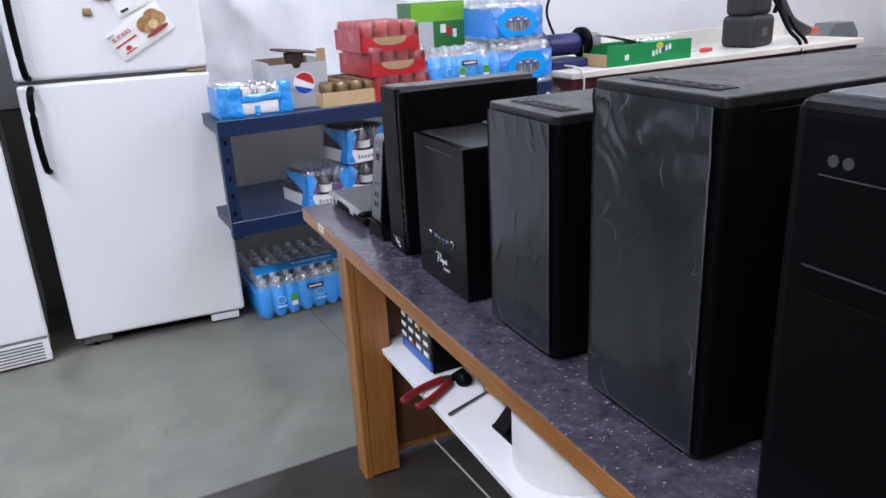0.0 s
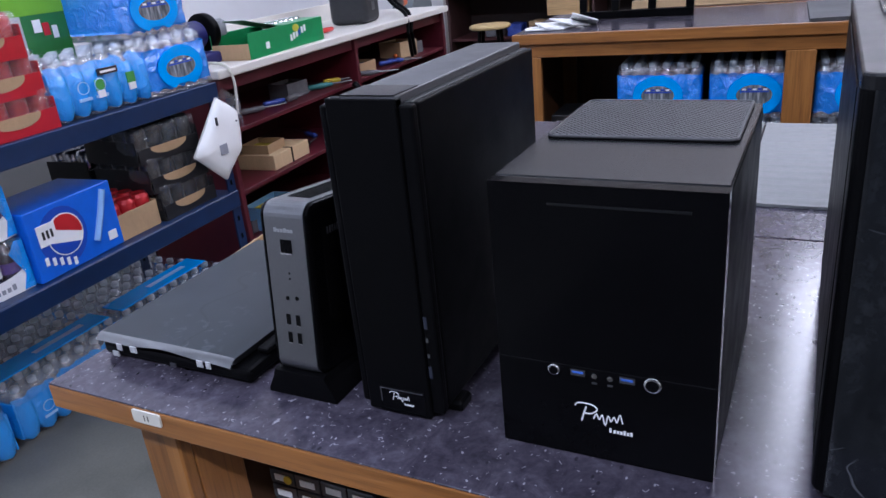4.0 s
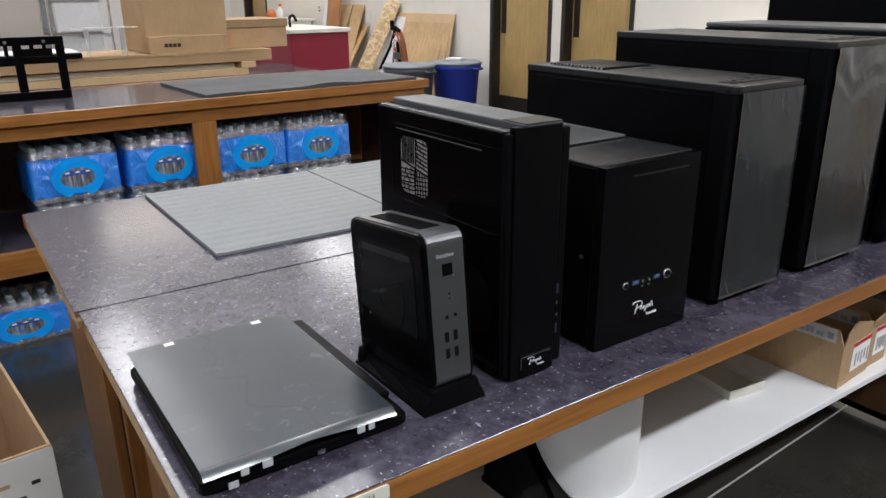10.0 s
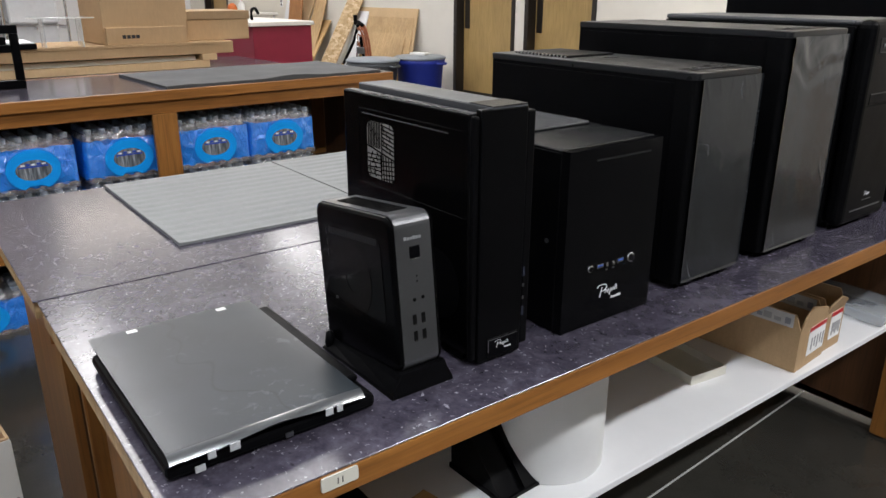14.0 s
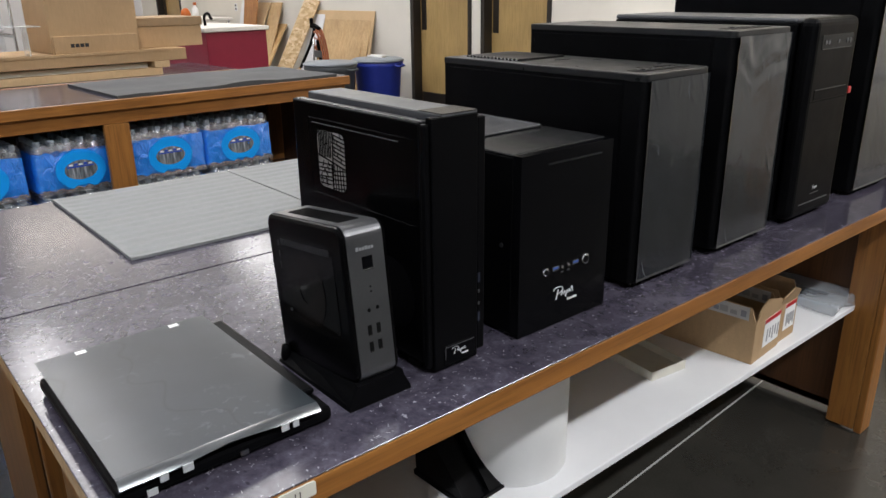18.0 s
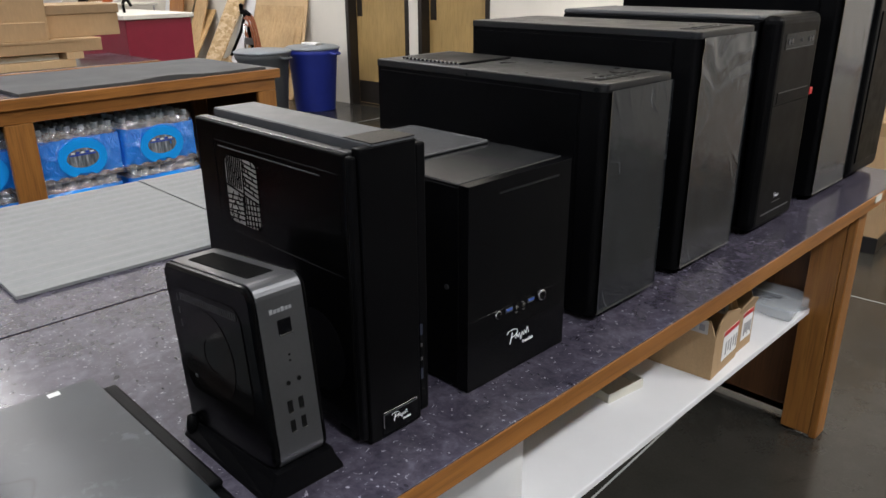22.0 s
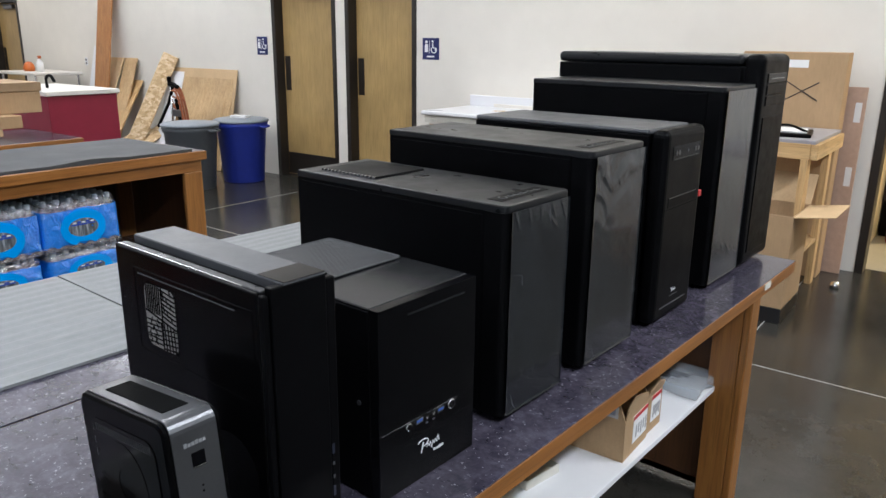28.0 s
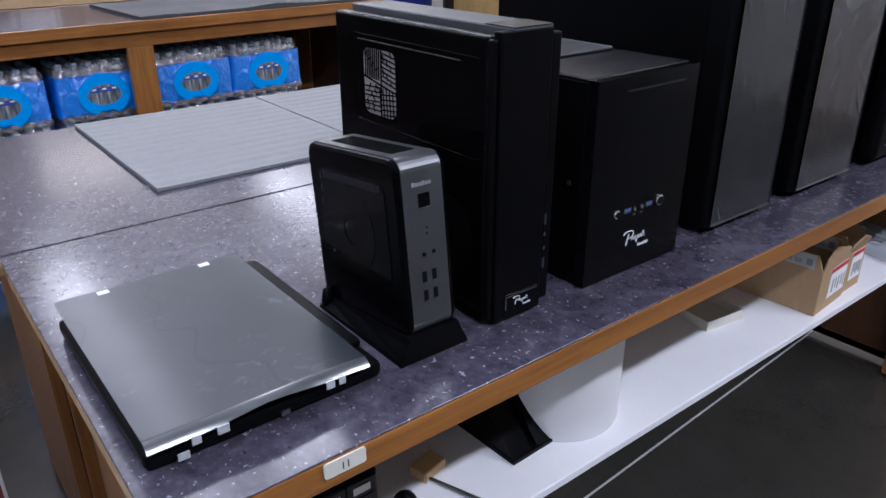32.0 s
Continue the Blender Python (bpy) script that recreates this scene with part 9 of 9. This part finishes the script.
def pine_table():
    x, y = 1.32, -2.85
    root = thing("pine_stand", x, y, 0, YAW, "rough pine stand with a grey top", "stand")
    part("top", box(-0.3, 0.32, -0.42, 0.34, 1.0, 1.02, 0.002), plain("grey_worktop", (0.32, 0.31, 0.33), 0.4), root, "grey laminate top")
    part("rail", box(-0.32, -0.28, -0.42, 0.34, 0.91, 0.999, 0.002), PINE_Y, root, "pine rail")
    part("rail", box(-0.279, 0.32, 0.305, 0.345, 0.91, 0.999, 0.002), wood("pine_rail_x", (0.5, 0.3, 0.12), (0.68, 0.46, 0.22), 0.55, "x"), root)
    for sx, sy in ((-0.275, 0.26), (-0.275, -0.36), (0.25, 0.26), (0.25, -0.36)):
        part("leg", box(sx, sx + 0.04, sy, sy + 0.085, 0, 0.909, 0.002), PINE_Z, root, "pine leg")
    part("shelf", box(-0.27, 0.3, -0.35, 0.3, 0.3, 0.32), PLY, root)
    lp = thing("laptop", x - 0.1, y + 0.08, 1.021, 12, "open-papered black notebook on the pine stand", "laptop")
    part("base", box(-0.13, 0.15, -0.14, 0.17, 0, 0.022, 0.005), BLACK_PLASTIC, lp)
    part("paper", box(-0.1, 0.13, -0.1, 0.12, 0.0225, 0.03), WHITE_PAPER, lp, "white papers")
    part("cable", tube(smooth_path([(-0.1, 0.1, 0.03), (0.0, 0.15, 0.07), (0.1, 0.1, 0.05), (0.05, 0.02, 0.06)], 5), 0.008, 6), BLACK_PLASTIC, lp)
    bx = thing("cardboard_box", x + 0.1, y - 0.5, 0, YAW, "tall brown carton standing behind the pine stand", "cardboard box")
    part("body", box(-0.35, 0.3, -0.1, 0.05, 0.0, 1.5, 0.004), CARD, bx)
    part("label", box(-0.12, 0.02, 0.05, 0.0515, 1.4, 1.45), WHITE_PAPER, bx, "white label")
    for s in (1, -1):
        part("printed_line", tube([(-0.1, 0.0515, 1.25 + 0.0), (-0.2, 0.0515, 1.25 + 0.06 * s)], 0.004, 5), INK_BLACK, bx)
        part("printed_line", tube([(-0.0, 0.0515, 1.25 + 0.06 * s), (-0.1, 0.0515, 1.25 + 0.12 * s - 0.06 * s * 2)], 0.0035, 5), INK_BLACK, bx)
    sl = thing("cardboard_sheet", x - 0.33, y - 0.68, 0, YAW, "flattened brown cardboard leaning on the wall", "cardboard")
    part("sheet", box(-0.02, 0.3, -0.02, 0.005, 0, 1.28, 0.002), plain("pinkish_card", (0.5, 0.34, 0.25), 0.8), sl)
    for z in (1.05, 0.62):
        part("tape", box(0.0, 0.04, 0.005, 0.0065, z, z + 0.13), WHITE_PAPER, sl)
    ob = thing("cardboard_box", 1.2, -2.42, 0, YAW, "open brown carton with raised flaps and a black base", "cardboard box")
    part("base", box(-0.2, 0.3, -0.22, 0.2, 0, 0.09, 0.003), BLACK_CARTON, ob, "black base")
    t = 0.006
    for a in ((-0.2, 0.3, 0.2 - t, 0.2), (-0.2, 0.3, -0.22, -0.22 + t), (-0.2, -0.2 + t, -0.22 + t, 0.2 - t), (0.3 - t, 0.3, -0.22 + t, 0.2 - t)):
        part("side", box(*a, 0.091, 0.63, 0.001), CARD, ob)
    f1 = box(-0.2, 0.3, 0, t, 0, 0.2, 0.001)
    bmesh.ops.transform(f1, matrix=Matrix.Translation((0, -0.22, 0.63)) @ pose(0, 0, 0, 35, 0, 0), verts=f1.verts)
    part("flap", f1, CARD_LIGHT, ob, "raised flap")
    f2 = box(0, 0.21, -0.22, 0.2, 0, t, 0.001)
    bmesh.ops.transform(f2, matrix=Matrix.Translation((-0.2, 0, 0.63)) @ pose(0, 0, 0, 0, -172, 0), verts=f2.verts)
    part("flap", f2, CARD_LIGHT, ob, "outspread flap")
    for k in range(3):
        part("word_bar", box(0.02 + 0.05 * k, 0.055 + 0.05 * k, 0.2, 0.2015, 0.42, 0.46), INK_BLACK, ob)


pine_table()
root = thing("door_stop", 0.915, -3.17, 0, 0, "small round steel door stop on the floor", "door stop")
part("dome", lathe([(0.0, 0.0), (0.028, 0.0), (0.03, 0.02), (0.022, 0.04), (0.0, 0.047)], 18), SILVER, root, "", True)


def extinguisher():
    root = thing("fire_extinguisher", 0.85, -4.74, 0.003, -20, "red fire extinguisher with a yellow tag on the floor", "fire extinguisher")
    root.scale = (0.74, 0.74, 0.74)
    part("cylinder", lathe([(0.0, 0.0), (0.062, 0.0), (0.066, 0.01), (0.066, 0.3), (0.05, 0.34), (0.022, 0.36), (0.022, 0.375)], 22), plain("extinguisher_red", (0.42, 0.012, 0.015), 0.28, coat=0.4), root, "red cylinder", True)
    part("label", lathe([(0.0668, 0.08), (0.0672, 0.09), (0.0672, 0.22), (0.0668, 0.23)], 22), WHITE_INK, root, "pale label")
    part("valve", cyl(0, 0, 0.375, 0.41, 0.018, n=12), GUNMETAL, root)
    part("lever", box(-0.02, 0.08, -0.012, 0.012, 0.41, 0.43, 0.003), BLACK_PLASTIC, root, "black lever")
    part("hose", tube(smooth_path([(-0.02, 0.0, 0.4), (-0.08, 0.03, 0.36), (-0.085, 0.03, 0.2), (-0.075, 0.02, 0.1)], 5), 0.011, 8), BLACK_PLASTIC, root)
    part("tag", box(-0.09, -0.01, 0.072, 0.075, 0.22, 0.36, 0.001), plain("yellow_tag", (0.75, 0.5, 0.02), 0.5), root, "yellow inspection tag")


extinguisher()


def kitchen_unit():
    x, y = room(0.55, -4.96)
    root = thing("kitchen_cabinet", x, y, 0, YAW, "dark brown kitchen cabinet with a cluttered counter", "cabinet")
    brown = wood("dark_walnut", (0.022, 0.01, 0.006), (0.04, 0.018, 0.01), 0.4, "z")
    part("side", box(-0.35, 0.205, -2.1, 0.0, 0.3, 1.03, 0.003), brown, root, "dark brown end panel")
    part("plinth", box(-0.22, 0.2, -2.05, -0.02, 0.0, 0.299), BLACK_PLASTIC, root, "black toe kick")
    part("counter", box(-0.38, 0.206, -2.12, 0.02, 1.031, 1.06, 0.004), plain("dark_counter", (0.05, 0.04, 0.03), 0.35), root, "dark counter top")
    part("drawer_front", box(-0.366, -0.3505, -2.05, -0.05, 0.35, 0.98, 0.003), plain("maple_front", (0.42, 0.34, 0.2), 0.45), root, "pale drawer fronts")
    cb = thing("cable_tangle", x - 0.02, y - 0.5, 1.061, YAW, "tangle of dark cables on the kitchen counter", "cables")
    r2 = random.Random(4)
    for k in range(14):
        pts = [(r2.uniform(-0.35, 0.17), -0.25 * j * 0.6 + r2.uniform(-0.1, 0.1) + 0.2 - 0.04 * k, 0.01 + r2.uniform(0, 0.06)) for j in range(6)]
        part("cable", tube(smooth_path(pts, 4), 0.01, 6), BLACK_PLASTIC, cb)
    part("cable", tube(smooth_path([(-0.25, -0.3, 0.03), (-0.39, -0.35, 0.02), (-0.42, -0.4, -0.1), (-0.4, -0.5, -0.25)], 5), 0.011, 6), BLACK_PLASTIC, cb)
    part("cable", tube(smooth_path([(-0.2, -0.7, 0.03), (-0.39, -0.75, 0.02), (-0.43, -0.8, -0.06), (-0.41, -0.85, -0.16)], 5), 0.01, 6), BLACK_PLASTIC, cb)
    part("cable", tube(smooth_path([(-0.25, 0.2, 0.03), (-0.39, 0.18, 0.02), (-0.425, 0.15, -0.1), (-0.405, 0.12, -0.2)], 5), 0.01, 6), BLACK_PLASTIC, cb)
    part("adaptor", box(-0.34, -0.2, 0.28, 0.36, 0.0, 0.035, 0.006), BLACK_PLASTIC, cb, "black power adaptor")
    wx, wy = room(1.39, -4.7)
    for k, z in enumerate((1.55, 1.55)):
        mon = thing("wall_monitor", *room(0.759, -5.35 - 1.1 * k), z, YAW, "dark flat screen on a bracket on the yellow wall", "monitor", "wall screens")
        part("panel", box(-0.09, -0.05, -0.3, 0.3, -0.2, 0.2, 0.004), BLACK_PLASTIC, mon)
        part("bracket", box(-0.0495, -0.0, -0.05, 0.05, -0.05, 0.05), GUNMETAL, mon)
        part("cable", tube(smooth_path([(-0.06, 0, -0.16), (-0.1, 0.03, -0.3), (-0.12, 0.0, -0.42)], 5), 0.009, 6), BLACK_PLASTIC, mon)
    uc = thing("wall_cupboard", *room(-0.75, -8.6), 0.45, YAW, "pale wooden cupboard in the kitchenette", "cupboard")
    part("body", box(-0.3, 0.5, -0.185, 0.2, 0.0, 1.2, 0.004), PINE_Z, uc)


kitchen_unit()
x, y = -0.28, -3.1
root = thing("oak_table", x, y, 0, YAW, "oak table end beside the doorway", "table")
part("top", box(-0.9, 0.12, -0.25, 0.35, 0.86, 0.9, 0.003), plain("grey_table_top", (0.3, 0.29, 0.31), 0.4), root, "grey laminate top")
part("edge_band", box(0.1205, 0.135, -0.25, 0.35, 0.855, 0.899, 0.002), OAK_Y, root)
part("leg", box(0.05, 0.12, -0.02, 0.03, 0, 0.859, 0.003), OAK_Z, root, "oak leg")
part("leg", box(-0.85, -0.78, -0.2, -0.15, 0, 0.859, 0.003), OAK_Z, root)
part("leg", box(-0.85, -0.78, 0.25, 0.3, 0, 0.859, 0.003), OAK_Z, root)
root = thing("wood_offcut", 4.0, -0.17, 0, 6, "pale strips of wood standing beside the oak bench", "wood offcut")
part("strip", box(0, 0.05, -0.02, 0.0, 0, 0.62, 0.002), PINE_Z, root)
part("strip", box(0.03, 0.09, -0.06, -0.03, 0, 0.6, 0.002), WHITE_MELAMINE, root)
